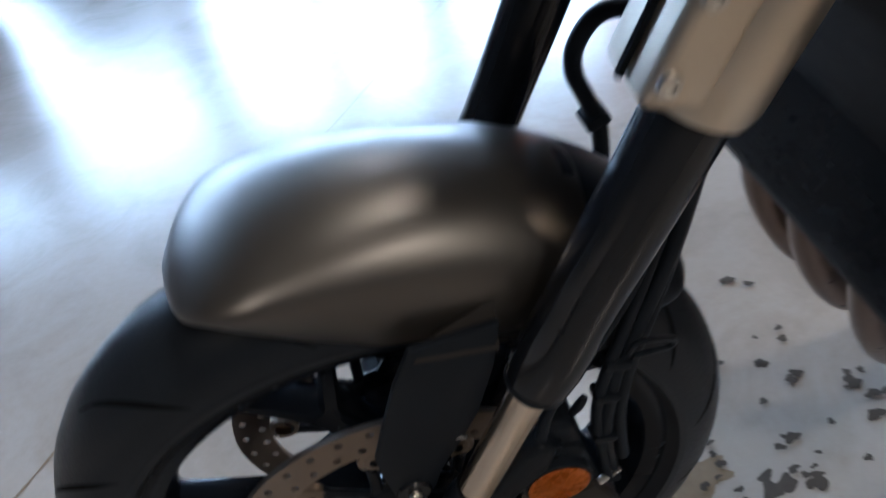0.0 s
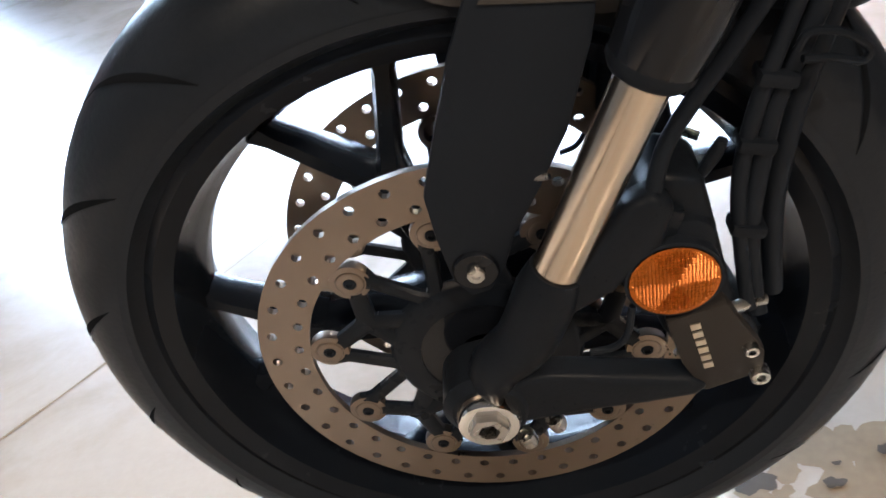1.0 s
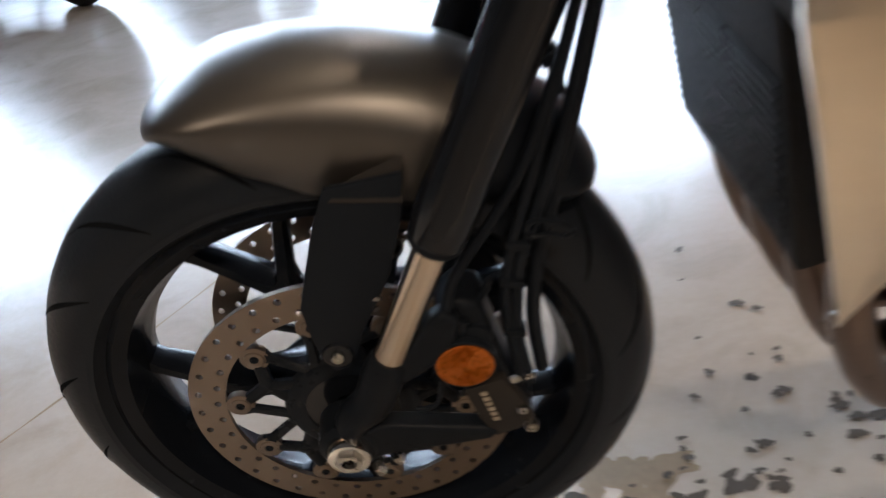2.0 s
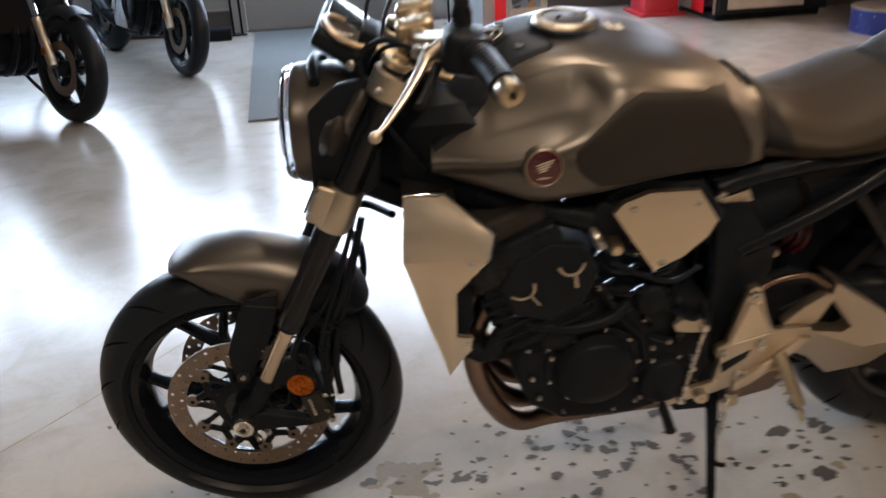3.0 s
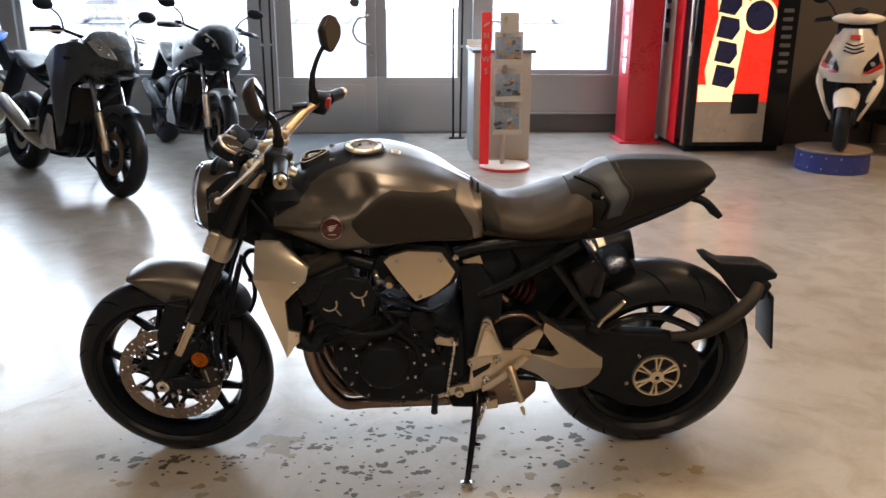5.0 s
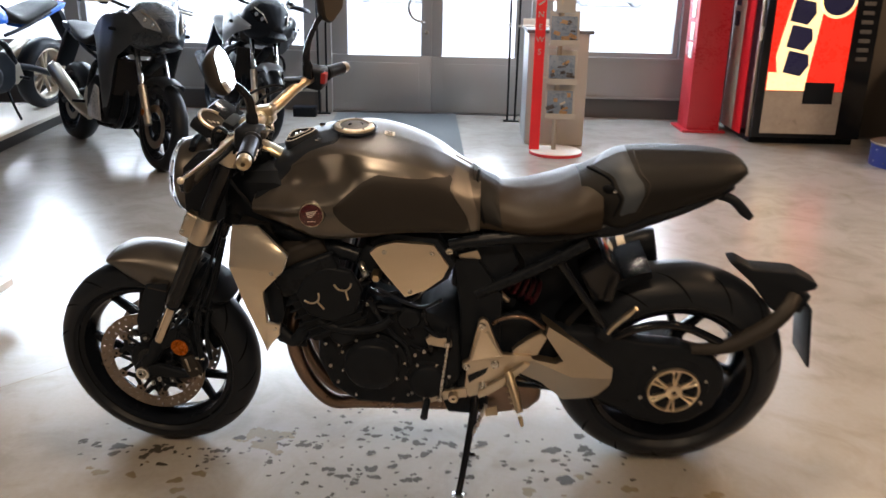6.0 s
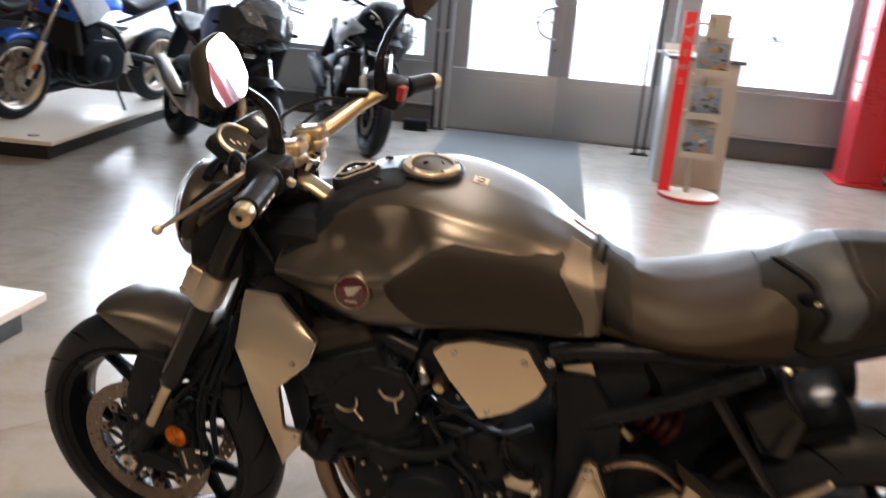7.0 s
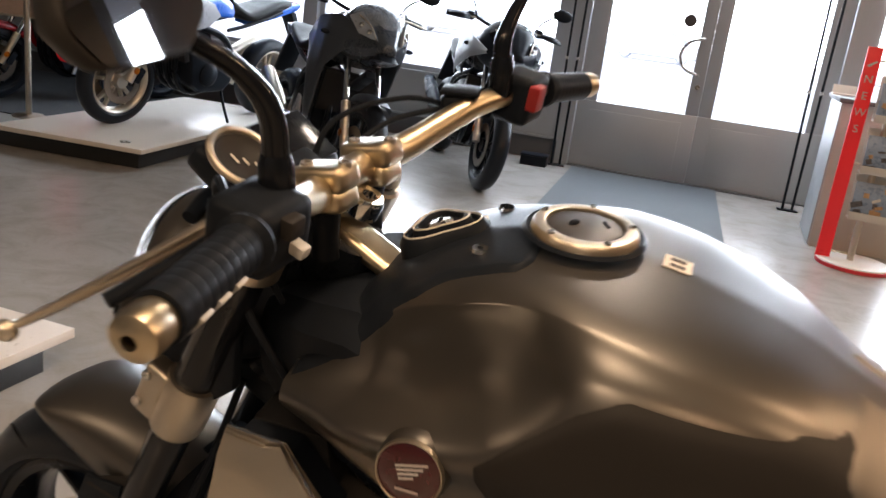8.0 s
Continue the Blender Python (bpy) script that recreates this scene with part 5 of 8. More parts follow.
def deck_edge(x):
    return float(np.interp(x, [0.362, 0.40, 0.44, 0.47, 0.50, 0.53, 0.560, 0.572], [0.144, 0.134, 0.122, 0.110, 0.094, 0.089, 0.082, 0.058]))


bm = bmesh.new()
rows = []
for i in range(31):
    x = 0.366 + 0.206 * i / 30
    w = deck_edge(x)
    row = []
    for j in range(25):
        y = w * (j / 12 - 1)
        e = 0.004 if abs(j - 12) < 12 and 0 < i < 30 else -0.003
        row.append(V(x, y, tank_top(x, y) + e))
    rows.append(row)
loft(bm, rows, closed=False, caps=False)
deck = part("tank_cover", bm, M_PLASTIC, tank, "black plastic cover before the fuel cap", 60)
# shroud that falls from the deck to the steering head
bm = bmesh.new()
rings = []
for x, zt, zl, w in ((0.285, 0.872, 0.79, 0.055), (0.32, 0.90, 0.775, 0.082), (0.37, 0.915, 0.765, 0.118), (0.42, 0.922, 0.76, 0.132), (0.50, 0.90, 0.75, 0.14)):
    sec = [(-w * 0.75, zt), (-w * 0.97, zt - 0.02), (-w, (zt + zl) / 2), (-w * 0.9, zl), (w * 0.9, zl), (w, (zt + zl) / 2), (w * 0.97, zt - 0.02), (w * 0.75, zt)]
    rings.append([V(x, y, z) for y, z in sec])
loft(bm, rings)
part("front_shroud", bm, M_PLASTIC, tank, "black plastic shroud behind the fork", 30)
km = Matrix.Translation((0.462, 0.004, tank_top(0.462, 0) + 0.008)) @ pose(0, 0, 0, 0, -18, 0)


def tri_ring(bm, levels):
    """Stacked rounded triangles (size, height), the point to the rear."""
    rings = []
    for r, h in levels:
        ring = []
        for i in range(36):
            a = 2 * math.pi * i / 36
            rr = r * (1 + 0.16 * math.cos(3 * a))
            ring.append(km @ V(rr * math.cos(a), rr * math.sin(a), h))
        rings.append(ring)
    loft(bm, rings)
    return bm


key = part("ignition_switch", mesh(tri_ring, [(0.046, -0.030), (0.042, 0.000), (0.038, 0.006), (0.034, 0.006), (0.032, 0.002), (0.029, 0.002), (0.027, 0.010), (0.022, 0.011), (0.020, 0.006)]), M_PLASTIC, deck, "black stepped ignition switch")
for r, h in ((0.0365, 0.0066), (0.0262, 0.0108)):
    part("switch_ring", mesh(tube, [km @ V(r * (1 + 0.16 * math.cos(3 * a)) * math.cos(a), r * (1 + 0.16 * math.cos(3 * a)) * math.sin(a), h) for a in (2 * math.pi * i / 30 for i in range(31))], 0.0009, 6, 1), M_MARK, key, "thin bright ring")
part("lock_barrel", mesh(lathe, [(0.0001, 0.009), (0.010, 0.009), (0.0125, 0.0075), (0.013, 0.0)], km, 24), M_STEEL, key)
part("key_slot", mesh(box, km @ Matrix.Translation((0, 0, 0.0092)), (0.003, 0.011, 0.002)), M_GROOVE, key)
for x, y in ((0.517, -0.050), (0.510, 0.062), (0.395, -0.06)):
    z = tank_top(x, y) + 0.004
    part("cover_bolt", mesh(lathe, [(0.003, 0.001), (0.003, 0.0035), (0.0075, 0.0035), (0.0085, 0.0)], Matrix.Translation((x, y, z)), 18), M_CHROME, deck)
part("warning_label", mesh(box, Matrix.Translation((0.492, 0.028, tank_top(0.492, 0.028) + 0.0055)) @ pose(0, 0, 0, 0, -8, 20), (0.018, 0.014, 0.001)), M_STICKER, deck)

CAP = Matrix.Translation((0.600, 0.002, tank_top(0.60, 0) + 0.005)) @ pose(0, 0, 0, 0, 1.5, 0)
cap = part("fuel_cap", mesh(lathe, [(0.0001, 0.009), (0.026, 0.009), (0.034, 0.0075), (0.0345, 0.005), (0.036, 0.005)], CAP, 48), M_GRAPH, tank, "graphite fuel cap lid")
part("cap_ring", mesh(lathe, [(0.036, 0.004), (0.0365, 0.0088), (0.039, 0.0095), (0.047, 0.0085), (0.049, 0.006), (0.0505, 0.0)], CAP, 48), M_ALU, cap, "bright fuel cap ring")
part("cap_well", mesh(lathe, [(0.0505, 0.001), (0.0545, 0.003), (0.058, 0.0)], CAP, 48), M_PLASTIC, cap)
for k in range(5):
    a = radians(20 + 72 * k)
    part("cap_bolt", mesh(bolt, CAP @ V(0.043 * math.cos(a), 0.043 * math.sin(a), 0.008), (0, 0, 1), 0.0032, 0.003), M_STEEL, cap)
part("cap_key_cover", mesh(ball, CAP @ Matrix.Translation((-0.010, -0.004, 0.010)) @ pose(0, 0, 0, 0, 0, 60), (0.014, 0.007, 0.006), 12), M_PLASTIC, cap)
part("cap_hinge", mesh(box, CAP @ Matrix.Translation((0.018, 0.006, 0.0095)) @ pose(0, 0, 0, 0, 0, 30), (0.002, 0.012, 0.003)), M_PLASTIC, cap)
sx, sy = 0.687, 0.008
SM = Matrix.Translation((sx, sy, tank_top(sx, sy) + 0.0012)) @ pose(0, 0, 0, 0, 10, 0)
st = part("label", mesh(box, SM, (0.026, 0.026, 0.0008)), M_STICKER, tank, "small white printed sticker")
for k in range(2):
    part("print_bar", mesh(box, SM @ Matrix.Translation((0, 0.006 - 0.012 * k, 0.0007)), (0.014, 0.006, 0.0006)), M_INK, st)

# round badge: dark red disc in a bright ring, with plain slanted bars for its mark
BN = V(0.02, -1, 0.17).normalized()
BC = V(0.521, tank_side(0.521, 0.860) - 0.008, 0.860)
BM = Matrix.Translation(BC) @ BN.to_track_quat("Z", "Y").to_matrix().to_4x4()
badge = part("badge", mesh(lathe, [(0.0001, 0.003), (0.026, 0.003), (0.0275, 0.002)], BM, 40), M_RED, tank, "round dark red badge with a bright ring")
part("badge_ring", mesh(lathe, [(0.0268, 0.003), (0.0276, 0.0042), (0.0286, 0.0040), (0.0292, 0.0), (0.0292, -0.012)], BM, 40), M_ALUC, badge)
part("badge_boss", mesh(lathe, [(0.0293, -0.001), (0.0306, -0.003), (0.0325, -0.014)], BM, 40), M_GRAPH, badge)
for k in range(4):
    part("badge_bar", mesh(box, BM @ Matrix.Translation((0.002 - 0.0012 * k, 0.0085 - 0.0042 * k, 0.0035)) @ pose(0, 0, 0, 0, 0, 14), (0.028 - 0.005 * k, 0.0023, 0.0008)), M_CHROME, badge)
part("badge_bar", mesh(box, BM @ Matrix.Translation((0, -0.0150, 0.0035)), (0.020, 0.0022, 0.0008)), M_CHROME, badge)

# ---- radiator and aluminium shields ----
rad = part("radiator", mesh(plate, [(0.318, 0.79), (0.402, 0.79), (0.438, 0.45), (0.384, 0.440), (0.348, 0.62), (0.330, 0.702)], 0.25, Matrix.Translation((0, -0.125, 0)), 0.006), M_RADIATOR, bike, "black radiator")
for k in range(16):
    part("fin", mesh(box, pose(0.3475 + 0.0019 * k, 0, 0.612 - 0.0098 * k, 0, -9, 0), (0.002, 0.23, 0.002)), M_BLACK, rad)
for s_ in (-1, 1):
    A, B, C, D, E, F, G, H, I, J, K, L = [V(x, s_ * y, z) for x, y, z in (
        (0.315, 0.160, 0.803), (0.377, 0.163, 0.803), (0.452, 0.198, 0.740), (0.442, 0.214, 0.706), (0.306, 0.206, 0.710),
        (0.422, 0.213, 0.686), (0.388, 0.210, 0.648), (0.389, 0.200, 0.552), (0.418, 0.196, 0.540), (0.414, 0.191, 0.510), (0.379, 0.186, 0.458), (0.339, 0.196, 0.595))]
    bm = bmesh.new()
    vs = [bm.verts.new(p) for p in (A, B, C, D, E, F, G, H, I, J, K, L)]
    for f in ((0, 1, 2), (0, 2, 3), (0, 3, 4)):
        bm.faces.new([vs[i] for i in f])
    for f in ((4, 3, 5), (4, 5, 6), (4, 6, 11), (11, 6, 7), (11, 7, 10), (7, 8, 9), (7, 9, 10))[:7 if s_ < 0 else 2]:  # the right-hand shield ends above the hoses
        bm.faces.new([vs[i] for i in f])
    bmesh.ops.delete(bm, geom=[q for q in bm.verts if not q.link_faces], context="VERTS")
    bmesh.ops.subdivide_edges(bm, edges=bm.edges[:], cuts=3, use_grid_fill=True)
    for q in bm.verts:  # the sheet is bowed a little across its width
        mid_x = float(np.interp(q.co.z, [0.458, 0.595, 0.71, 0.803], [0.385, 0.368, 0.376, 0.350]))
        q.co.y += s_ * 0.010 * max(0.0, 1 - ((q.co.x - mid_x) / 0.072) ** 2) * min(1.0, abs(q.co.z - 0.708) / 0.05)
    thicken(bm, (0.002, -s_ * 0.010, 0))
    bmesh.ops.bevel(bm, geom=[e for e in bm.edges if e.calc_face_angle(0) > 0.8], offset=0.0025, segments=2, affect="EDGES")
    sh = part("radiator_shield", bm, M_ALU, bike, "brushed aluminium radiator shield", 17)
    # Chrome tubes draw the raised border and the highlight along it.
    for pts in ((A, B, C, D), (D, F, G, H), (H, I, J, K)) if s_ < 0 else ((A, B, C, D),):
        part("shield_edge_highlight", mesh(tube, [p + V(0, s_ * 0.0005, 0) for p in pts], 0.0020, 8, 1), M_CHROME, sh, "thin chrome tube for the raised border and its highlight")
    o = [(0.322, 0.792), (0.38, 0.792), (0.43, 0.73), (0.424, 0.66)] + ([(0.424, 0.64), (0.426, 0.55), (0.402, 0.484), (0.384, 0.595)] if s_ < 0 else []) + [(0.346, 0.664), (0.316, 0.706)]
    part("shield_inner", mesh(plate, o, s_ * -0.04, Matrix.Translation((0, s_ * 0.168, 0)), 0.004), M_PLASTIC, sh, "black inner shroud")
    for p in (V(0.414, s_ * 0.2145, 0.700), V(0.405, s_ * 0.2, 0.530))[:2 if s_ < 0 else 1]:
        part("shield_bolt", mesh(bolt, p, (0, s_, 0), 0.006, 0.004), M_STEEL, sh)
part("radiator_hose", mesh(tube, [(0.40, -0.15, 0.50), (0.44, -0.165, 0.47), (0.47, -0.165, 0.50), (0.50, -0.16, 0.56)], 0.017, 14), M_PLASTIC, bike, "black coolant hose")
part("horn", mesh(lathe, [(0.0001, 0.018), (0.03, 0.016), (0.035, 0.008), (0.035, -0.01), (0.0001, -0.02)], along((0.355, -0.03, 0.73), (-1, -0.3, -0.1)), 24), M_CAST, bike, "black horn")

# ---- engine ----
eng = part("engine", mesh(plate, [(0.505, 0.50), (0.545, 0.56), (0.66, 0.58), (0.80, 0.555), (0.875, 0.50), (0.885, 0.36), (0.85, 0.285), (0.74, 0.255), (0.60, 0.262), (0.535, 0.31), (0.50, 0.40)], 0.31, Matrix.Translation((0, -0.155, 0)), 0.018, 3), M_CAST, bike, "black four-cylinder engine")
TILT = pose(0.545, 0, 0.555, 0, -24, 0)  # cylinders lean forward
part("cylinder_block", mesh(box, TILT @ Matrix.Translation((0.0, 0, 0.02)), (0.155, 0.36, 0.15), 0.012, 2), M_CAST, eng)
for k in range(6):
    part("cooling_fin", mesh(box, TILT @ Matrix.Translation((0.0, 0, -0.035 + 0.022 * k)), (0.172, 0.372, 0.006), 0.002), M_CAST, eng)
part("cylinder_head", mesh(box, TILT @ Matrix.Translation((0.0, 0, 0.13)), (0.17, 0.37, 0.075), 0.014, 3), M_BLACK, eng)
part("head_cover", mesh(box, TILT @ Matrix.Translation((0.0, 0, 0.185)), (0.15, 0.34, 0.05), 0.018, 3), M_PAD, eng, "matte black cylinder head cover")
for s_ in (-1, 1):
    part("head_side_plate", mesh(plate, [(0.462, 0.625), (0.488, 0.672), (0.545, 0.705), (0.605, 0.695), (0.632, 0.64), (0.61, 0.575), (0.555, 0.545), (0.49, 0.565)], s_ * 0.020, Matrix.Translation((0, s_ * 0.170, 0)), 0.007, 3), M_CAST, eng, "matte black side plate of the head")


def y_mark(bm, c, turn, size, y):
    """A small raised mark: a cup of two short arms on a stem."""
    m = Matrix.Translation((c[0], y, c[1])) @ pose(0, 0, 0, 0, turn, 0)
    tube(bm, [m @ V(-0.50 * size, 0, 0.22 * size), m @ V(-0.25 * size, 0, 0.02 * size), m @ V(0.05 * size, 0, 0.03 * size), m @ V(0.24 * size, 0, 0.22 * size), m @ V(0.28 * size, 0, 0.5 * size)], 0.0026, 8, 4)
    tube(bm, [m @ V(0.1 * size, 0, 0.06 * size), m @ V(0.32 * size, 0, -0.42 * size)], 0.0026, 8)
    return bm


part("head_mark", mesh(y_mark, (0.512, 0.605), -12, 0.052, -0.1925), M_ALU, eng, "small bright forked mark")
part("head_mark", mesh(y_mark, (0.584, 0.642), 14, 0.052, -0.1925), M_ALU, eng, "small bright forked mark")


def cover(c, r, y0, y1, mat, label, bolts=9, dome=0.010, spin=0.0, dent=0.0):
    """A round engine side cover with a flange and its ring of bolts."""
    m = Matrix.Translation((c[0], y0, c[1])) @ SIDE
    h = y0 - y1
    ob = part("side_cover", mesh(lathe, [(0.0001, h + dome), (r * 0.5, h + dome * 0.8), (r * 0.8, h), (r * 0.86, h * 0.85), (r * 0.9, 0.006), (r * 1.08, 0.005), (r * 1.1, -0.01)], m, 44), mat, eng, label)
    for k in range(bolts):
        a = 2 * math.pi * k / bolts + spin
        part("cover_bolt", mesh(bolt, (c[0] + r * 1.02 * math.cos(a), y0 - 0.004, c[1] + r * 1.02 * math.sin(a)), (0, -1, 0), 0.0045, 0.006), M_STEEL, ob)
    return ob


cover((0.648, 0.408), 0.083, -0.158, -0.195, M_CAST, "round black generator cover")
cover((0.795, 0.345), 0.058, -0.152, -0.172, M_CAST, "black sprocket cover", 7, 0.006, 0.3)
cover((0.575, 0.500), 0.040, -0.158, -0.178, M_CAST, "small black cam chain cover", 5, 0.004, 0.6)
part("starter", mesh(lathe, [(0.0001, 0.09), (0.026, 0.088), (0.032, 0.08), (0.032, -0.08), (0.0001, -0.085)], Matrix.Translation((0.745, -0.08, 0.545)) @ SIDE, 24), M_CAST, eng, "black starter motor")
part("oil_pan", mesh(plate, [(0.56, 0.262), (0.60, 0.235), (0.72, 0.225), (0.80, 0.235), (0.83, 0.262)], 0.20, Matrix.Translation((0, -0.10, 0)), 0.012, 2), M_CAST, eng)
part("water_pipe", mesh(tube, [(0.50, -0.165, 0.555), (0.53, -0.175, 0.53), (0.60, -0.178, 0.515), (0.665, -0.175, 0.525), (0.70, -0.168, 0.55)], 0.011, 12), M_CAST, eng)
part("wiring", mesh(tube, [(0.64, -0.165, 0.60), (0.67, -0.168, 0.55), (0.70, -0.165, 0.50), (0.735, -0.16, 0.46), (0.75, -0.158, 0.40)], 0.006, 8), M_PLASTIC, eng)
part("wiring", mesh(tube, [(0.66, -0.165, 0.64), (0.73, -0.165, 0.60), (0.78, -0.158, 0.58), (0.83, -0.15, 0.60)], 0.005, 8), M_PLASTIC, eng)
rnd = random.Random(5)
for x, z in ((0.525, 0.46), (0.535, 0.39), (0.552, 0.335), (0.60, 0.295), (0.70, 0.285), (0.742, 0.30), (0.76, 0.43), (0.735, 0.50), (0.69, 0.515), (0.625, 0.555), (0.66, 0.565), (0.80, 0.50), (0.845, 0.47), (0.84, 0.40), (0.86, 0.33), (0.55, 0.53), (0.515, 0.53)):
    part("case_bolt", mesh(bolt, (x, -0.157 - rnd.uniform(0, 0.004), z), (rnd.uniform(-0.1, 0.1), -1, 0.1), rnd.uniform(0.003, 0.005), 0.006), M_STEEL, eng)
part("throttle_body", mesh(box, pose(0.665, 0, 0.70, 0, 30, 0), (0.10, 0.30, 0.07), 0.014, 3), M_CAST, eng)
part("sensor", mesh(lathe, [(0.0001, 0.016), (0.010, 0.015), (0.013, 0.008), (0.014, -0.02), (0.0001, -0.02)], Matrix.Translation((0.664, -0.165, 0.672)) @ SIDE, 6), M_BRONZE, eng, "small brass-coloured fitting")
part("fitting", mesh(tube, [(0.625, -0.15, 0.70), (0.632, -0.165, 0.692), (0.64, -0.172, 0.675)], 0.009, 10), M_STEEL, eng)

for k in range(14):  # clips, pipes and plugs between the castings
    x, z = rnd.uniform(0.60, 0.86), rnd.uniform(0.44, 0.66)
    a = rnd.uniform(0, 6.28)
    dx, dz = 0.035 * math.cos(a), 0.035 * math.sin(a)
    part("pipe", mesh(tube, [(x - dx, -0.150, z - dz), (x, -0.166 - rnd.uniform(0, 0.008), z), (x + dx, -0.150, z + dz)], rnd.uniform(0.004, 0.008), 8, 4), M_GLOSS, eng)
    if k % 2:
        part("clip", mesh(bolt, (x, -0.168, z), (rnd.uniform(-0.3, 0.3), -1, rnd.uniform(0, 0.5)), rnd.uniform(0.003, 0.006), 0.008), M_STEEL, eng)
part("crash_stub", mesh(tube, [(0.405, -0.150, 0.468), (0.440, -0.160, 0.462), (0.475, -0.155, 0.458)], [0.012, 0.010, 0.014], 12, 4), M_CAST, eng)

# airbox side panel of brushed aluminium
for s_ in (-1, 1):
    def side_y(x, z):  # the panel's upper half leans in over a soft crease
        return s_ * (float(np.interp(x, [0.65, 0.84], [0.188, 0.155])) - 0.22 * max(0.0, z - 0.700) - 0.03 * max(0.0, 0.700 - z))
    o = [(0.651, 0.744), (0.668, 0.758), (0.714, 0.767), (0.806, 0.755), (0.844, 0.697), (0.680, 0.700), (0.830, 0.666), (0.788, 0.633), (0.736, 0.616)]
    bm = bmesh.new()
    vs = [bm.verts.new((x, side_y(x, z), z)) for x, z in o]
    bm.faces.new([vs[i] for i in (0, 1, 2, 3, 4, 5)])
    bm.faces.new([vs[i] for i in (5, 4, 6, 7, 8)])
    thicken(bm, (0, -s_ * 0.012, 0))
    bmesh.ops.bevel(bm, geom=[e for e in bm.edges if e.calc_face_angle(0) > 0.35], offset=0.0035, segments=2, affect="EDGES")
    pan = part("airbox_panel", bm, M_ALU, bike, "brushed aluminium airbox panel", 25)
    for x, z in ((0.686, 0.745), (0.803, 0.735), (0.748, 0.632)):
        part("panel_bolt", mesh(bolt, (x, side_y(x, z), z), (0, s_, 0), 0.006, 0.004), M_STEEL, pan)
    part("panel_back", mesh(plate, [(0.648, 0.755), (0.70, 0.782), (0.815, 0.768), (0.862, 0.70), (0.845, 0.655), (0.79, 0.615), (0.73, 0.60), (0.69, 0.66)], s_ * -0.05, Matrix.Translation((0, s_ * 0.142, 0)), 0.006), M_PLASTIC, pan, "black airbox side")

# ---- frame ----
frm = part("frame", mesh(tube, [(0.36, 0, 0.80), (0.50, 0, 0.775), (0.70, 0, 0.745), (0.86, 0, 0.70), (0.93, 0, 0.58), (0.945, 0, 0.44)], 0.04, 16), M_BLACK, bike, "black steel backbone frame")
for s_ in (-1, 1):
    part("frame_tube", mesh(tube, [(0.36, s_ * 0.04, 0.79), (0.43, s_ * 0.10, 0.765), (0.53, s_ * 0.135, 0.745), (0.62, s_ * 0.15, 0.72)], 0.021, 14), M_BLACK, frm)
    part("pivot_plate", mesh(plate, [(0.855, 0.70), (0.92, 0.70), (0.985, 0.60), (0.985, 0.42), (0.96, 0.30), (0.90, 0.27), (0.87, 0.30), (0.875, 0.55)], s_ * 0.03, Matrix.Translation((0, s_ * 0.095, 0)), 0.010, 2), M_CAST, frm)
    part("subframe_rail", mesh(tube, [(0.845, s_ * 0.128, 0.742), (0.90, s_ * 0.125, 0.756), (1.01, s_ * 0.118, 0.768), (1.12, s_ * 0.11, 0.772), (1.26, s_ * 0.10, 0.80)], 0.0165, 12), M_BLACK, frm, "black subframe rail")
    part("subframe_stay", mesh(tube, [(0.915, s_ * 0.115, 0.60), (1.00, s_ * 0.12, 0.645), (1.10, s_ * 0.118, 0.70), (1.19, s_ * 0.11, 0.755)], 0.016, 12), M_BLACK, frm, "black subframe stay")
    part("subframe_web", mesh(plate, [(1.012, 0.764), (1.14, 0.768), (1.19, 0.745), (1.112, 0.690), (1.040, 0.650), (1.038, 0.690), (1.006, 0.736)], s_ * 0.010, Matrix.Translation((0, s_ * 0.092, 0)), 0.003), M_BLACK, frm)
    part("rail_bolt", mesh(bolt, (0.845, s_ * 0.146, 0.739), (0, s_, 0), 0.009, 0.006), M_STEEL, frm)
    part("side_web", mesh(plate, [(0.858, 0.735), (0.95, 0.757), (1.012, 0.762), (1.003, 0.732), (1.022, 0.684), (0.998, 0.640), (0.955, 0.596), (0.90, 0.59), (0.852, 0.616)], s_ * 0.02, Matrix.Translation((0, s_ * 0.085, 0)), 0.006), M_PLASTIC, frm, "black side panel")
part("inner_guard", mesh(plate, [(0.93, 0.745), (1.05, 0.758), (1.20, 0.750), (1.245, 0.68), (1.222, 0.60), (1.188, 0.53), (1.158, 0.46), (1.10, 0.40), (1.00, 0.37), (0.94, 0.40)], 0.07, Matrix.Translation((0, -0.020, 0)), 0.006), M_PLASTIC, frm, "black inner guard")
part("tool_plate", mesh(plate, [(0.868, 0.71), (0.915, 0.725), (0.925, 0.70), (0.875, 0.685)], -0.004, Matrix.Translation((0, -0.108, 0)), 0.001), M_ALUC, frm, "small bare metal plate")

# ---- exhaust ----
exh = part("exhaust", mesh(plate, [(0.84, 0.255), (0.92, 0.275), (1.00, 0.305), (1.085, 0.306), (1.108, 0.285), (1.110, 0.235), (1.078, 0.200), (0.98, 0.180), (0.87, 0.18), (0.835, 0.21)], 0.22, Matrix.Translation((0, -0.09, 0)), 0.022, 3), M_PIPE, bike, "brown heat-tinted exhaust collector")
for y in (-0.125, -0.045, 0.045, 0.125):
    part("header_pipe", mesh(tube, [(0.505, y, 0.585), (0.455, y, 0.545), (0.432, y, 0.46), (0.442, y, 0.375), (0.475, y * 0.95, 0.29), (0.525, y * 0.85, 0.226), (0.60, y * 0.7, 0.212), (0.75, y * 0.62, 0.207), (0.88, y * 0.6, 0.208)], 0.0195, 16), M_PIPE, exh, "brown heat-tinted header pipe")
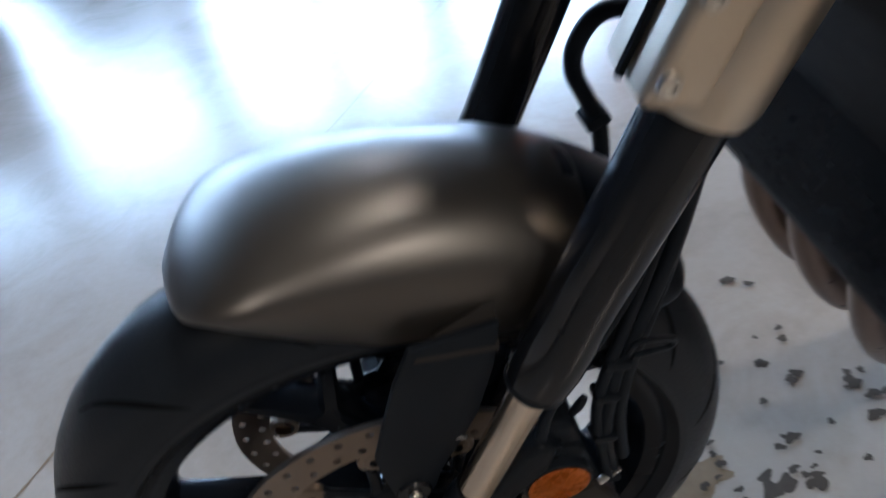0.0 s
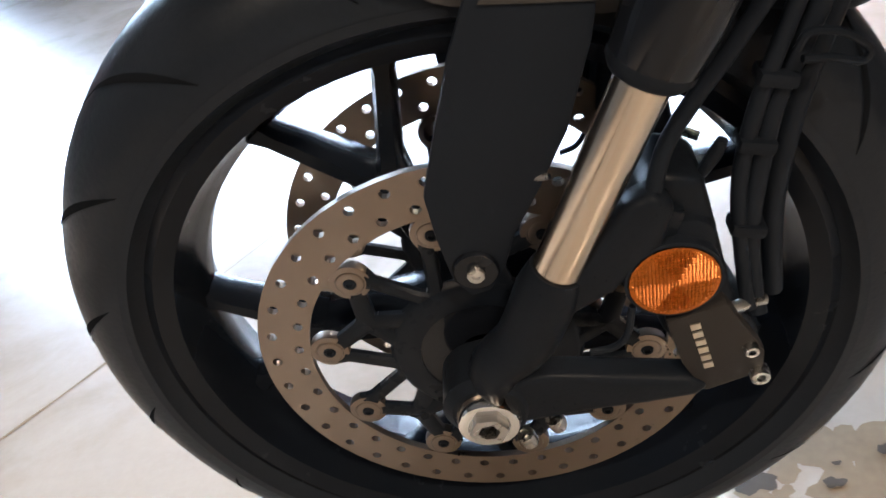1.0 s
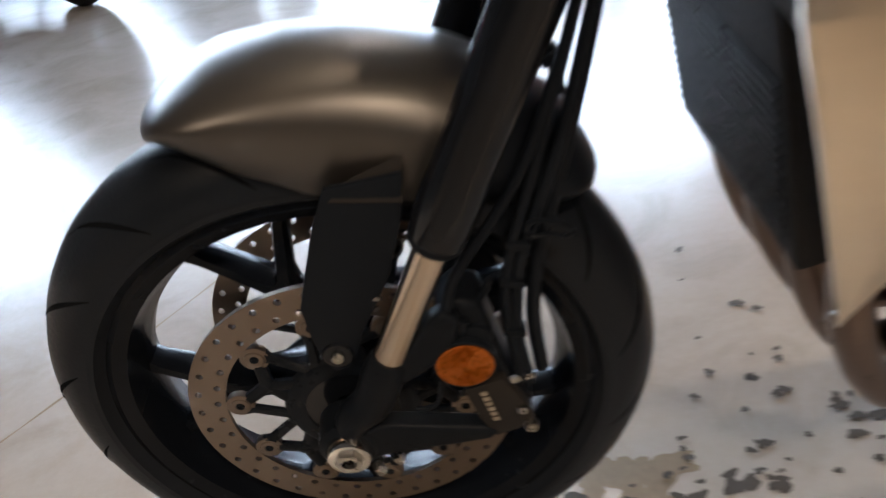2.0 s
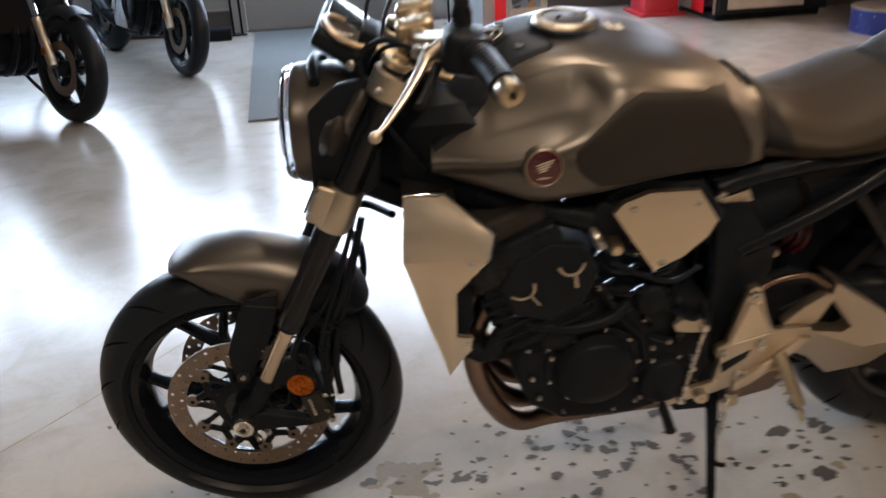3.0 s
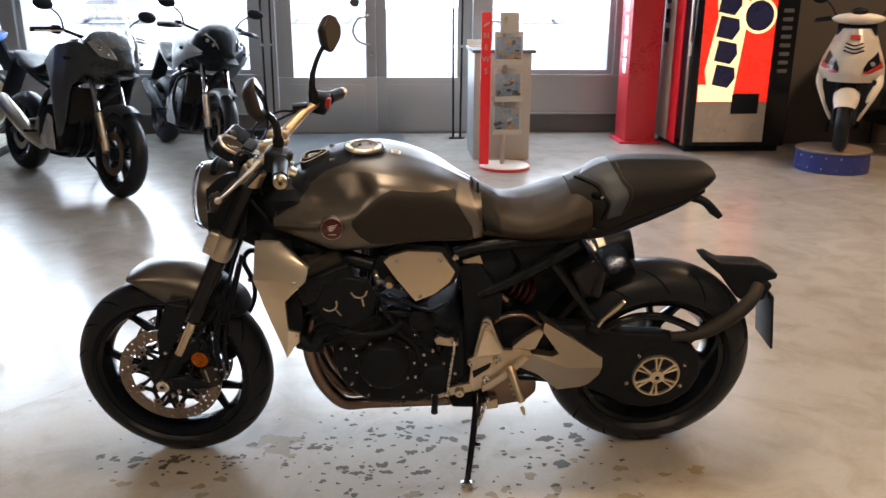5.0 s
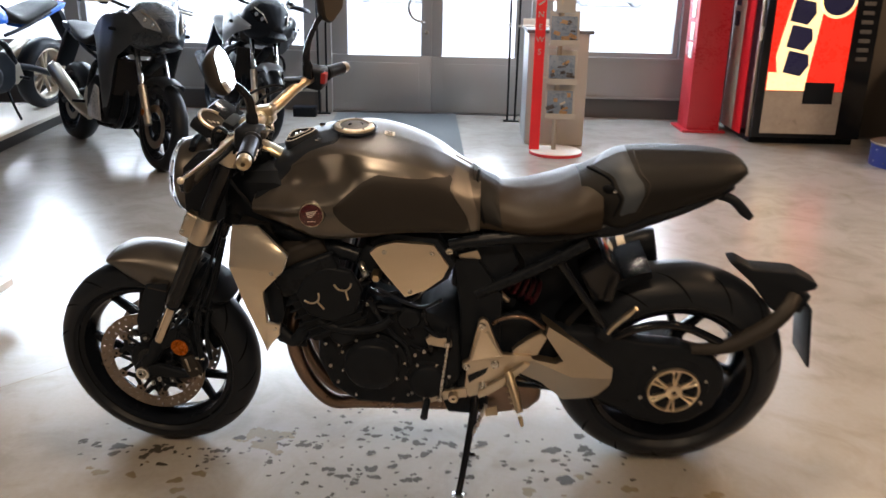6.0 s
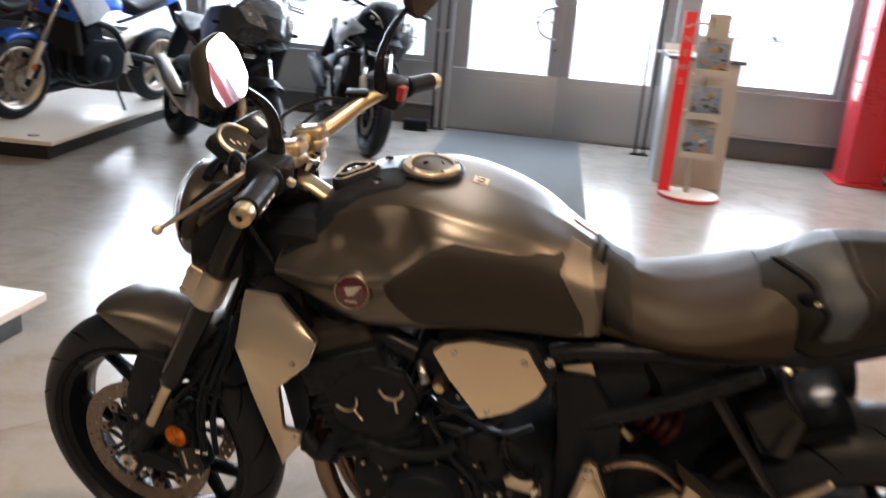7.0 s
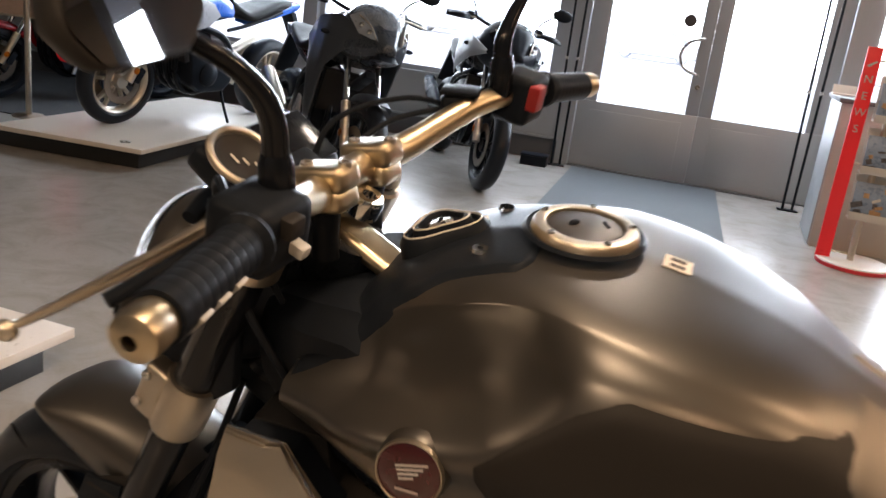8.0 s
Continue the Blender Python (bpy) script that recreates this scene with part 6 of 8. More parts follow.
part("muffler", mesh(tube, [(0.98, 0.12, 0.24), (1.06, 0.15, 0.34), (1.16, 0.165, 0.46), (1.28, 0.165, 0.555), (1.40, 0.155, 0.605), (1.425, 0.153, 0.612)], [0.03, 0.04, 0.058, 0.062, 0.058, 0.050], 24, 5), M_CAST, exh, "dark silencer")
part("muffler_band", mesh(lathe, [(0.060, -0.012), (0.0635, -0.010), (0.0635, 0.010), (0.060, 0.012)], along((1.345, 0.16, 0.584), (0.92, -0.05, 0.4)), 28), M_ALU, exh, "bright silencer band")
part("heat_plate", mesh(plate, [(0.955, 0.222), (0.985, 0.232), (0.99, 0.20), (0.955, 0.195)], -0.004, Matrix.Translation((0, -0.112, 0)), 0.001), M_BRONZE, exh)

# ---- seat and tail ----
def skin(name, secs, mat, parent, label, n=34, steps=6):
    """A lofted body from half sections (x: (y, z) ...) from the top centre down its left side."""
    lines = [spline([V(x, *sec[k]) for x, sec in secs], 8) for k in range(len(secs[0][1]))]
    rings = []
    for i in range(len(lines[0])):
        h = spline([l[i] for l in lines], steps)
        rings.append(h + [V(p.x, -p.y, p.z) for p in reversed(h[1:-1])])
    bm = bmesh.new()
    loft(bm, rings)
    return part(name, bm, mat, parent, label, 60)


def on_skin(secs, x, u, off=0.0):
    """A point on such a body's left half: u runs from the top centre (0) to the lower edge (1)."""
    pts = [V(x, float(np.interp(x, [q[0] for q in secs], [q[1][k][0] for q in secs])), float(np.interp(x, [q[0] for q in secs], [q[1][k][1] for q in secs]))) for k in range(len(secs[0][1]) - 1)]
    line = spline(pts, 8)
    k = u * (len(line) - 1)
    i = min(int(k), len(line) - 2)
    d = (line[i + 1] - line[i]).normalized()
    return line[i].lerp(line[i + 1], k - i) + V(0, -d.z, d.y) * -off


RIDER = (
    (0.898, ((0, 0.905), (-0.030, 0.902), (-0.058, 0.888), (-0.080, 0.862), (-0.096, 0.825), (-0.100, 0.785), (0, 0.77))),
    (0.922, ((0, 0.888), (-0.032, 0.884), (-0.060, 0.868), (-0.084, 0.842), (-0.101, 0.812), (-0.102, 0.780), (0, 0.77))),
    (0.975, ((0, 0.857), (-0.050, 0.851), (-0.090, 0.837), (-0.117, 0.816), (-0.125, 0.796), (-0.106, 0.778), (0, 0.775))),
    (1.040, ((0, 0.849), (-0.070, 0.844), (-0.118, 0.831), (-0.145, 0.812), (-0.146, 0.795), (-0.116, 0.778), (0, 0.778))),
    (1.110, ((0, 0.867), (-0.072, 0.862), (-0.122, 0.849), (-0.150, 0.826), (-0.150, 0.802), (-0.116, 0.780), (0, 0.778))),
    (1.165, ((0, 0.894), (-0.066, 0.888), (-0.114, 0.872), (-0.145, 0.846), (-0.146, 0.812), (-0.116, 0.782), (0, 0.778))),
    (1.215, ((0, 0.914), (-0.056, 0.906), (-0.098, 0.886), (-0.132, 0.856), (-0.136, 0.820), (-0.112, 0.795), (0, 0.778))),
)
PILLION = (
    (1.165, ((0, 0.900), (-0.045, 0.896), (-0.066, 0.888), (-0.076, 0.878), (-0.074, 0.866), (-0.060, 0.857), (0, 0.852))),
    (1.205, ((0, 0.922), (-0.055, 0.913), (-0.088, 0.896), (-0.104, 0.874), (-0.106, 0.845), (-0.095, 0.818), (0, 0.81))),
    (1.258, ((0, 0.950), (-0.062, 0.940), (-0.102, 0.914), (-0.127, 0.880), (-0.130, 0.836), (-0.115, 0.800), (0, 0.795))),
    (1.312, ((0, 0.962), (-0.066, 0.952), (-0.106, 0.930), (-0.128, 0.896), (-0.126, 0.852), (-0.108, 0.820), (0, 0.81))),
    (1.400, ((0, 0.963), (-0.064, 0.955), (-0.100, 0.937), (-0.119, 0.908), (-0.114, 0.876), (-0.098, 0.850), (0, 0.845))),
    (1.490, ((0, 0.961), (-0.056, 0.954), (-0.086, 0.939), (-0.103, 0.917), (-0.098, 0.896), (-0.082, 0.880), (0, 0.874))),
    (1.545, ((0, 0.954), (-0.042, 0.948), (-0.064, 0.938), (-0.074, 0.924), (-0.070, 0.911), (-0.055, 0.902), (0, 0.898))),
    (1.572, ((0, 0.938), (-0.028, 0.936), (-0.042, 0.931), (-0.046, 0.925), (-0.042, 0.919), (-0.030, 0.915), (0, 0.914))),
)
seat = skin("rider_seat", RIDER, M_SEAT, bike, "brown-black vinyl rider seat")
pill = skin("pillion_seat", PILLION, M_SEAT2, bike, "black vinyl pillion seat")
# A solid near-black ball stands for the shade in the notch.
part("notch_shade", mesh(ball, Matrix.Translation(on_skin(PILLION, 1.232, 0.46, -0.004)) @ pose(0, 0, 0, 0, 24, 14), (0.046, 0.026, 0.024), 16), M_GROOVE, pill, "near-black ball standing for the shaded notch between the seats")
part("strap_buckle", mesh(ball, Matrix.Translation(on_skin(PILLION, 1.240, 0.50, 0.006)), (0.012, 0.008, 0.010), 12), M_CHROME, pill)
part("seat_seam", mesh(tube, [on_skin(PILLION, x, u, 0.001) for x, u in ((1.186, 0.0), (1.206, 0.15), (1.232, 0.33), (1.238, 0.45), (1.254, 0.58), (1.247, 0.72), (1.240, 0.88))], 0.0036, 8), M_GROOVE, pill)
part("pillion_piping", mesh(tube, [on_skin(PILLION, x, u, 0.0005) for x, u in ((1.296, 0.0), (1.296, 0.15), (1.302, 0.33), (1.320, 0.5), (1.308, 0.7), (1.286, 0.92))], 0.0022, 8), M_PAD, pill)


def cheek(bm, side, nu=20, nx=6):
    """The pillion seat's front cheek between the seam and the piping, laid on its skin."""
    us = (0.0, 0.15, 0.33, 0.45, 0.58, 0.72, 0.90)
    rows = []
    for j in range(nu + 1):
        u = 0.80 * j / nu
        x0 = float(np.interp(u, us, (1.192, 1.212, 1.238, 1.244, 1.259, 1.252, 1.246)))
        x1 = float(np.interp(u, us, (1.292, 1.292, 1.298, 1.311, 1.314, 1.302, 1.284)))
        row = []
        for i in range(nx + 1):
            p = on_skin(PILLION, x0 + (x1 - x0) * i / nx, u, 0.0036 if 0 < i < nx and j < nu else -0.002)
            row.append(V(p.x, -side * p.y, p.z))
        rows.append(row)
    loft(bm, rows, closed=False, caps=False)
    return bm


for s_ in (-1, 1):
    part("front_cheek", mesh(cheek, s_), M_CHEEK, pill, "blue-grey front cheek of the pillion seat", 60)


def seat_nose_shade(bm, side, nu=20, nx=8):
    """A smooth black patch for the shade on the rider seat's front, laid on its skin."""
    rows = []
    for j in range(nu + 1):
        u = 0.97 * j / nu
        x1 = float(np.interp(u, (0.0, 0.4, 0.8, 1.0), (0.972, 0.966, 0.980, 1.010)))
        row = []
        for i in range(nx + 1):
            p = on_skin(RIDER, 0.899 + (x1 - 0.899) * i / nx, u, 0.0022 if i < nx and j < nu else -0.002)
            row.append(V(p.x, -side * p.y, p.z))
        rows.append(row)
    loft(bm, rows, closed=False, caps=False)
    return bm


for s_ in (-1, 1):
    part("seat_nose_shade", mesh(seat_nose_shade, s_), M_SEAT2, seat, "black patch that stands for shade on the rider seat front", 60)
part("nose_seam", mesh(tube, [on_skin(RIDER, x, u, 0.001) for x, u in ((0.914, 0.0), (0.911, 0.2), (0.910, 0.4), (0.916, 0.6), (0.926, 0.8), (0.934, 0.98))], 0.0040, 8), M_GROOVE, seat, "dark gap before the seat")
tail = skin("tail_cowl", (
    (1.15, ((0, 0.79), (-0.06, 0.79), (-0.10, 0.786), (-0.112, 0.777), (-0.105, 0.762), (-0.08, 0.752), (0, 0.75))),
    (1.26, ((0, 0.825), (-0.07, 0.825), (-0.11, 0.818), (-0.120, 0.80), (-0.110, 0.778), (-0.08, 0.766), (0, 0.765))),
    (1.36, ((0, 0.85), (-0.07, 0.85), (-0.105, 0.842), (-0.114, 0.828), (-0.104, 0.812), (-0.075, 0.805), (0, 0.802))),
    (1.46, ((0, 0.88), (-0.06, 0.88), (-0.090, 0.875), (-0.097, 0.864), (-0.088, 0.85), (-0.06, 0.845), (0, 0.843))),
    (1.54, ((0, 0.905), (-0.045, 0.905), (-0.062, 0.902), (-0.066, 0.895), (-0.06, 0.885), (-0.04, 0.88), (0, 0.878))),
), M_PLASTIC, bike, "black plastic tail underside")
part("tail_light", mesh(box, pose(1.562, 0, 0.925, 0, 15, 0), (0.02, 0.07, 0.022), 0.006, 3), M_REDPLASTIC, bike, "narrow red tail light")
for s_ in (-1, 1):
    ti = part("tail_bracket", mesh(tube, [(1.49, s_ * 0.05, 0.872), (1.535, s_ * 0.075, 0.868), (1.565, s_ * 0.085, 0.842), (1.585, s_ * 0.088, 0.825)], [0.012, 0.012, 0.013, 0.009], 12, 4), M_PLASTIC, bike, "black rear bracket stub")

# ---- rear wheel, swingarm ----
RAX = V(1.462, 0, 0.320)
wheel_r = part("rear_wheel", mesh(rim, RAX, 0.216, 0.15, 0.186), M_GLOSS, bike, "gloss black cast rear wheel")
part("tyre", mesh(tyre, RAX, 0.321, 0.190, 0.216), M_TYRE, wheel_r, "wide black rear tyre")
for s_ in (-1, 1):
    for k in range(14):
        part("tread_groove", mesh(groove, RAX, 0.321, 0.190, 2 * math.pi * (k + (0.5 if s_ > 0 else 0)) / 14, s_), M_GROOVE, wheel_r)
for k in range(5):
    a = radians(100 + 72 * k)
    bm = bmesh.new()
    spoke_arm(bm, polar(RAX, 0.06, a), polar(RAX, 0.12, a), 0.02, 0.018, 0.03, 0.025)
    for s_ in (-1, 1):
        spoke_arm(bm, polar(RAX, 0.11, a + s_ * 0.05), polar(RAX, 0.194, a + s_ * 0.28), 0.011, 0.010, 0.02, 0.018)
    part("spoke", bm, M_GLOSS, wheel_r)
part("hub", mesh(lathe, [(0.0001, -0.10), (0.07, -0.10), (0.075, 0.0), (0.06, 0.06), (0.0001, 0.06)], Matrix.Translation(RAX) @ SIDE, 32), M_CAST, wheel_r)
part("brake_disc", mesh(disc_ring, RAX, -0.092, 0.095, 0.128), M_DISC, wheel_r)
HUB = V(1.459, -0.118, 0.322)
# black single-sided arm sweeping back to the hub carrier
arm = part("swingarm", mesh(plate, [(1.02, 0.455), (1.12, 0.50), (1.25, 0.485), (1.36, 0.465), (1.46, 0.458), (1.545, 0.43), (1.592, 0.375), (1.60, 0.315), (1.575, 0.25), (1.52, 0.205), (1.45, 0.19), (1.375, 0.205), (1.31, 0.245), (1.24, 0.275), (1.12, 0.30), (1.03, 0.345)], 0.055, Matrix.Translation((0, -0.125, 0)), 0.014, 3), M_CAST, bike, "black cast single-sided swingarm")
part("hub_carrier", mesh(lathe, [(0.0001, 0.012), (0.078, 0.012), (0.096, 0.008), (0.103, -0.004), (0.105, -0.03)], Matrix.Translation(HUB) @ SIDE, 48), M_CAST, arm)
star = part("hub_cover", mesh(lathe, [(0.064, 0.014), (0.065, 0.022), (0.070, 0.022), (0.072, 0.018), (0.0725, 0.010)], Matrix.Translation(HUB) @ SIDE, 56), M_ALUC, arm, "bright star-shaped hub cover")
for k in range(6):
    for s_ in (-0.13, 0.13):
        a = radians(30 + 60 * k) + s_
        part("star_rib", mesh(spoke_arm, polar(HUB, 0.018, a - s_ * 0.3, HUB.y - 0.018), polar(HUB, 0.066, a, HUB.y - 0.018), 0.0034, 0.0040, 0.005, 0.004), M_ALU, star)
part("hub_boss", mesh(lathe, [(0.007, 0.022), (0.007, 0.03), (0.014, 0.030), (0.022, 0.026), (0.024, 0.012)], Matrix.Translation(HUB) @ SIDE, 28), M_ALU, star)
part("hub_nut", mesh(lathe, [(0.0001, 0.026), (0.0068, 0.026), (0.0068, 0.02)], Matrix.Translation(HUB) @ SIDE, 6), M_BLACK, star)
for a_, r_ in ((-0.35, 0.089), (0.5, 0.092), (2.8, 0.09), (4.0, 0.09)):
    part("carrier_bolt", mesh(bolt, polar(HUB, r_, a_ + math.pi, HUB.y - 0.008), (0, -1, 0), 0.006, 0.006), M_STEEL, arm)
part("chain_guard", mesh(tube, [(1.27, -0.112, 0.462), (1.30, -0.110, 0.480), (1.345, -0.108, 0.502), (1.40, -0.105, 0.514), (1.473, -0.105, 0.507), (1.556, -0.107, 0.470), (1.60, -0.108, 0.445)], 0.012, 12), M_GLOSS, arm, "black chain guard")
# cast aluminium front of the arm: facets round a raised spine, open behind the footrest plate
bm = bmesh.new()
COVER = ((1.088, 0.540, 0.136), (1.106, 0.526, 0.150), (1.198, 0.462, 0.150), (1.288, 0.392, 0.138), (1.286, 0.366, 0.150), (1.176, 0.388, 0.180), (1.131, 0.422, 0.170), (1.066, 0.428, 0.160),
         (1.044, 0.370, 0.146), (1.100, 0.335, 0.134), (1.166, 0.266, 0.118), (1.252, 0.280, 0.122), (1.284, 0.334, 0.138), (1.150, 0.430, 0.166), (1.102, 0.496, 0.150))
vs = [bm.verts.new((x, -y, z)) for x, z, y in COVER]
for f in ((0, 2, 1), (1, 2, 13, 14), (2, 5, 13), (2, 3, 4, 5), (13, 5, 6), (7, 6, 5), (7, 5, 9, 8), (5, 10, 9), (5, 4, 11, 10), (4, 12, 11), (3, 12, 4)):
    bm.faces.new([vs[i] for i in f])
thicken(bm, (0, 0.03, 0))
bmesh.ops.bevel(bm, geom=[e for e in bm.edges if e.calc_face_angle(0) > 0.5], offset=0.003, segments=2, affect="EDGES", clamp_overlap=True)
part("arm_cover", bm, M_ALUC, arm, "sculpted cast aluminium swingarm cover", 20)
part("arm_link", mesh(plate, [(1.014, 0.450), (1.050, 0.486), (1.088, 0.511), (1.104, 0.496), (1.082, 0.440), (1.022, 0.431)], 0.022, Matrix.Translation((0, -0.158, 0)), 0.004, 2), M_ALUC, arm, "cast aluminium link of the arm")
# Dark plate put in for the shade inside the arm's opening.
part("arm_hollow_dark", mesh(plate, [(0.97, 0.53), (1.03, 0.548), (1.09, 0.52), (1.14, 0.45), (1.12, 0.41), (0.99, 0.40)], 0.01, Matrix.Translation((0, -0.118, 0)), 0.002), M_CAST, arm, "dark plate that stands for the shaded hollow behind the link")
part("arm_arch", mesh(tube, [(0.961, -0.140, 0.524), (0.985, -0.142, 0.542), (1.020, -0.145, 0.551), (1.055, -0.145, 0.546), (1.096, -0.142, 0.514)], 0.0056, 12), M_PIPE, arm)

# rider's footrest plate: open triangle of cast aluminium
fp = part("footrest_plate", mesh(plate, [(0.924, 0.548), (0.936, 0.556), (0.948, 0.548), (0.972, 0.484), (0.990, 0.446), (1.066, 0.443), (1.070, 0.430), (1.030, 0.404), (0.990, 0.365), (0.954, 0.322), (0.905, 0.302), (0.892, 0.330), (0.896, 0.388), (0.885, 0.398), (0.886, 0.416), (0.902, 0.424)], 0.016, Matrix.Translation((0, -0.168, 0)), 0.004, 2), M_ALUC, bike, "cast aluminium footrest plate")
part("plate_inset", mesh(plate, [(0.931, 0.516), (0.947, 0.512), (0.984, 0.443), (0.910, 0.424)], 0.004, Matrix.Translation((0, -0.1695, 0)), 0.0012), M_ALU, fp)
for p0, p1 in (((0.929, 0.520), (0.906, 0.424)), ((0.948, 0.518), (0.988, 0.444)), ((0.906, 0.421), (0.988, 0.440))):
    part("plate_rib", mesh(rod, (p0[0], -0.1695, p0[1]), (p1[0], -0.1695, p1[1]), 0.0028, None, 8), M_ALUC, fp)
# Black patch on the face imitates the shade of a recess.
part("plate_recess_patch", mesh(plate, [(0.900, 0.376), (0.955, 0.405), (0.948, 0.385), (0.905, 0.352)], 0.005, Matrix.Translation((0, -0.1695, 0)), 0.001), M_CAST, fp, "dark patch that stands for a shaded recess in the plate")
for x, z, r in ((0.934, 0.537, 0.010), (0.897, 0.405, 0.009), (0.971, 0.416, 0.012), (0.942, 0.346, 0.012)):
    part("plate_bolt", mesh(bolt, (x, -0.168, z), (0, -1, 0), r, 0.008), M_STEEL, fp)
part("plate_low_arm", mesh(plate, [(0.930, 0.330), (0.985, 0.372), (1.046, 0.428), (1.064, 0.424), (1.010, 0.362), (0.960, 0.322), (0.930, 0.308)], 0.014, Matrix.Translation((0, -0.180, 0)), 0.004), M_ALUC, fp)
pg = part("footpeg", mesh(tube, [(1.008, -0.172, 0.392), (1.020, -0.198, 0.362), (1.040, -0.236, 0.312)], [0.013, 0.012, 0.010], 14, 4), M_BRONZE, fp, "bronze-coloured footpeg")
part("peg_tip", mesh(rod, (1.040, -0.236, 0.300), (1.048, -0.240, 0.272), 0.0065, 0.005, 10), M_BRONZE, pg)
for k in range(5):
    t = 0.2 + 0.15 * k
    part("peg_rib", mesh(lathe, [(0.010, -0.002), (0.0135, -0.002), (0.0135, 0.002), (0.010, 0.002)], along(V(1.005, -0.165, 0.375).lerp(V(1.04, -0.236, 0.300), t), (0.035, -0.071, -0.075)), 14, True), M_BRONZE, pg)
# gear lever and link rod
sh = part("gear_lever", mesh(plate, [(0.784, 0.314), (0.84, 0.322), (0.898, 0.336), (0.902, 0.306), (0.85, 0.296), (0.792, 0.280), (0.782, 0.290)], 0.012, Matrix.Translation((0, -0.172, 0)), 0.003), M_ALUC, bike, "cast aluminium gear lever")
part("lever_boss", mesh(lathe, [(0.004, 0.018), (0.012, 0.018), (0.014, 0.012), (0.014, -0.01)], Matrix.Translation((0.864, -0.172, 0.311)) @ SIDE, 20), M_ALUC, sh)
part("lever_toe", mesh(rod, (0.794, -0.17, 0.290), (0.788, -0.235, 0.284), 0.009, 0.010, 14), M_PLASTIC, sh)
part("link_rod", mesh(rod, (0.828, -0.178, 0.305), (0.846, -0.178, 0.475), 0.0042, None, 10), M_STEEL, sh, "thin steel link rod")
part("link_arm", mesh(plate, [(0.788, 0.492), (0.80, 0.503), (0.855, 0.495), (0.858, 0.47), (0.838, 0.468), (0.795, 0.475)], 0.010, Matrix.Translation((0, -0.176, 0)), 0.003), M_ALUC, sh)
for x, z in ((0.846, 0.480), (0.828, 0.302)):
    part("rod_end", mesh(lathe, [(0.0001, 0.007), (0.007, 0.007), (0.009, 0.003), (0.009, -0.006), (0.0001, -0.006)], Matrix.Translation((x, -0.176, z)) @ SIDE, 16), M_STEEL, sh)

# passenger footrest, folded up, with its stay
ps = part("passenger_stay", mesh(tube, [(1.12, -0.105, 0.70), (1.18, -0.118, 0.62), (1.235, -0.13, 0.545), (1.265, -0.135, 0.505)], [0.013, 0.011, 0.011, 0.012], 12, 4), M_GLOSS, bike, "black passenger footrest stay")
part("passenger_peg", mesh(tube, [(1.258, -0.15, 0.510), (1.270, -0.165, 0.545), (1.292, -0.182, 0.585), (1.312, -0.195, 0.620)], [0.007, 0.007, 0.0085, 0.0055], 12, 4), M_ALUC, ps, "folded bronze-coloured footpeg")
part("peg_bracket", mesh(box, pose(1.25, -0.145, 0.505, 0, 30, 0), (0.04, 0.03, 0.022), 0.005), M_CAST, ps)

# shock with its spring
shock = part("rear_shock", mesh(tube, [(0.955, 0.02, 0.66), (1.02, 0.01, 0.60), (1.10, 0, 0.52)], 0.018, 14), M_CAST, bike, "rear shock absorber")
A_, B_ = V(0.965, -0.035, 0.625), V(1.085, -0.035, 0.555)
ax = (B_ - A_).normalized()
u_ = ax.orthogonal().normalized()
w_ = ax.cross(u_)
part("spring", mesh(tube, [A_.lerp(B_, k / 56) + (u_ * math.cos(k * math.pi / 4) + w_ * math.sin(k * math.pi / 4)) * 0.033 for k in range(57)], 0.0058, 8, 2), M_SPRING, shock, "maroon coil spring")
part("shock_clamp", mesh(tube, [(0.935, -0.10, 0.585), (0.965, -0.105, 0.605), (1.0, -0.10, 0.572)], 0.008, 10), M_ALUC, shock)
part("shock_reservoir", mesh(rod, (0.955, -0.06, 0.565), (1.015, -0.05, 0.535), 0.021, None, 18), M_CAST, shock)

# inner fender and rear plate carrier on the swingarm
def arc_panel(bm, c, r, a0, a1, half, n=18, drop=0.02):
    rings = []
    for k in range(n + 1):
        a = radians(a0 + (a1 - a0) * k / n)
        rings.append([polar(c, r - dr, a, y) for y, dr in ((-half, drop), (-half * 0.93, 0.004), (-half * 0.5, 0), (0, -0.002), (half * 0.5, 0), (half * 0.93, 0.004), (half, drop))])
    loft(bm, rings, closed=False, caps=False)
    return bm


ifd = part("inner_fender", solid(mesh(arc_panel, RAX, 0.362, 26, 74, 0.095)), M_GLOSS, bike, "glossy black inner fender", 50)
part("fender_side", mesh(plate, [(1.178, 0.655), (1.245, 0.700), (1.288, 0.655), (1.276, 0.565), (1.221, 0.572)], 0.19, Matrix.Translation((0, -0.095, 0)), 0.012, 3), M_GLOSS, ifd)
hug = part("plate_carrier", mesh(tube, [(1.490, -0.118, 0.450), (1.545, -0.117, 0.452), (1.598, -0.115, 0.466), (1.640, -0.11, 0.490), (1.692, -0.10, 0.523), (1.731, -0.085, 0.560), (1.762, -0.045, 0.580)], [0.014, 0.018, 0.021, 0.022, 0.022, 0.020, 0.018], 14, 5, 0.55), M_PAD, bike, "black number plate carrier arm")
part("rear_fender", mesh(plate, [(1.578, 0.664), (1.600, 0.668), (1.642, 0.645), (1.693, 0.642), (1.760, 0.637), (1.824, 0.603), (1.820, 0.588), (1.785, 0.578), (1.788, 0.540), (1.754, 0.497), (1.706, 0.530), (1.650, 0.600)], 0.06, Matrix.Translation((0, -0.030, 0)), 0.009, 3), M_PLASTIC, hug, "short black winged rear fender")
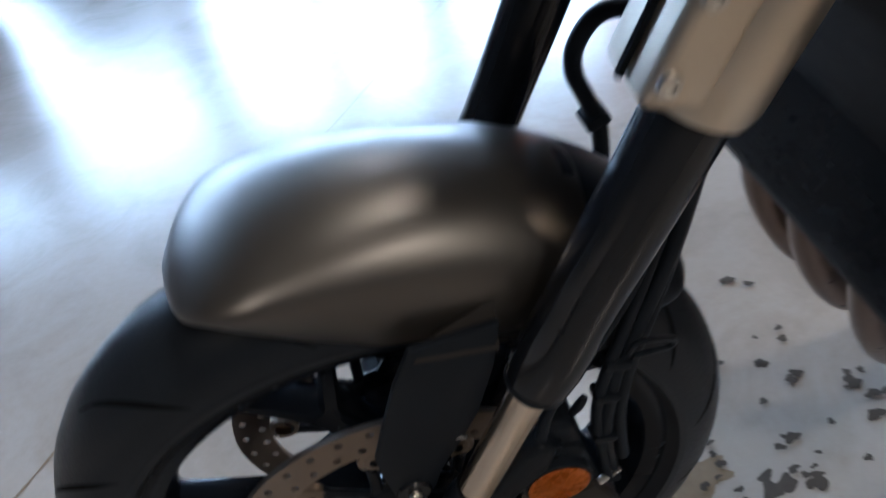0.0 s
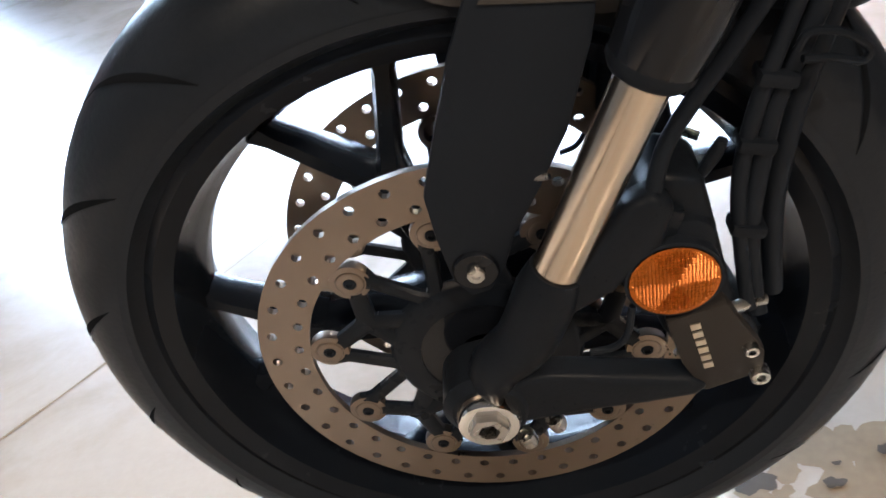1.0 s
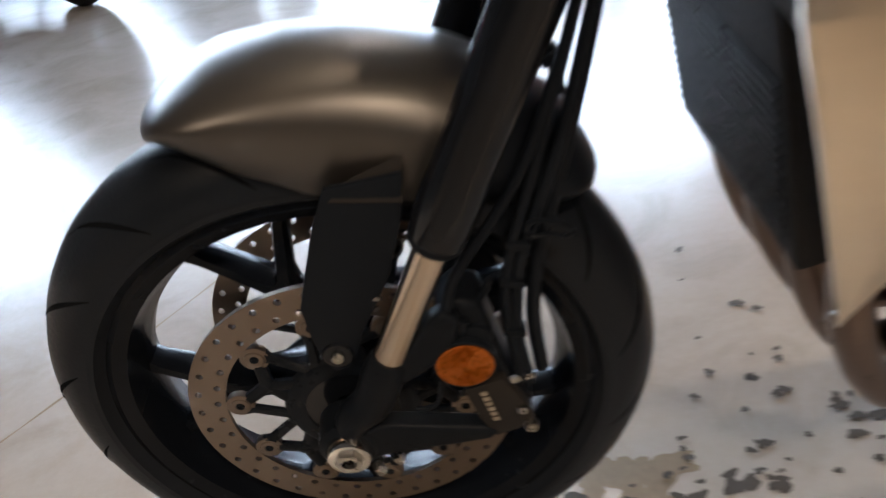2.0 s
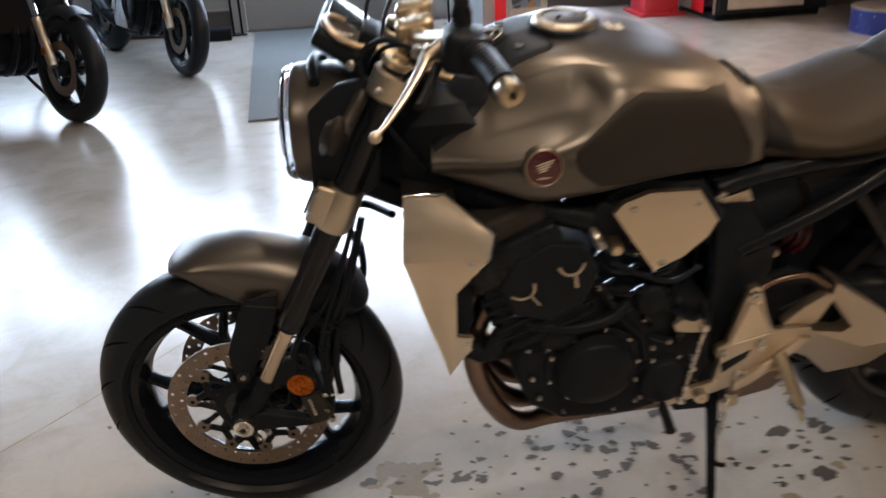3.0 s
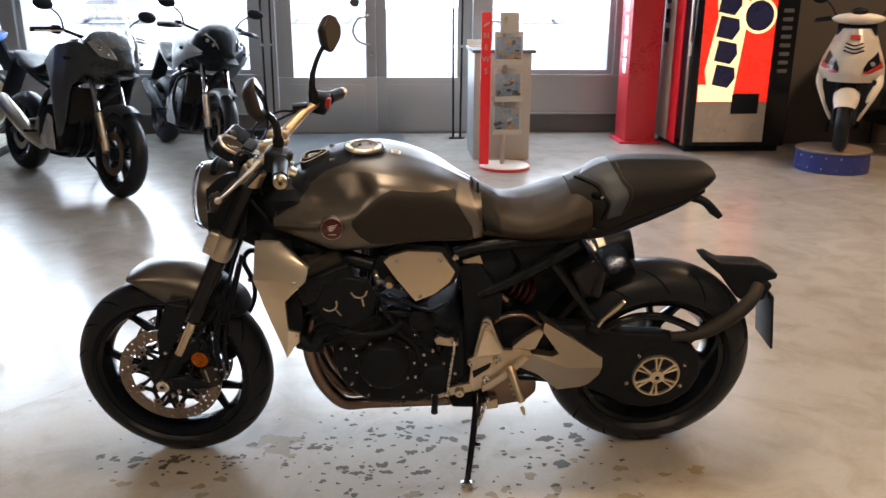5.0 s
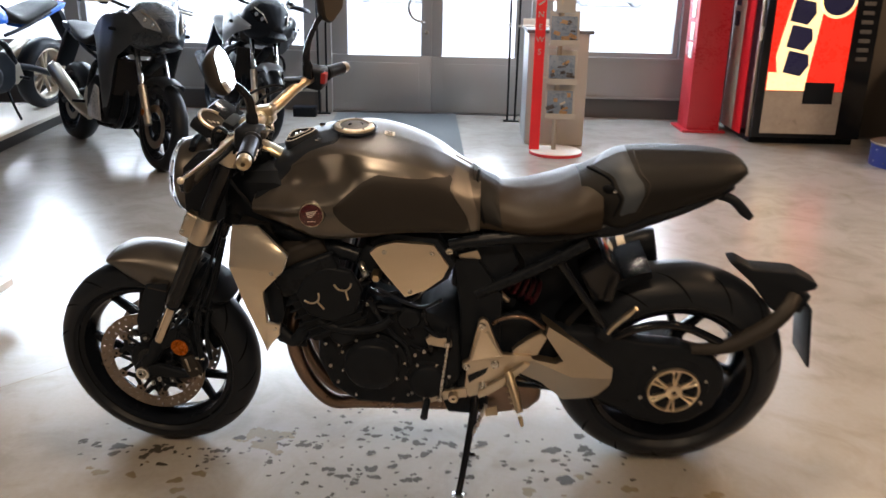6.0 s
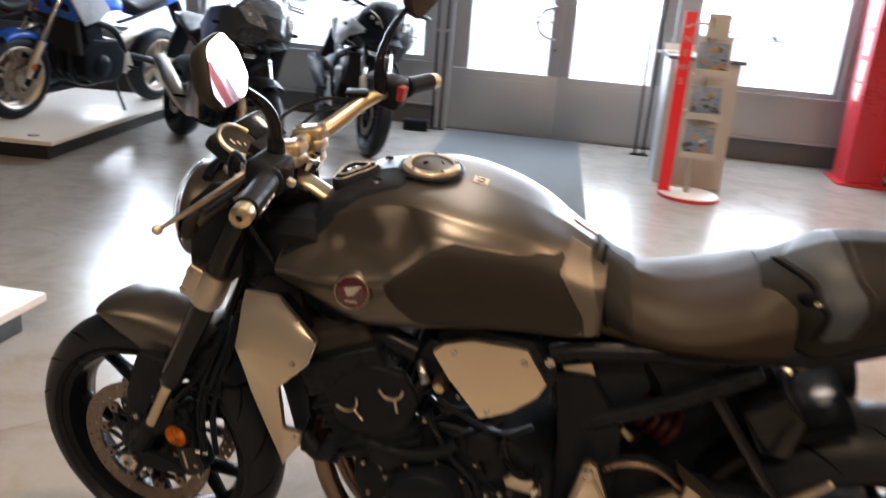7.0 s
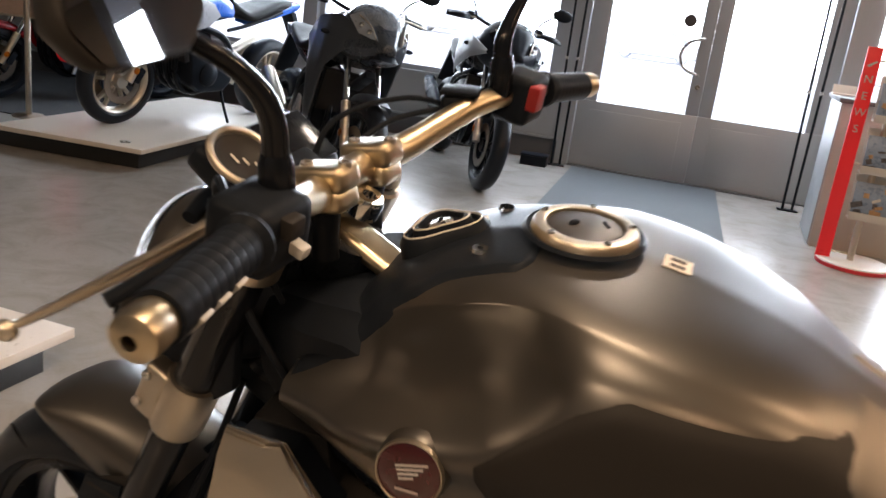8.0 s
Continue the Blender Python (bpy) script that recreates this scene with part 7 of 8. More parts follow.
part("plate_board", mesh(box, pose(1.822, 0, 0.452, 0, -10, 0), (0.008, 0.12, 0.19), 0.003), M_PLASTIC, hug, "black number plate board")
part("board_stay", mesh(box, pose(1.790, 0, 0.545, 0, 20, 0), (0.03, 0.06, 0.06), 0.008, 3), M_PLASTIC, hug)
part("chain", mesh(tube, [(0.80, -0.105, 0.40), (1.1, -0.105, 0.395), (1.46, -0.105, 0.40), (1.535, -0.105, 0.322), (1.46, -0.105, 0.245), (1.1, -0.105, 0.30), (0.80, -0.105, 0.31)], 0.008, 8), M_CAST, bike, "dark drive chain")

# side stand
stand = part("side_stand", mesh(tube, [(0.925, -0.10, 0.262), (0.922, -0.135, 0.225), (0.908, -0.19, 0.160), (0.892, -0.255, 0.082), (0.884, -0.282, 0.056)], [0.016, 0.013, 0.010, 0.009, 0.009], 14, 4), M_GLOSS, bike, "black side stand, folded out")
part("stand_foot", mesh(box, pose(0.884, -0.284, 0.0545, -LEAN, 0, 0), (0.034, 0.03, 0.008), 0.003), M_STEEL, stand)
part("stand_bracket", mesh(plate, [(0.835, 0.248), (0.90, 0.275), (0.955, 0.262), (0.962, 0.23), (0.915, 0.205), (0.85, 0.208)], 0.03, Matrix.Translation((0, -0.118, 0)), 0.006), M_CAST, stand)
part("stand_spring", mesh(tube, [(0.955, -0.13, 0.25), (0.93, -0.165, 0.20), (0.91, -0.185, 0.165)], 0.006, 8), M_STEEL, stand)
part("stand_tang", mesh(tube, [(0.905, -0.20, 0.148), (0.915, -0.215, 0.145), (0.925, -0.222, 0.15)], 0.005, 8), M_GLOSS, stand)

# ---- other machines in the showroom ----
M_PAINTDK = material("dark_grey_paint", (0.028, 0.036, 0.048), 0.28, 0.0, var=0.1, scale=6, bump=0.0, coat=0.3)
M_PAINTGREY = material("mid_grey_paint", (0.035, 0.038, 0.044), 0.28, 0.0, var=0.1, scale=6, bump=0.0)
M_PAINTSATIN = material("satin_graphite_paint", (0.042, 0.049, 0.060), 0.42, 0.1, var=0.08, scale=5, bump=0.0)
M_PAINTPALE = material("pale_grey_paint", (0.30, 0.32, 0.34), 0.34, 0.1, var=0.06, scale=5, bump=0.0)
M_PAINTSIL = material("silver_paint", (0.40, 0.42, 0.45), 0.3, 0.1, var=0.08, scale=6, bump=0.0, coat=0.4)
M_PAINTBLUE = material("blue_paint", (0.02, 0.12, 0.52), 0.25, 0.1, var=0.12, scale=6, bump=0.0, coat=0.6)
M_PAINTRED = material("red_paint", (0.5, 0.015, 0.02), 0.25, 0.0, var=0.12, scale=6, bump=0.0, coat=0.6)
M_PAINTWHITE = material("cream_white_paint", (0.74, 0.71, 0.66), 0.25, 0.0, var=0.05, scale=6, bump=0.0, coat=0.6)
# Pale car tones stand for the glare that washes out the street.
M_CARPALE = material("glare_pale_car_paint", (0.62, 0.64, 0.68), 0.5, var=0.04, scale=3, bump=0.0)
M_CARGREY = material("glare_pale_glass_and_tyre", (0.30, 0.33, 0.38), 0.3, var=0.08, scale=3, bump=0.0)
M_SCREEN = material("clear_screen", (0.24, 0.28, 0.33), 0.06, 0.0, var=0.03, scale=4, bump=0.0, rvar=0.0)
M_SCREEN.node_tree.nodes["Principled BSDF"].inputs["Alpha"].default_value = 0.46
M_LAMPGREY = material("smoky_lamp_glass", (0.20, 0.225, 0.26), 0.12, var=0.25, scale=20, bump=0.0)


def street_bike(m, name_label, paint, accent, rim_mat, fairing="tall", screen=True):
    """A showroom motorcycle seen at a distance; front at -x, front contact at the origin."""
    t = thing("motorcycle", m, name_label, "motorcycle", "motorcycles on display")
    fa, ra = V(0, 0, 0.305), V(1.48, 0, 0.315)

    def wheel(c, R, w, nm):
        wl = part(nm, mesh(rim, c, 0.216, w * 0.75, 0.19, 40), rim_mat, t)
        part("tyre", mesh(tyre, c, R, w, 0.216, 56), M_TYRE, wl)
        for k in range(5):
            a = radians(18 + 72 * k)
            bm = bmesh.new()
            for s_ in (-1, 1):
                spoke_arm(bm, polar(c, 0.03, a + s_ * 0.2), polar(c, 0.198, a + s_ * 0.2), 0.013, 0.011, 0.02, 0.015)
            part("spoke", bm, rim_mat, wl)
        part("hub", mesh(lathe, [(0.0001, -0.06), (0.045, -0.06), (0.05, 0), (0.045, 0.06), (0.0001, 0.06)], Matrix.Translation(c) @ SIDE, 24), rim_mat, wl)
        for s_ in (-1, 1) if nm == "front_wheel" else (1,):
            part("brake_disc", mesh(lathe, [(0.10, -0.002), (0.15, -0.002), (0.15, 0.003), (0.10, 0.003)], Matrix.Translation(c + V(0, s_ * 0.06, 0)) @ SIDE, 40, True), M_DISC, wl)
        return wl

    wheel(fa, 0.305, 0.12, "front_wheel")
    wheel(ra, 0.315, 0.17, "rear_wheel")
    fdir = V(math.sin(radians(26)), 0, math.cos(radians(26)))
    for s_ in (-1, 1):
        o = V(0.005, s_ * 0.098, 0.30)
        lg = part("fork_leg", mesh(rod, o + fdir * 0.02, o + fdir * 0.30, 0.026, 0.028, 16), M_ALUC, t)
        part("stanchion", mesh(rod, o + fdir * 0.28, o + fdir * 0.75, 0.0205, None, 16), M_CHROME, lg)
        part("brake_caliper", mesh(box, pose(0.10, s_ * 0.085, 0.36, 0, 30, 0), (0.05, 0.05, 0.11), 0.01), M_CAST, lg)
        part("reflector", mesh(lathe, [(0.0001, 0.004), (0.022, 0.003), (0.024, 0)], Matrix.Translation((0.045, s_ * 0.13, 0.40)) @ (SIDE if s_ < 0 else pose(0, 0, 0, -90, 0, 0)), 16), M_AMBER, lg)
    part("fork_yoke", mesh(box, along(V(0.20, 0, 0.70), fdir), (0.07, 0.24, 0.04), 0.01), M_CAST, t)

    def fender(bm):
        rings = []
        for k in range(15):
            a = radians(62 + 70 * k / 14)
            rings.append([polar(fa, r, a, y) for y, r in ((-0.07, 0.29), (-0.074, 0.32), (-0.055, 0.338), (0, 0.345), (0.055, 0.338), (0.074, 0.32), (0.07, 0.29))])
        loft(bm, rings, closed=False, caps=False)
        solid(bm, 0.004)

    part("front_fender", mesh(fender), accent if fairing else paint, t, "", 60)
    part("engine", mesh(plate, [(0.46, 0.52), (0.56, 0.60), (0.80, 0.58), (0.92, 0.48), (0.92, 0.32), (0.84, 0.25), (0.60, 0.24), (0.50, 0.30)], 0.34, Matrix.Translation((0, -0.17, 0)), 0.03, 3), M_CAST, t)
    for s_ in (-1, 1):
        part("engine_cover", mesh(lathe, [(0.0001, 0.03), (0.06, 0.028), (0.085, 0.01), (0.09, -0.02)], Matrix.Translation((0.66, s_ * 0.17, 0.38)) @ (SIDE if s_ < 0 else pose(0, 0, 0, -90, 0, 0)), 28), M_CAST, t)
        part("cylinder", mesh(box, pose(0.58, s_ * 0.09, 0.60, 0, -22, 0), (0.17, 0.15, 0.20), 0.02), M_CAST, t)
        part("footrest_plate", mesh(plate, [(0.90, 0.50), (0.96, 0.48), (1.02, 0.36), (0.94, 0.30), (0.88, 0.33)], s_ * 0.02, Matrix.Translation((0, s_ * 0.14, 0)), 0.006), M_ALUC, t)
        if fairing:
            part("engine_guard", mesh(plate, [(0.60, 0.50), (0.66, 0.52), (0.78, 0.32), (0.74, 0.27), (0.54, 0.27), (0.56, 0.33)], s_ * 0.015, Matrix.Translation((0, s_ * 0.205, 0)), 0.006), M_PAINTSIL, t, "silver side guard")
        part("footpeg", mesh(rod, (0.97, s_ * 0.15, 0.36), (0.98, s_ * 0.25, 0.36), 0.011, None, 10), M_CAST, t)
    for y in (-0.09, 0.0, 0.09):
        part("header_pipe", mesh(tube, [(0.50, y, 0.58), (0.42, y, 0.52), (0.41, y, 0.40), (0.48, y, 0.27), (0.62, y * 0.7, 0.22), (0.85, y * 0.5 + 0.05, 0.22)], 0.02, 10, 4), M_BLACK, t)
    part("silencer", mesh(tube, [(0.90, 0.14, 0.26), (1.05, 0.17, 0.33), (1.25, 0.19, 0.44), (1.50, 0.20, 0.56)], [0.035, 0.05, 0.058, 0.052], 18, 4), M_BLACK if fairing == "short" else M_ALUC, t, "tapered silencer")
    for s_ in (-1, 1):
        part("swingarm", mesh(tube, [(0.94, s_ * 0.10, 0.45), (1.20, s_ * 0.125, 0.40), (1.48, s_ * 0.12, 0.315)], 0.028, 12, 4), M_CAST, t)
        part("frame_rail", mesh(tube, [(0.32, s_ * 0.05, 0.82), (0.48, s_ * 0.14, 0.74), (0.75, s_ * 0.17, 0.66), (0.93, s_ * 0.14, 0.48)], 0.026, 12, 4), M_BLACK, t)
        part("subframe", mesh(tube, [(0.85, s_ * 0.12, 0.70), (1.10, s_ * 0.12, 0.76), (1.45, s_ * 0.09, 0.86)], 0.015, 10, 4), M_BLACK, t)
    if fairing:
        def cowl(secs, nm, mat, label):
            return skin(nm, secs, mat, t, label, 12, 5)

        def sheet(bm, x0, x1, top, low, wide, side, nx=26, nz=10):
            """A bowed side panel between two lines, each given as (x: z) pairs."""
            rows = []
            for i in range(nx + 1):
                x = x0 + (x1 - x0) * i / nx
                zt, zl = [float(np.interp(x, [q[0] for q in ln], [q[1] for q in ln])) for ln in (top, low)]
                w = float(np.interp(x, [q[0] for q in wide], [q[1] for q in wide]))
                rows.append([V(x, side * (w + 0.016 * math.sin(math.pi * j / nz) - 0.05 * max(0.0, 0.75 - zt - (zl - zt) * j / nz)), zt + (zl - zt) * j / nz) for j in range(nz + 1)])
            loft(bm, rows, closed=False, caps=False)
            return thicken(bm, (0, -side * 0.006, 0))

        tall = fairing == "tall"
        cowl(((-0.10, ((0, 0.935), (-0.020, 0.930), (-0.035, 0.912), (-0.030, 0.895), (0, 0.885))),
              (-0.03, ((0, 1.010), (-0.055, 0.998), (-0.092, 0.940), (-0.080, 0.870), (0, 0.850))),
              (0.07, ((0, 1.105), (-0.090, 1.082), (-0.158, 0.985), (-0.145, 0.850), (0, 0.810))),
              (0.18, ((0, 1.150), (-0.115, 1.122), (-0.200, 1.010), (-0.190, 0.850), (0, 0.780))),
              (0.30, ((0, 1.120), (-0.120, 1.090), (-0.190, 1.000), (-0.180, 0.880), (0, 0.820)))), "nose_cowl", paint if tall else M_PLASTIC, "painted nose cowl with slanted lamps")
        skin("fuel_tank", (
            (0.34, ((0, 1.040), (-0.080, 1.025), (-0.150, 0.970), (-0.175, 0.880), (-0.150, 0.780), (0, 0.76))),
            (0.52, ((0, 1.090), (-0.100, 1.070), (-0.170, 1.000), (-0.190, 0.900), (-0.160, 0.790), (0, 0.77))),
            (0.70, ((0, 1.060), (-0.095, 1.040), (-0.150, 0.980), (-0.160, 0.900), (-0.140, 0.800), (0, 0.78))),
            (0.92, ((0, 0.930), (-0.070, 0.920), (-0.100, 0.880), (-0.110, 0.840), (-0.100, 0.790), (0, 0.78)))), paint, t, "", 12, 5)
        if tall:
            top = ((0.02, 0.985), (0.20, 1.045), (0.45, 1.020), (0.66, 0.965), (0.74, 0.900))
            low = ((0.02, 0.930), (0.16, 0.830), (0.28, 0.740), (0.36, 0.520), (0.42, 0.390), (0.50, 0.370), (0.56, 0.520), (0.62, 0.740), (0.74, 0.885))
            wide = ((0.02, 0.125), (0.15, 0.195), (0.30, 0.235), (0.50, 0.238), (0.74, 0.190))
        else:
            top = ((0.02, 0.920), (0.30, 1.020), (0.50, 1.060), (0.66, 1.020), (0.80, 0.930))
            low = ((0.02, 0.900), (0.20, 0.850), (0.40, 0.760), (0.52, 0.690), (0.62, 0.790), (0.80, 0.915))
            wide = ((0.02, 0.185), (0.20, 0.250), (0.45, 0.275), (0.80, 0.170))
        beak = [(-0.20, 0.850), (-0.08, 0.905), (0.10, 0.880), (0.14, 0.850), (-0.06, 0.848)] if not tall else [(-0.15, 0.845), (-0.06, 0.885), (0.10, 0.86), (0.10, 0.835), (-0.06, 0.845)]
        part("beak", mesh(plate, beak, 0.11, Matrix.Translation((0, -0.055, 0)), 0.010, 3), M_PLASTIC, t, "black front beak")
        for s_ in (-1, 1):
            part("side_fairing", mesh(sheet, 0.02, 0.74 if tall else 0.80, top, low, wide, s_), accent, t, "painted side fairing panel", 40)
            part("fairing_inlay", mesh(plate, [(0.42, 0.86), (0.56, 0.90), (0.62, 0.84), (0.55, 0.74), (0.47, 0.72)], s_ * 0.010, Matrix.Translation((0, s_ * (0.200 if not tall else 0.215), 0)), 0.004), M_PLASTIC, t, "black inlay of the fairing")

            def on_nose(u, v, off=0.006):  # a place on the nose's side
                a, b = V(-0.06, s_ * 0.050, 0.972).lerp(V(-0.05, s_ * 0.078, 0.925), v), V(0.09, s_ * 0.125, 1.075).lerp(V(0.10, s_ * 0.172, 0.985), v)
                return a.lerp(b, u) + V(-0.55, s_ * 0.7, 0.30) * off
            bm = bmesh.new()
            bm.faces.new([bm.verts.new(on_nose(u, v, 0.022)) for u, v in (((-0.10, 0.60), (0.35, 0.05), (1.0, -0.02), (1.28, 0.62), (0.60, 1.08)) if tall else ((0.02, 0.55), (0.45, 0.15), (0.95, 0.25), (1.10, 0.70), (0.55, 0.98)))])
            hl_ = part("headlight", thicken(bm, V(0.55, s_ * -0.7, -0.30) * 0.014), M_LAMPGREY if tall else M_GLOSS, t, "slanted headlight")
            for u in (0.34, 0.72):
                part("headlight_bowl", mesh(ball, Matrix.Translation(on_nose(u, 0.52, 0.020)), (0.034, 0.034, 0.034), 12), M_CHROME if tall else M_LAMPGREY, hl_, "lamp bowl")
            part("daylight_bar", mesh(tube, [on_nose(u, v, 0.024) for u, v in ((0.02, 0.50), (0.45, 0.12), (0.98, 0.22))], 0.004, 8, 4), M_ALUC, hl_)
            part("lower_cowl", mesh(plate, [(0.40, 0.60), (0.53, 0.52), (0.57, 0.36), (0.50, 0.30), (0.44, 0.40)], s_ * 0.014, Matrix.Translation((0, s_ * 0.185, 0)), 0.005), M_PLASTIC, t)
            part("indicator", mesh(ball, pose(0.25, s_ * 0.27, 0.93, 0, 0, 0), (0.03, 0.06, 0.03), 12), M_PLASTIC, t)
            if not tall:
                part("crash_bar", mesh(tube, [(0.44, s_ * 0.10, 0.74), (0.42, s_ * 0.24, 0.66), (0.46, s_ * 0.26, 0.50), (0.55, s_ * 0.20, 0.34), (0.62, s_ * 0.12, 0.30)], 0.012, 10, 5), M_BLACK, t, "black tubular crash bar")
                part("hand_guard", mesh(tube, [(0.42, s_ * 0.24, 1.11), (0.35, s_ * 0.34, 1.10), (0.40, s_ * 0.43, 1.09)], [0.020, 0.030, 0.018], 12, 5, 0.4), M_PLASTIC, t)
    else:
        skin("fuel_tank", (
            (0.36, ((0, 0.930), (-0.070, 0.920), (-0.140, 0.880), (-0.190, 0.820), (-0.170, 0.720), (0, 0.70))),
            (0.50, ((0, 1.030), (-0.100, 1.010), (-0.170, 0.950), (-0.200, 0.870), (-0.170, 0.760), (0, 0.74))),
            (0.68, ((0, 1.020), (-0.100, 1.000), (-0.150, 0.950), (-0.160, 0.880), (-0.140, 0.790), (0, 0.77))),
            (0.90, ((0, 0.900), (-0.080, 0.890), (-0.100, 0.860), (-0.110, 0.830), (-0.100, 0.790), (0, 0.78)))), paint, t, "", 12, 5)
        for s_ in (-1, 1):
            part("side_panel", mesh(plate, [(0.26, 0.90), (0.36, 0.96), (0.58, 0.90), (0.66, 0.82), (0.56, 0.74), (0.42, 0.70)], s_ * 0.02, Matrix.Translation((0, s_ * 0.195, 0)), 0.006), accent, t, "painted side panel")
        part("headlight", mesh(ball, pose(0.12, 0, 0.93, 0, 20, 0), (0.16, 0.24, 0.20), 20), M_PLASTIC, t)
        part("headlight_lens", mesh(ball, pose(0.09, 0, 0.925, 0, 20, 0), (0.13, 0.19, 0.16), 20), M_LENS, t)
    if screen:
        bm = bmesh.new()
        rows = []
        for k in range(9):
            u = k / 8
            z, x, w = 1.02 + (0.44 if fairing == "tall" else 0.26) * u, -0.02 + 0.22 * u ** 0.8, 0.17 - 0.06 * u * u
            rows.append([V(x + 0.10 * (j / 6 - 1) ** 2, w * (j / 6 - 1), z) for j in range(13)])
        loft(bm, rows, closed=False, caps=False)
        ws = part("windscreen", solid(bm, 0.004), M_SCREEN, t, "clear windscreen")
        ws.visible_shadow = False
    skin("seat", (
        (0.90, ((0, 0.93), (-0.06, 0.925), (-0.09, 0.90), (-0.10, 0.86), (-0.09, 0.82), (0, 0.81))),
        (1.05, ((0, 0.855), (-0.10, 0.85), (-0.14, 0.83), (-0.145, 0.80), (-0.12, 0.78), (0, 0.77))),
        (1.22, ((0, 0.885), (-0.10, 0.88), (-0.14, 0.86), (-0.14, 0.82), (-0.11, 0.80), (0, 0.79))),
        (1.42, ((0, 0.94), (-0.08, 0.935), (-0.11, 0.92), (-0.115, 0.89), (-0.09, 0.86), (0, 0.85))),
        (1.58, ((0, 0.95), (-0.05, 0.945), (-0.07, 0.935), (-0.075, 0.92), (-0.06, 0.90), (0, 0.895)))), M_SEAT2, t, "", 12, 5)
    part("tail", mesh(plate, [(1.10, 0.78), (1.35, 0.85), (1.60, 0.92), (1.70, 0.93), (1.66, 0.88), (1.40, 0.80), (1.12, 0.73)], 0.16, Matrix.Translation((0, -0.08, 0)), 0.012), paint, t)
    part("tail_light", mesh(box, pose(1.70, 0, 0.92), (0.02, 0.09, 0.03), 0.006), M_REDPLASTIC, t)
    part("rear_fender", mesh(plate, [(1.58, 0.88), (1.66, 0.86), (1.86, 0.58), (1.83, 0.56)], 0.13, Matrix.Translation((0, -0.065, 0)), 0.006), M_PLASTIC, t)
    part("handlebar", mesh(tube, [(0.47, -0.40, 1.10), (0.42, -0.25, 1.12), (0.36, -0.10, 1.08), (0.36, 0.10, 1.08), (0.42, 0.25, 1.12), (0.47, 0.40, 1.10)], 0.012, 12, 5), M_BLACK, t)
    for s_ in (-1, 1):
        part("grip", mesh(rod, (0.445, s_ * 0.30, 1.112), (0.475, s_ * 0.42, 1.098), 0.0175, None, 14), M_PLASTIC, t)
        part("switch_block", mesh(box, pose(0.435, s_ * 0.26, 1.115), (0.06, 0.05, 0.06), 0.012), M_PLASTIC, t)
        part("lever", mesh(tube, [(0.40, s_ * 0.22, 1.11), (0.38, s_ * 0.32, 1.10), (0.40, s_ * 0.42, 1.09)], 0.006, 8, 4), M_ALUC, t)
        st_ = part("mirror_stalk", mesh(tube, [(0.41, s_ * 0.22, 1.12), (0.38, s_ * 0.26, 1.20), (0.37, s_ * 0.34, 1.26)], 0.007, 8, 4), M_PLASTIC, t)
        part("mirror_shell", mesh(ball, pose(0.37, s_ * 0.38, 1.275), (0.05, 0.15, 0.085), 16), M_PLASTIC, st_)
    part("radiator", mesh(box, pose(0.40, 0, 0.60, 0, -14, 0), (0.05, 0.36, 0.26), 0.008), M_RADIATOR, t)
    part("side_stand", mesh(tube, [(0.86, -0.12, 0.26), (0.84, -0.20, 0.14), (0.82, -0.28, 0.045)], 0.011, 10, 4), M_BLACK, t)
    return t


LN = pose(0, 0, 0, 8, 0, 0)
street_bike(pose(-1.262, 3.405, 0, 0, 0, 135.5) @ LN, "dark grey touring motorcycle with a clear windscreen and metal silencer", M_PAINTDK, M_PAINTSATIN, M_BLACK)
street_bike(pose(-0.785, 4.47, 0, 0, 0, 121.0) @ LN, "grey and silver adventure motorcycle with a small windscreen", M_PAINTGREY, M_PAINTPALE, M_BLACK, "short")
street_bike(pose(-3.22, 3.72, 0.134, 0, 0, 80.0) @ LN, "blue and silver naked motorcycle on a pale platform", M_PAINTBLUE, M_PAINTSIL, M_ALUC, False, False)
street_bike(pose(-4.95, 4.35, 0.008, 0, 0, 70.0) @ LN, "red sports motorcycle on the dark carpet", M_PAINTRED, M_PAINTRED, M_BLACK, "tall", False)

BOARD_Z = 0.735  # lower edge of the board
p = thing("sign_stand", pose(-4.21, 3.99, 0.0), "slim pale metal sign stand with a tan printed board", "sign stand")
M_BOARD = material("tan_print", (0.36, 0.25, 0.19), 0.5, var=0.5, scale=5, fine=22, bump=0.0)
part("board", mesh(box, pose(-0.10, 0.0, BOARD_Z + 0.25, -8, 0, 22), (0.42, 0.015, 0.50), 0.004), M_BOARD, p, "tan and grey printed board")
part("board_frame", mesh(box, pose(-0.10, 0.012, BOARD_Z + 0.25, -8, 0, 22), (0.45, 0.015, 0.53), 0.004), M_ALUC, p)
part("pole", mesh(rod, (0, 0, 0.01), (0, 0, BOARD_Z + 0.2), 0.022), M_ALUC, p)
part("base", mesh(lathe, [(0.0001, 0.02), (0.10, 0.018), (0.115, 0.008), (0.115, 0)], None, 28), M_ALUC, p)


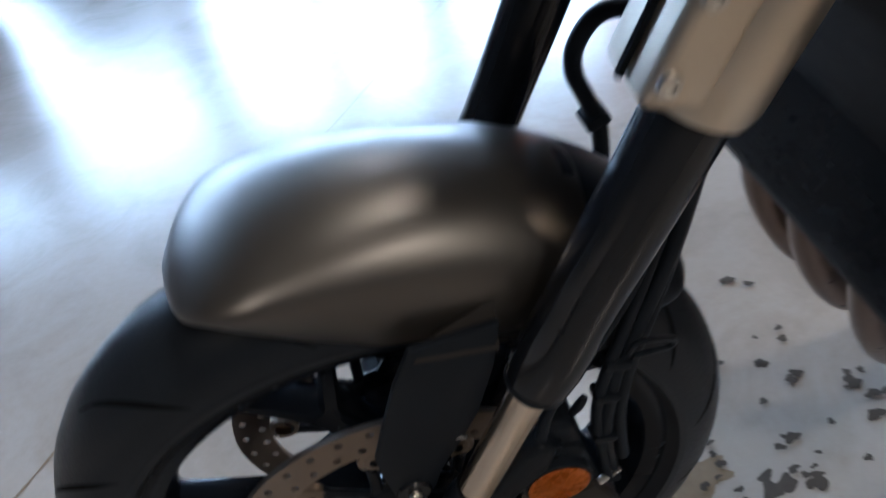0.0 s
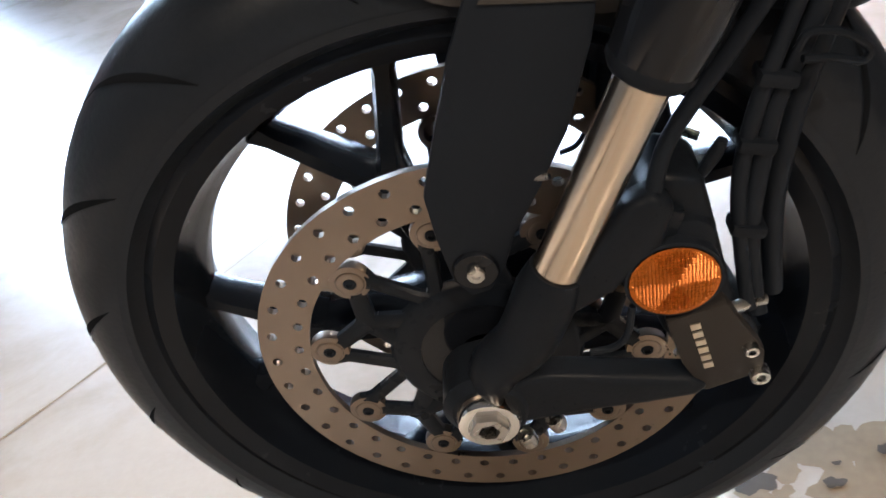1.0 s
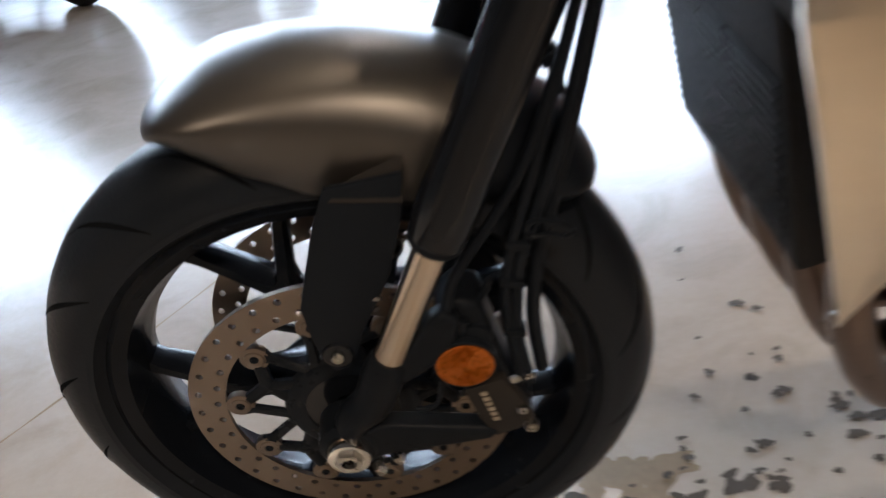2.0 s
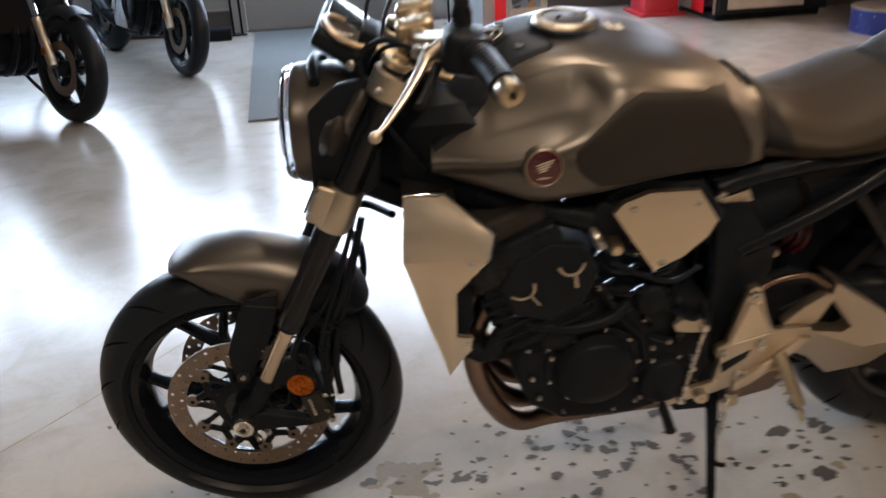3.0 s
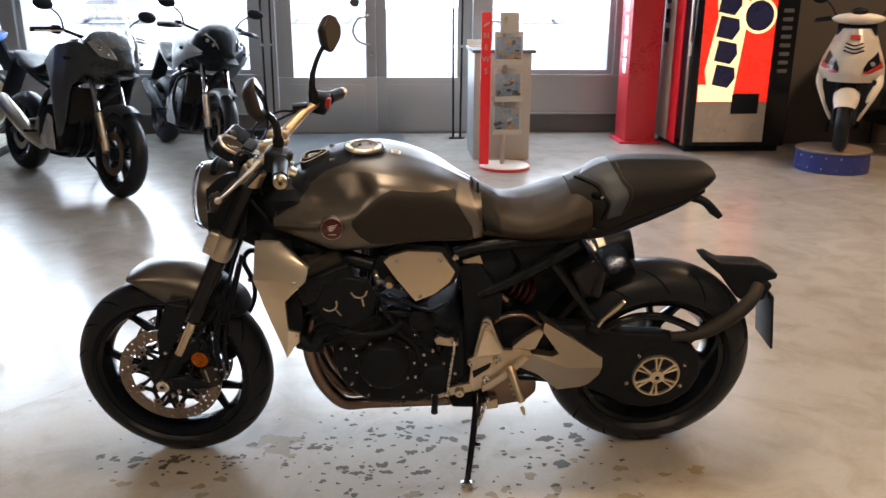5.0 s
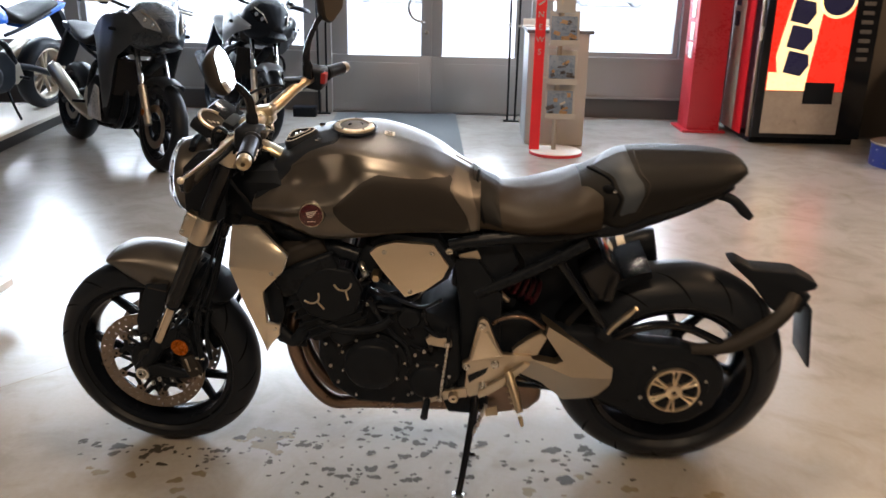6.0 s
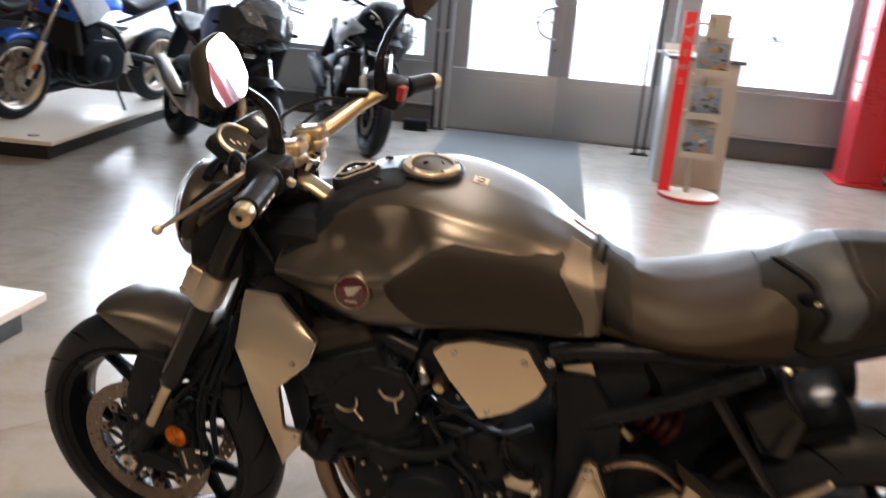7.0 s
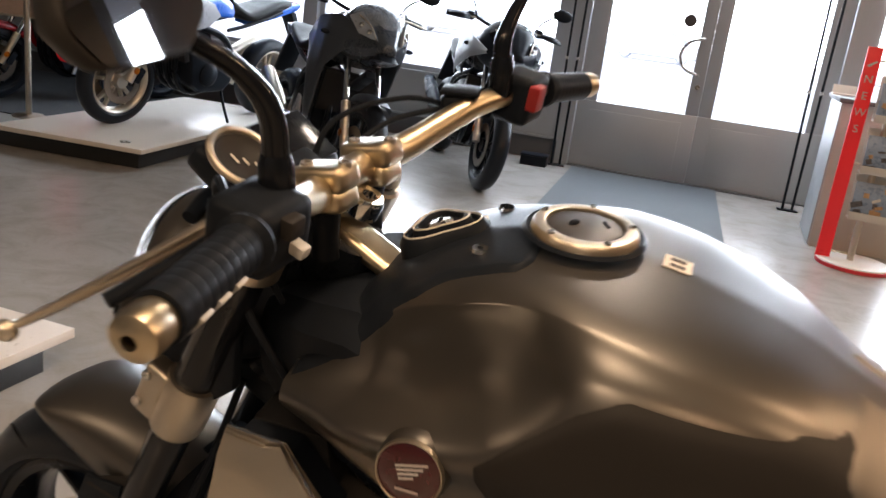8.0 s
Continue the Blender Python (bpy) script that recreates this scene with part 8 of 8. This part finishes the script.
def scooter(m, label, body, trim):
    """A scooter that faces -x; its front wheel stands at the origin."""
    t = thing("scooter", m, label, "scooter", "scooters on display")
    fa, ra = V(0, 0, 0.22), V(1.22, 0, 0.22)
    for c, nm in ((fa, "front_wheel"), (ra, "rear_wheel")):
        w = part(nm, mesh(rim, c, 0.155, 0.09, 0.13, 32), M_ALUC, t)
        part("tyre", mesh(tyre, c, 0.22, 0.115, 0.155, 48), M_TYRE, w)
        for k in range(5):
            part("spoke", mesh(spoke_arm, polar(c, 0.02, radians(72 * k)), polar(c, 0.14, radians(72 * k)), 0.014, 0.012, 0.018, 0.014), M_ALUC, w)
    for s_ in (-1, 1):
        part("fork_leg", mesh(rod, (0.0, s_ * 0.075, 0.22), (0.14, s_ * 0.075, 0.56), 0.018), M_PLASTIC, t)

    def guard(bm):
        rings = []
        for k in range(15):
            a = radians(35 + 95 * k / 14)
            h = 0.096 * (0.75 + 0.25 * math.sin(math.pi * min(1, k / 9)))
            rings.append([polar(fa, r, a, y) for y, r in ((-h, 0.235), (-h, 0.262), (-h * 0.6, 0.285), (0, 0.292), (h * 0.6, 0.285), (h, 0.262), (h, 0.235))])
        loft(bm, rings, closed=False, caps=False)
        solid(bm, 0.004)

    part("front_fender", mesh(guard), body, t, "", 60)

    def apron_at(v, z, off=0.0):  # v runs from -1 to 1 across the apron
        w = float(np.interp(z, [0.545, 0.60, 0.66, 0.74, 0.82, 0.90, 0.96], [0.222, 0.246, 0.244, 0.222, 0.190, 0.160, 0.125]))
        x0 = float(np.interp(z, [0.545, 0.62, 0.75, 0.96], [0.045, 0.035, 0.065, 0.185]))
        return V(x0 + 0.17 * abs(v) ** 2.2 - off, w * v, z)

    bm = bmesh.new()
    loft(bm, [[apron_at(j / 10 - 1, 0.545 + 0.415 * k / 24) for j in range(21)] for k in range(25)], closed=False, caps=False)
    part("front_apron", solid(bm, 0.006), body, t, "painted front apron", 60)
    part("front_mouth", mesh(plate, [(-0.20, 0.56), (-0.12, 0.59), (0, 0.60), (0.12, 0.59), (0.20, 0.56), (0.18, 0.42), (0.12, 0.30), (-0.12, 0.30), (-0.18, 0.42)], -0.02, pose(0.13, 0, 0, 0, 0, 90), 0.002), M_PLASTIC, t, "black lower grille")

    def lamp_pane(s_, low, high, v0, v1, off):
        """A slanted pane that follows the apron's bow, between two lines of height."""
        bm = bmesh.new()
        loft(bm, [[apron_at(s_ * (v0 + (v1 - v0) * i / 8), float(np.interp(i, *low)) * (1 - j / 3) + float(np.interp(i, *high)) * j / 3, off) for j in range(4)] for i in range(9)], closed=False, caps=False)
        return thicken(bm, (0.012, 0, 0))

    for s_ in (-1, 1):
        hl = part("headlight", lamp_pane(s_, ((0, 2, 8), (0.634, 0.636, 0.694)), ((0, 2, 8), (0.660, 0.712, 0.788)), 0.36, 0.88, 0.008), M_GLOSS, t, "slanted dark headlight with red trim")
        part("headlight_trim", lamp_pane(s_, ((0, 3, 8), (0.620, 0.616, 0.662)), ((0, 3, 8), (0.634, 0.642, 0.720)), 0.36, 0.94, 0.0065), trim, hl)
        part("headlight_bowl", mesh(ball, Matrix.Translation(apron_at(s_ * 0.62, 0.690, 0.006)), (0.03, 0.05, 0.042), 14), M_LAMPGREY, hl)
        part("side_fin", mesh(tube, [(0.19, s_ * 0.224, 0.60), (0.165, s_ * 0.214, 0.53), (0.15, s_ * 0.182, 0.44), (0.16, s_ * 0.145, 0.34), (0.18, s_ * 0.105, 0.23)], [0.016, 0.024, 0.022, 0.016, 0.006], 14, 4, 1.8), body, t)
        part("grip", mesh(rod, (0.30, s_ * 0.20, 1.04), (0.33, s_ * 0.32, 1.02), 0.017), M_PLASTIC, t)
        part("lever", mesh(tube, [(0.27, s_ * 0.16, 1.03), (0.26, s_ * 0.24, 1.02), (0.28, s_ * 0.33, 1.01)], 0.006, 8, 4), M_PLASTIC, t)
        ms = part("mirror_stalk", mesh(tube, [(0.29, s_ * 0.17, 1.06), (0.28, s_ * 0.21, 1.13), (0.27, s_ * 0.26, 1.18)], 0.006, 8, 4), M_PLASTIC, t)
        part("mirror_shell", mesh(ball, pose(0.27, s_ * 0.30, 1.19), (0.045, 0.12, 0.075), 14), M_PLASTIC, ms)
    for k in range(3):
        part("apron_louvre", mesh(tube, [(0.085 + 0.012 * k, -0.075 + 0.006 * k, 0.845 + 0.028 * k - 0.05), (0.062 + 0.016 * k, 0, 0.825 + 0.028 * k - 0.05), (0.085 + 0.012 * k, 0.075 - 0.006 * k, 0.845 + 0.028 * k - 0.05)], 0.006, 8, 6), M_PLASTIC, t)
    part("nose_badge", mesh(box, pose(0.142, 0, 0.895, 0, 35, 0), (0.012, 0.075, 0.04), 0.003), trim, t, "small red badge plate")
    part("handle_cover", mesh(ball, pose(0.27, 0, 1.035, 0, 12, 0), (0.15, 0.40, 0.095), 22), body, t)
    part("gauge", mesh(ball, pose(0.25, 0, 1.085, 0, 20, 0), (0.10, 0.13, 0.08), 18), M_GLOSS, t)
    part("floorboard", mesh(box, pose(0.52, 0, 0.30), (0.55, 0.30, 0.08), 0.02), M_PLASTIC, t)
    part("inner_shield", mesh(box, pose(0.27, 0, 0.66, 0, 14, 0), (0.10, 0.30, 0.70), 0.03), M_PLASTIC, t)
    skin("rear_body", (
        (0.78, ((0, 0.76), (-0.08, 0.755), (-0.12, 0.72), (-0.14, 0.60), (-0.12, 0.36), (0, 0.34))),
        (1.05, ((0, 0.80), (-0.10, 0.795), (-0.16, 0.75), (-0.19, 0.62), (-0.16, 0.42), (0, 0.40))),
        (1.40, ((0, 0.84), (-0.08, 0.835), (-0.13, 0.80), (-0.15, 0.72), (-0.12, 0.60), (0, 0.58))),
        (1.58, ((0, 0.84), (-0.04, 0.835), (-0.06, 0.82), (-0.07, 0.79), (-0.05, 0.75), (0, 0.74)))), body, t, "", 12, 5)
    part("seat", mesh(ball, pose(1.12, 0, 0.82, 0, -4, 0), (0.75, 0.28, 0.13), 20), M_SEAT2, t)
    part("centre_stand", mesh(tube, [(0.98, -0.14, 0.0 + 0.01), (0.95, -0.10, 0.26), (0.95, 0.10, 0.26), (0.98, 0.14, 0.01)], 0.013, 8, 4), M_BLACK, t)
    return t


pl = thing("scooter_plinth", pose(4.345, 4.22, 0), "low round blue display plinth with bolts round its rim", "plinth")
M_TANTOP = material("mottled_tan_board", (0.20, 0.155, 0.115), 0.5, var=0.25, scale=6, fine=60, bump=0.03)
M_BLUEPL = material("blue_plinth_paint", (0.02, 0.035, 0.20), 0.4, var=0.15, scale=5, bump=0.04)
part("drum", mesh(lathe, [(0.0001, 0.165), (0.285, 0.165), (0.29, 0.16), (0.29, 0.0)], None, 56), M_BLUEPL, pl)
part("top_disc", mesh(lathe, [(0.0001, 0.178), (0.293, 0.178), (0.297, 0.172), (0.297, 0.166)], None, 56), M_TANTOP, pl)
for k in range(16):
    a = 2 * math.pi * k / 16
    for z in (0.04, 0.13):
        part("rim_bolt", mesh(bolt, (0.29 * math.cos(a + z), 0.29 * math.sin(a + z), z), (math.cos(a + z), math.sin(a + z), 0), 0.007, 0.004), M_STEEL, pl)
scooter(pose(4.31, 4.07, 0.178, 0, 0, 60.0), "white scooter with dark slanted headlights, on a round plinth", M_PAINTWHITE, M_REDPLASTIC)
scooter(pose(5.32, 4.42, 0.0, 0, 0, 96.0), "black and white scooter parked by the dark wall", M_PAINTDK, M_PAINTWHITE)


# ---- outside ----
def parked_car(m, paint, label):
    t = thing("parked_car", m, label, "car", "cars outside")
    skin("body", (
        (-2.1, ((0, 0.62), (-0.5, 0.62), (-0.72, 0.58), (-0.78, 0.48), (-0.74, 0.30), (0, 0.28))),
        (-1.9, ((0, 0.78), (-0.6, 0.78), (-0.80, 0.72), (-0.86, 0.55), (-0.84, 0.25), (0, 0.22))),
        (-0.9, ((0, 0.93), (-0.6, 0.93), (-0.82, 0.86), (-0.88, 0.60), (-0.86, 0.24), (0, 0.22))),
        (0.9, ((0, 0.95), (-0.6, 0.95), (-0.82, 0.90), (-0.88, 0.62), (-0.86, 0.24), (0, 0.22))),
        (1.9, ((0, 0.92), (-0.55, 0.92), (-0.78, 0.86), (-0.84, 0.60), (-0.80, 0.28), (0, 0.25))),
        (2.1, ((0, 0.70), (-0.5, 0.70), (-0.70, 0.66), (-0.74, 0.52), (-0.70, 0.34), (0, 0.32)))), paint, t, "", 12, 4)
    skin("cabin", (
        (-1.1, ((0, 0.92), (-0.5, 0.92), (-0.70, 0.91), (-0.76, 0.90), (-0.76, 0.88), (0, 0.87))),
        (-0.4, ((0, 1.36), (-0.45, 1.35), (-0.60, 1.30), (-0.70, 1.05), (-0.76, 0.88), (0, 0.87))),
        (0.7, ((0, 1.42), (-0.45, 1.41), (-0.60, 1.35), (-0.70, 1.08), (-0.76, 0.88), (0, 0.87))),
        (1.6, ((0, 1.05), (-0.45, 1.05), (-0.60, 1.02), (-0.68, 0.95), (-0.74, 0.88), (0, 0.87)))), M_CARGREY, t, "glazed cabin in glare-washed grey", 12, 4)
    part("roof", mesh(box, pose(0.15, 0, 1.40), (1.2, 1.0, 0.05), 0.02), paint, t)
    for x in (-1.35, 1.3):
        for s_ in (-1, 1):
            w = part("wheel", mesh(lathe, [(0.0001, 0.09), (0.19, 0.09), (0.20, 0.07), (0.20, -0.09)], Matrix.Translation((x, s_ * 0.80, 0.31)) @ (SIDE if s_ < 0 else pose(0, 0, 0, -90, 0, 0)), 24), M_CARPALE, t)
            # Tyres share the cabin's pale grey, which imitates the same glare.
            part("tyre", mesh(lathe, [(0.20, 0.09), (0.29, 0.09), (0.31, 0.06), (0.31, -0.09), (0.20, -0.09)], Matrix.Translation((x, s_ * 0.80, 0.31)) @ (SIDE if s_ < 0 else pose(0, 0, 0, -90, 0, 0)), 28), M_CARGREY, w)
    return t


parked_car(pose(-3.0, 41.0, -0.05, 0, 0, 4), M_CARPALE, "silver car in glare-washed pale tones, parked outside the shop")
parked_car(pose(8.0, 42.0, -0.05, 0, 0, -3), M_CARPALE, "white car in glare-washed pale tones, parked outside the shop")
parked_car(pose(-13.0, 40.0, -0.05, 0, 0, 8), M_CARPALE, "silver car in glare-washed pale tones, parked outside the shop")

# ---- stains on the floor ----
def blob(bm, x, y, r, rnd, stretch=1.0, turn=0.0, z=0.0007):
    n = 20
    ph = [rnd.uniform(0, 6.28) for _ in range(3)]
    c = bm.verts.new((x, y, z))
    ring = []
    for i in range(n):
        a = 2 * math.pi * i / n
        rr = r * (1 + 0.22 * math.sin(2 * a + ph[0]) + 0.17 * math.sin(3 * a + ph[1]) + 0.12 * math.sin(5 * a + ph[2]) + rnd.uniform(-0.08, 0.08))
        u, w = rr * math.cos(a) * stretch, rr * math.sin(a)
        ring.append(bm.verts.new((x + u * math.cos(turn) - w * math.sin(turn), y + u * math.sin(turn) + w * math.cos(turn), z)))
    for i in range(n):
        bm.faces.new((c, ring[i], ring[(i + 1) % n]))


def stains(name, label, seed, spots, mat):
    """Spots: (x, y, spread x, spread y, count, least and largest radius)."""
    rnd = random.Random(seed)
    bm = bmesh.new()
    z = 0.0004
    for x, y, sx, sy, count, r0, r1 in spots:
        for _ in range(count):
            z += 0.00001
            blob(bm, rnd.gauss(x, sx), rnd.gauss(y, sy), r0 + (r1 - r0) * rnd.random() ** 2.5, rnd, rnd.uniform(1.0, 1.5), rnd.uniform(-0.5, 0.5), z)
    ob = part(name, bm, mat)
    return tagged(ob, label, "stain", kind="stuff")


DRIPS = ((0.412, -0.043, 0.014), (0.510, 0.119, 0.010), (0.627, 0.006, 0.013), (0.729, 0.063, 0.014), (0.757, -0.023, 0.015), (0.723, -0.092, 0.016), (0.629, -0.162, 0.017), (0.641, -0.211, 0.013),
         (0.553, -0.211, 0.012), (0.899, -0.084, 0.015), (0.834, -0.014, 0.012), (1.255, 0.048, 0.022), (1.266, -0.032, 0.020), (1.189, -0.188, 0.022), (1.157, -0.035, 0.018), (0.760, -0.217, 0.015),
         (-0.177, -0.098, 0.013), (-0.132, -0.088, 0.012), (-0.242, -0.083, 0.010), (0.462, -0.057, 0.010), (0.223, -0.025, 0.014), (0.354, -0.047, 0.012))
stains("oil_spots", "scattered dark oily drip spots on the concrete floor", 3, tuple((x, y, 0.008, 0.006, 3, r * 0.5, r) for x, y, r in DRIPS) + (
    (0.90, -0.10, 0.24, 0.13, 74, 0.004, 0.013), (0.62, -0.09, 0.16, 0.12, 60, 0.004, 0.012), (1.16, -0.05, 0.09, 0.06, 16, 0.004, 0.010), (0.36, -0.05, 0.12, 0.08, 28, 0.003, 0.008),
    (-0.05, -0.11, 0.10, 0.03, 30, 0.005, 0.015), (0.16, -0.14, 0.08, 0.03, 14, 0.004, 0.014), (0.50, 0.20, 0.12, 0.06, 12, 0.003, 0.008), (-0.30, 0.05, 0.15, 0.1, 6, 0.003, 0.006), (0.80, -0.32, 0.30, 0.08, 40, 0.003, 0.010), (0.53, 0.44, 0.01, 0.01, 2, 0.005, 0.009)), M_STAIN)
stains("brown_patches", "worn brown blotches in the concrete floor", 9, (
    (0.285, 0.010, 0.028, 0.016, 10, 0.014, 0.030), (0.313, -0.058, 0.022, 0.014, 7, 0.010, 0.024), (0.223, -0.028, 0.02, 0.012, 5, 0.008, 0.018), (1.35, -0.25, 0.2, 0.1, 16, 0.006, 0.026),
    (0.05, -0.25, 0.12, 0.05, 8, 0.006, 0.018), (0.75, -0.50, 0.25, 0.06, 14, 0.008, 0.024), (0.98, -0.34, 0.1, 0.03, 6, 0.01, 0.024)), M_STAIN2)
bm = bmesh.new()
for pts in ([(-1.4, -0.55), (-0.67, 0.228), (-0.445, 0.484), (-0.1, 0.9), (0.6, 1.7)], [(0.70, -0.19), (0.82, -0.22), (0.86, -0.23)]):
    line = spline([V(x, y, 0.0006) for x, y in pts], 8)
    rows = []
    for k, q in enumerate(line):
        w = 0.0022 * (1 + 0.5 * math.sin(k * 2.3)) * (1 if k < len(line) - 1 else 0.2)
        rows.append([q + V(-w, w * 0.4, 0), q + V(w, -w * 0.4, 0)])
    loft(bm, rows, closed=False, caps=False)
tagged(part("floor_crack", bm, M_STAIN2), "fine dark cracks in the concrete floor", "crack", kind="stuff")
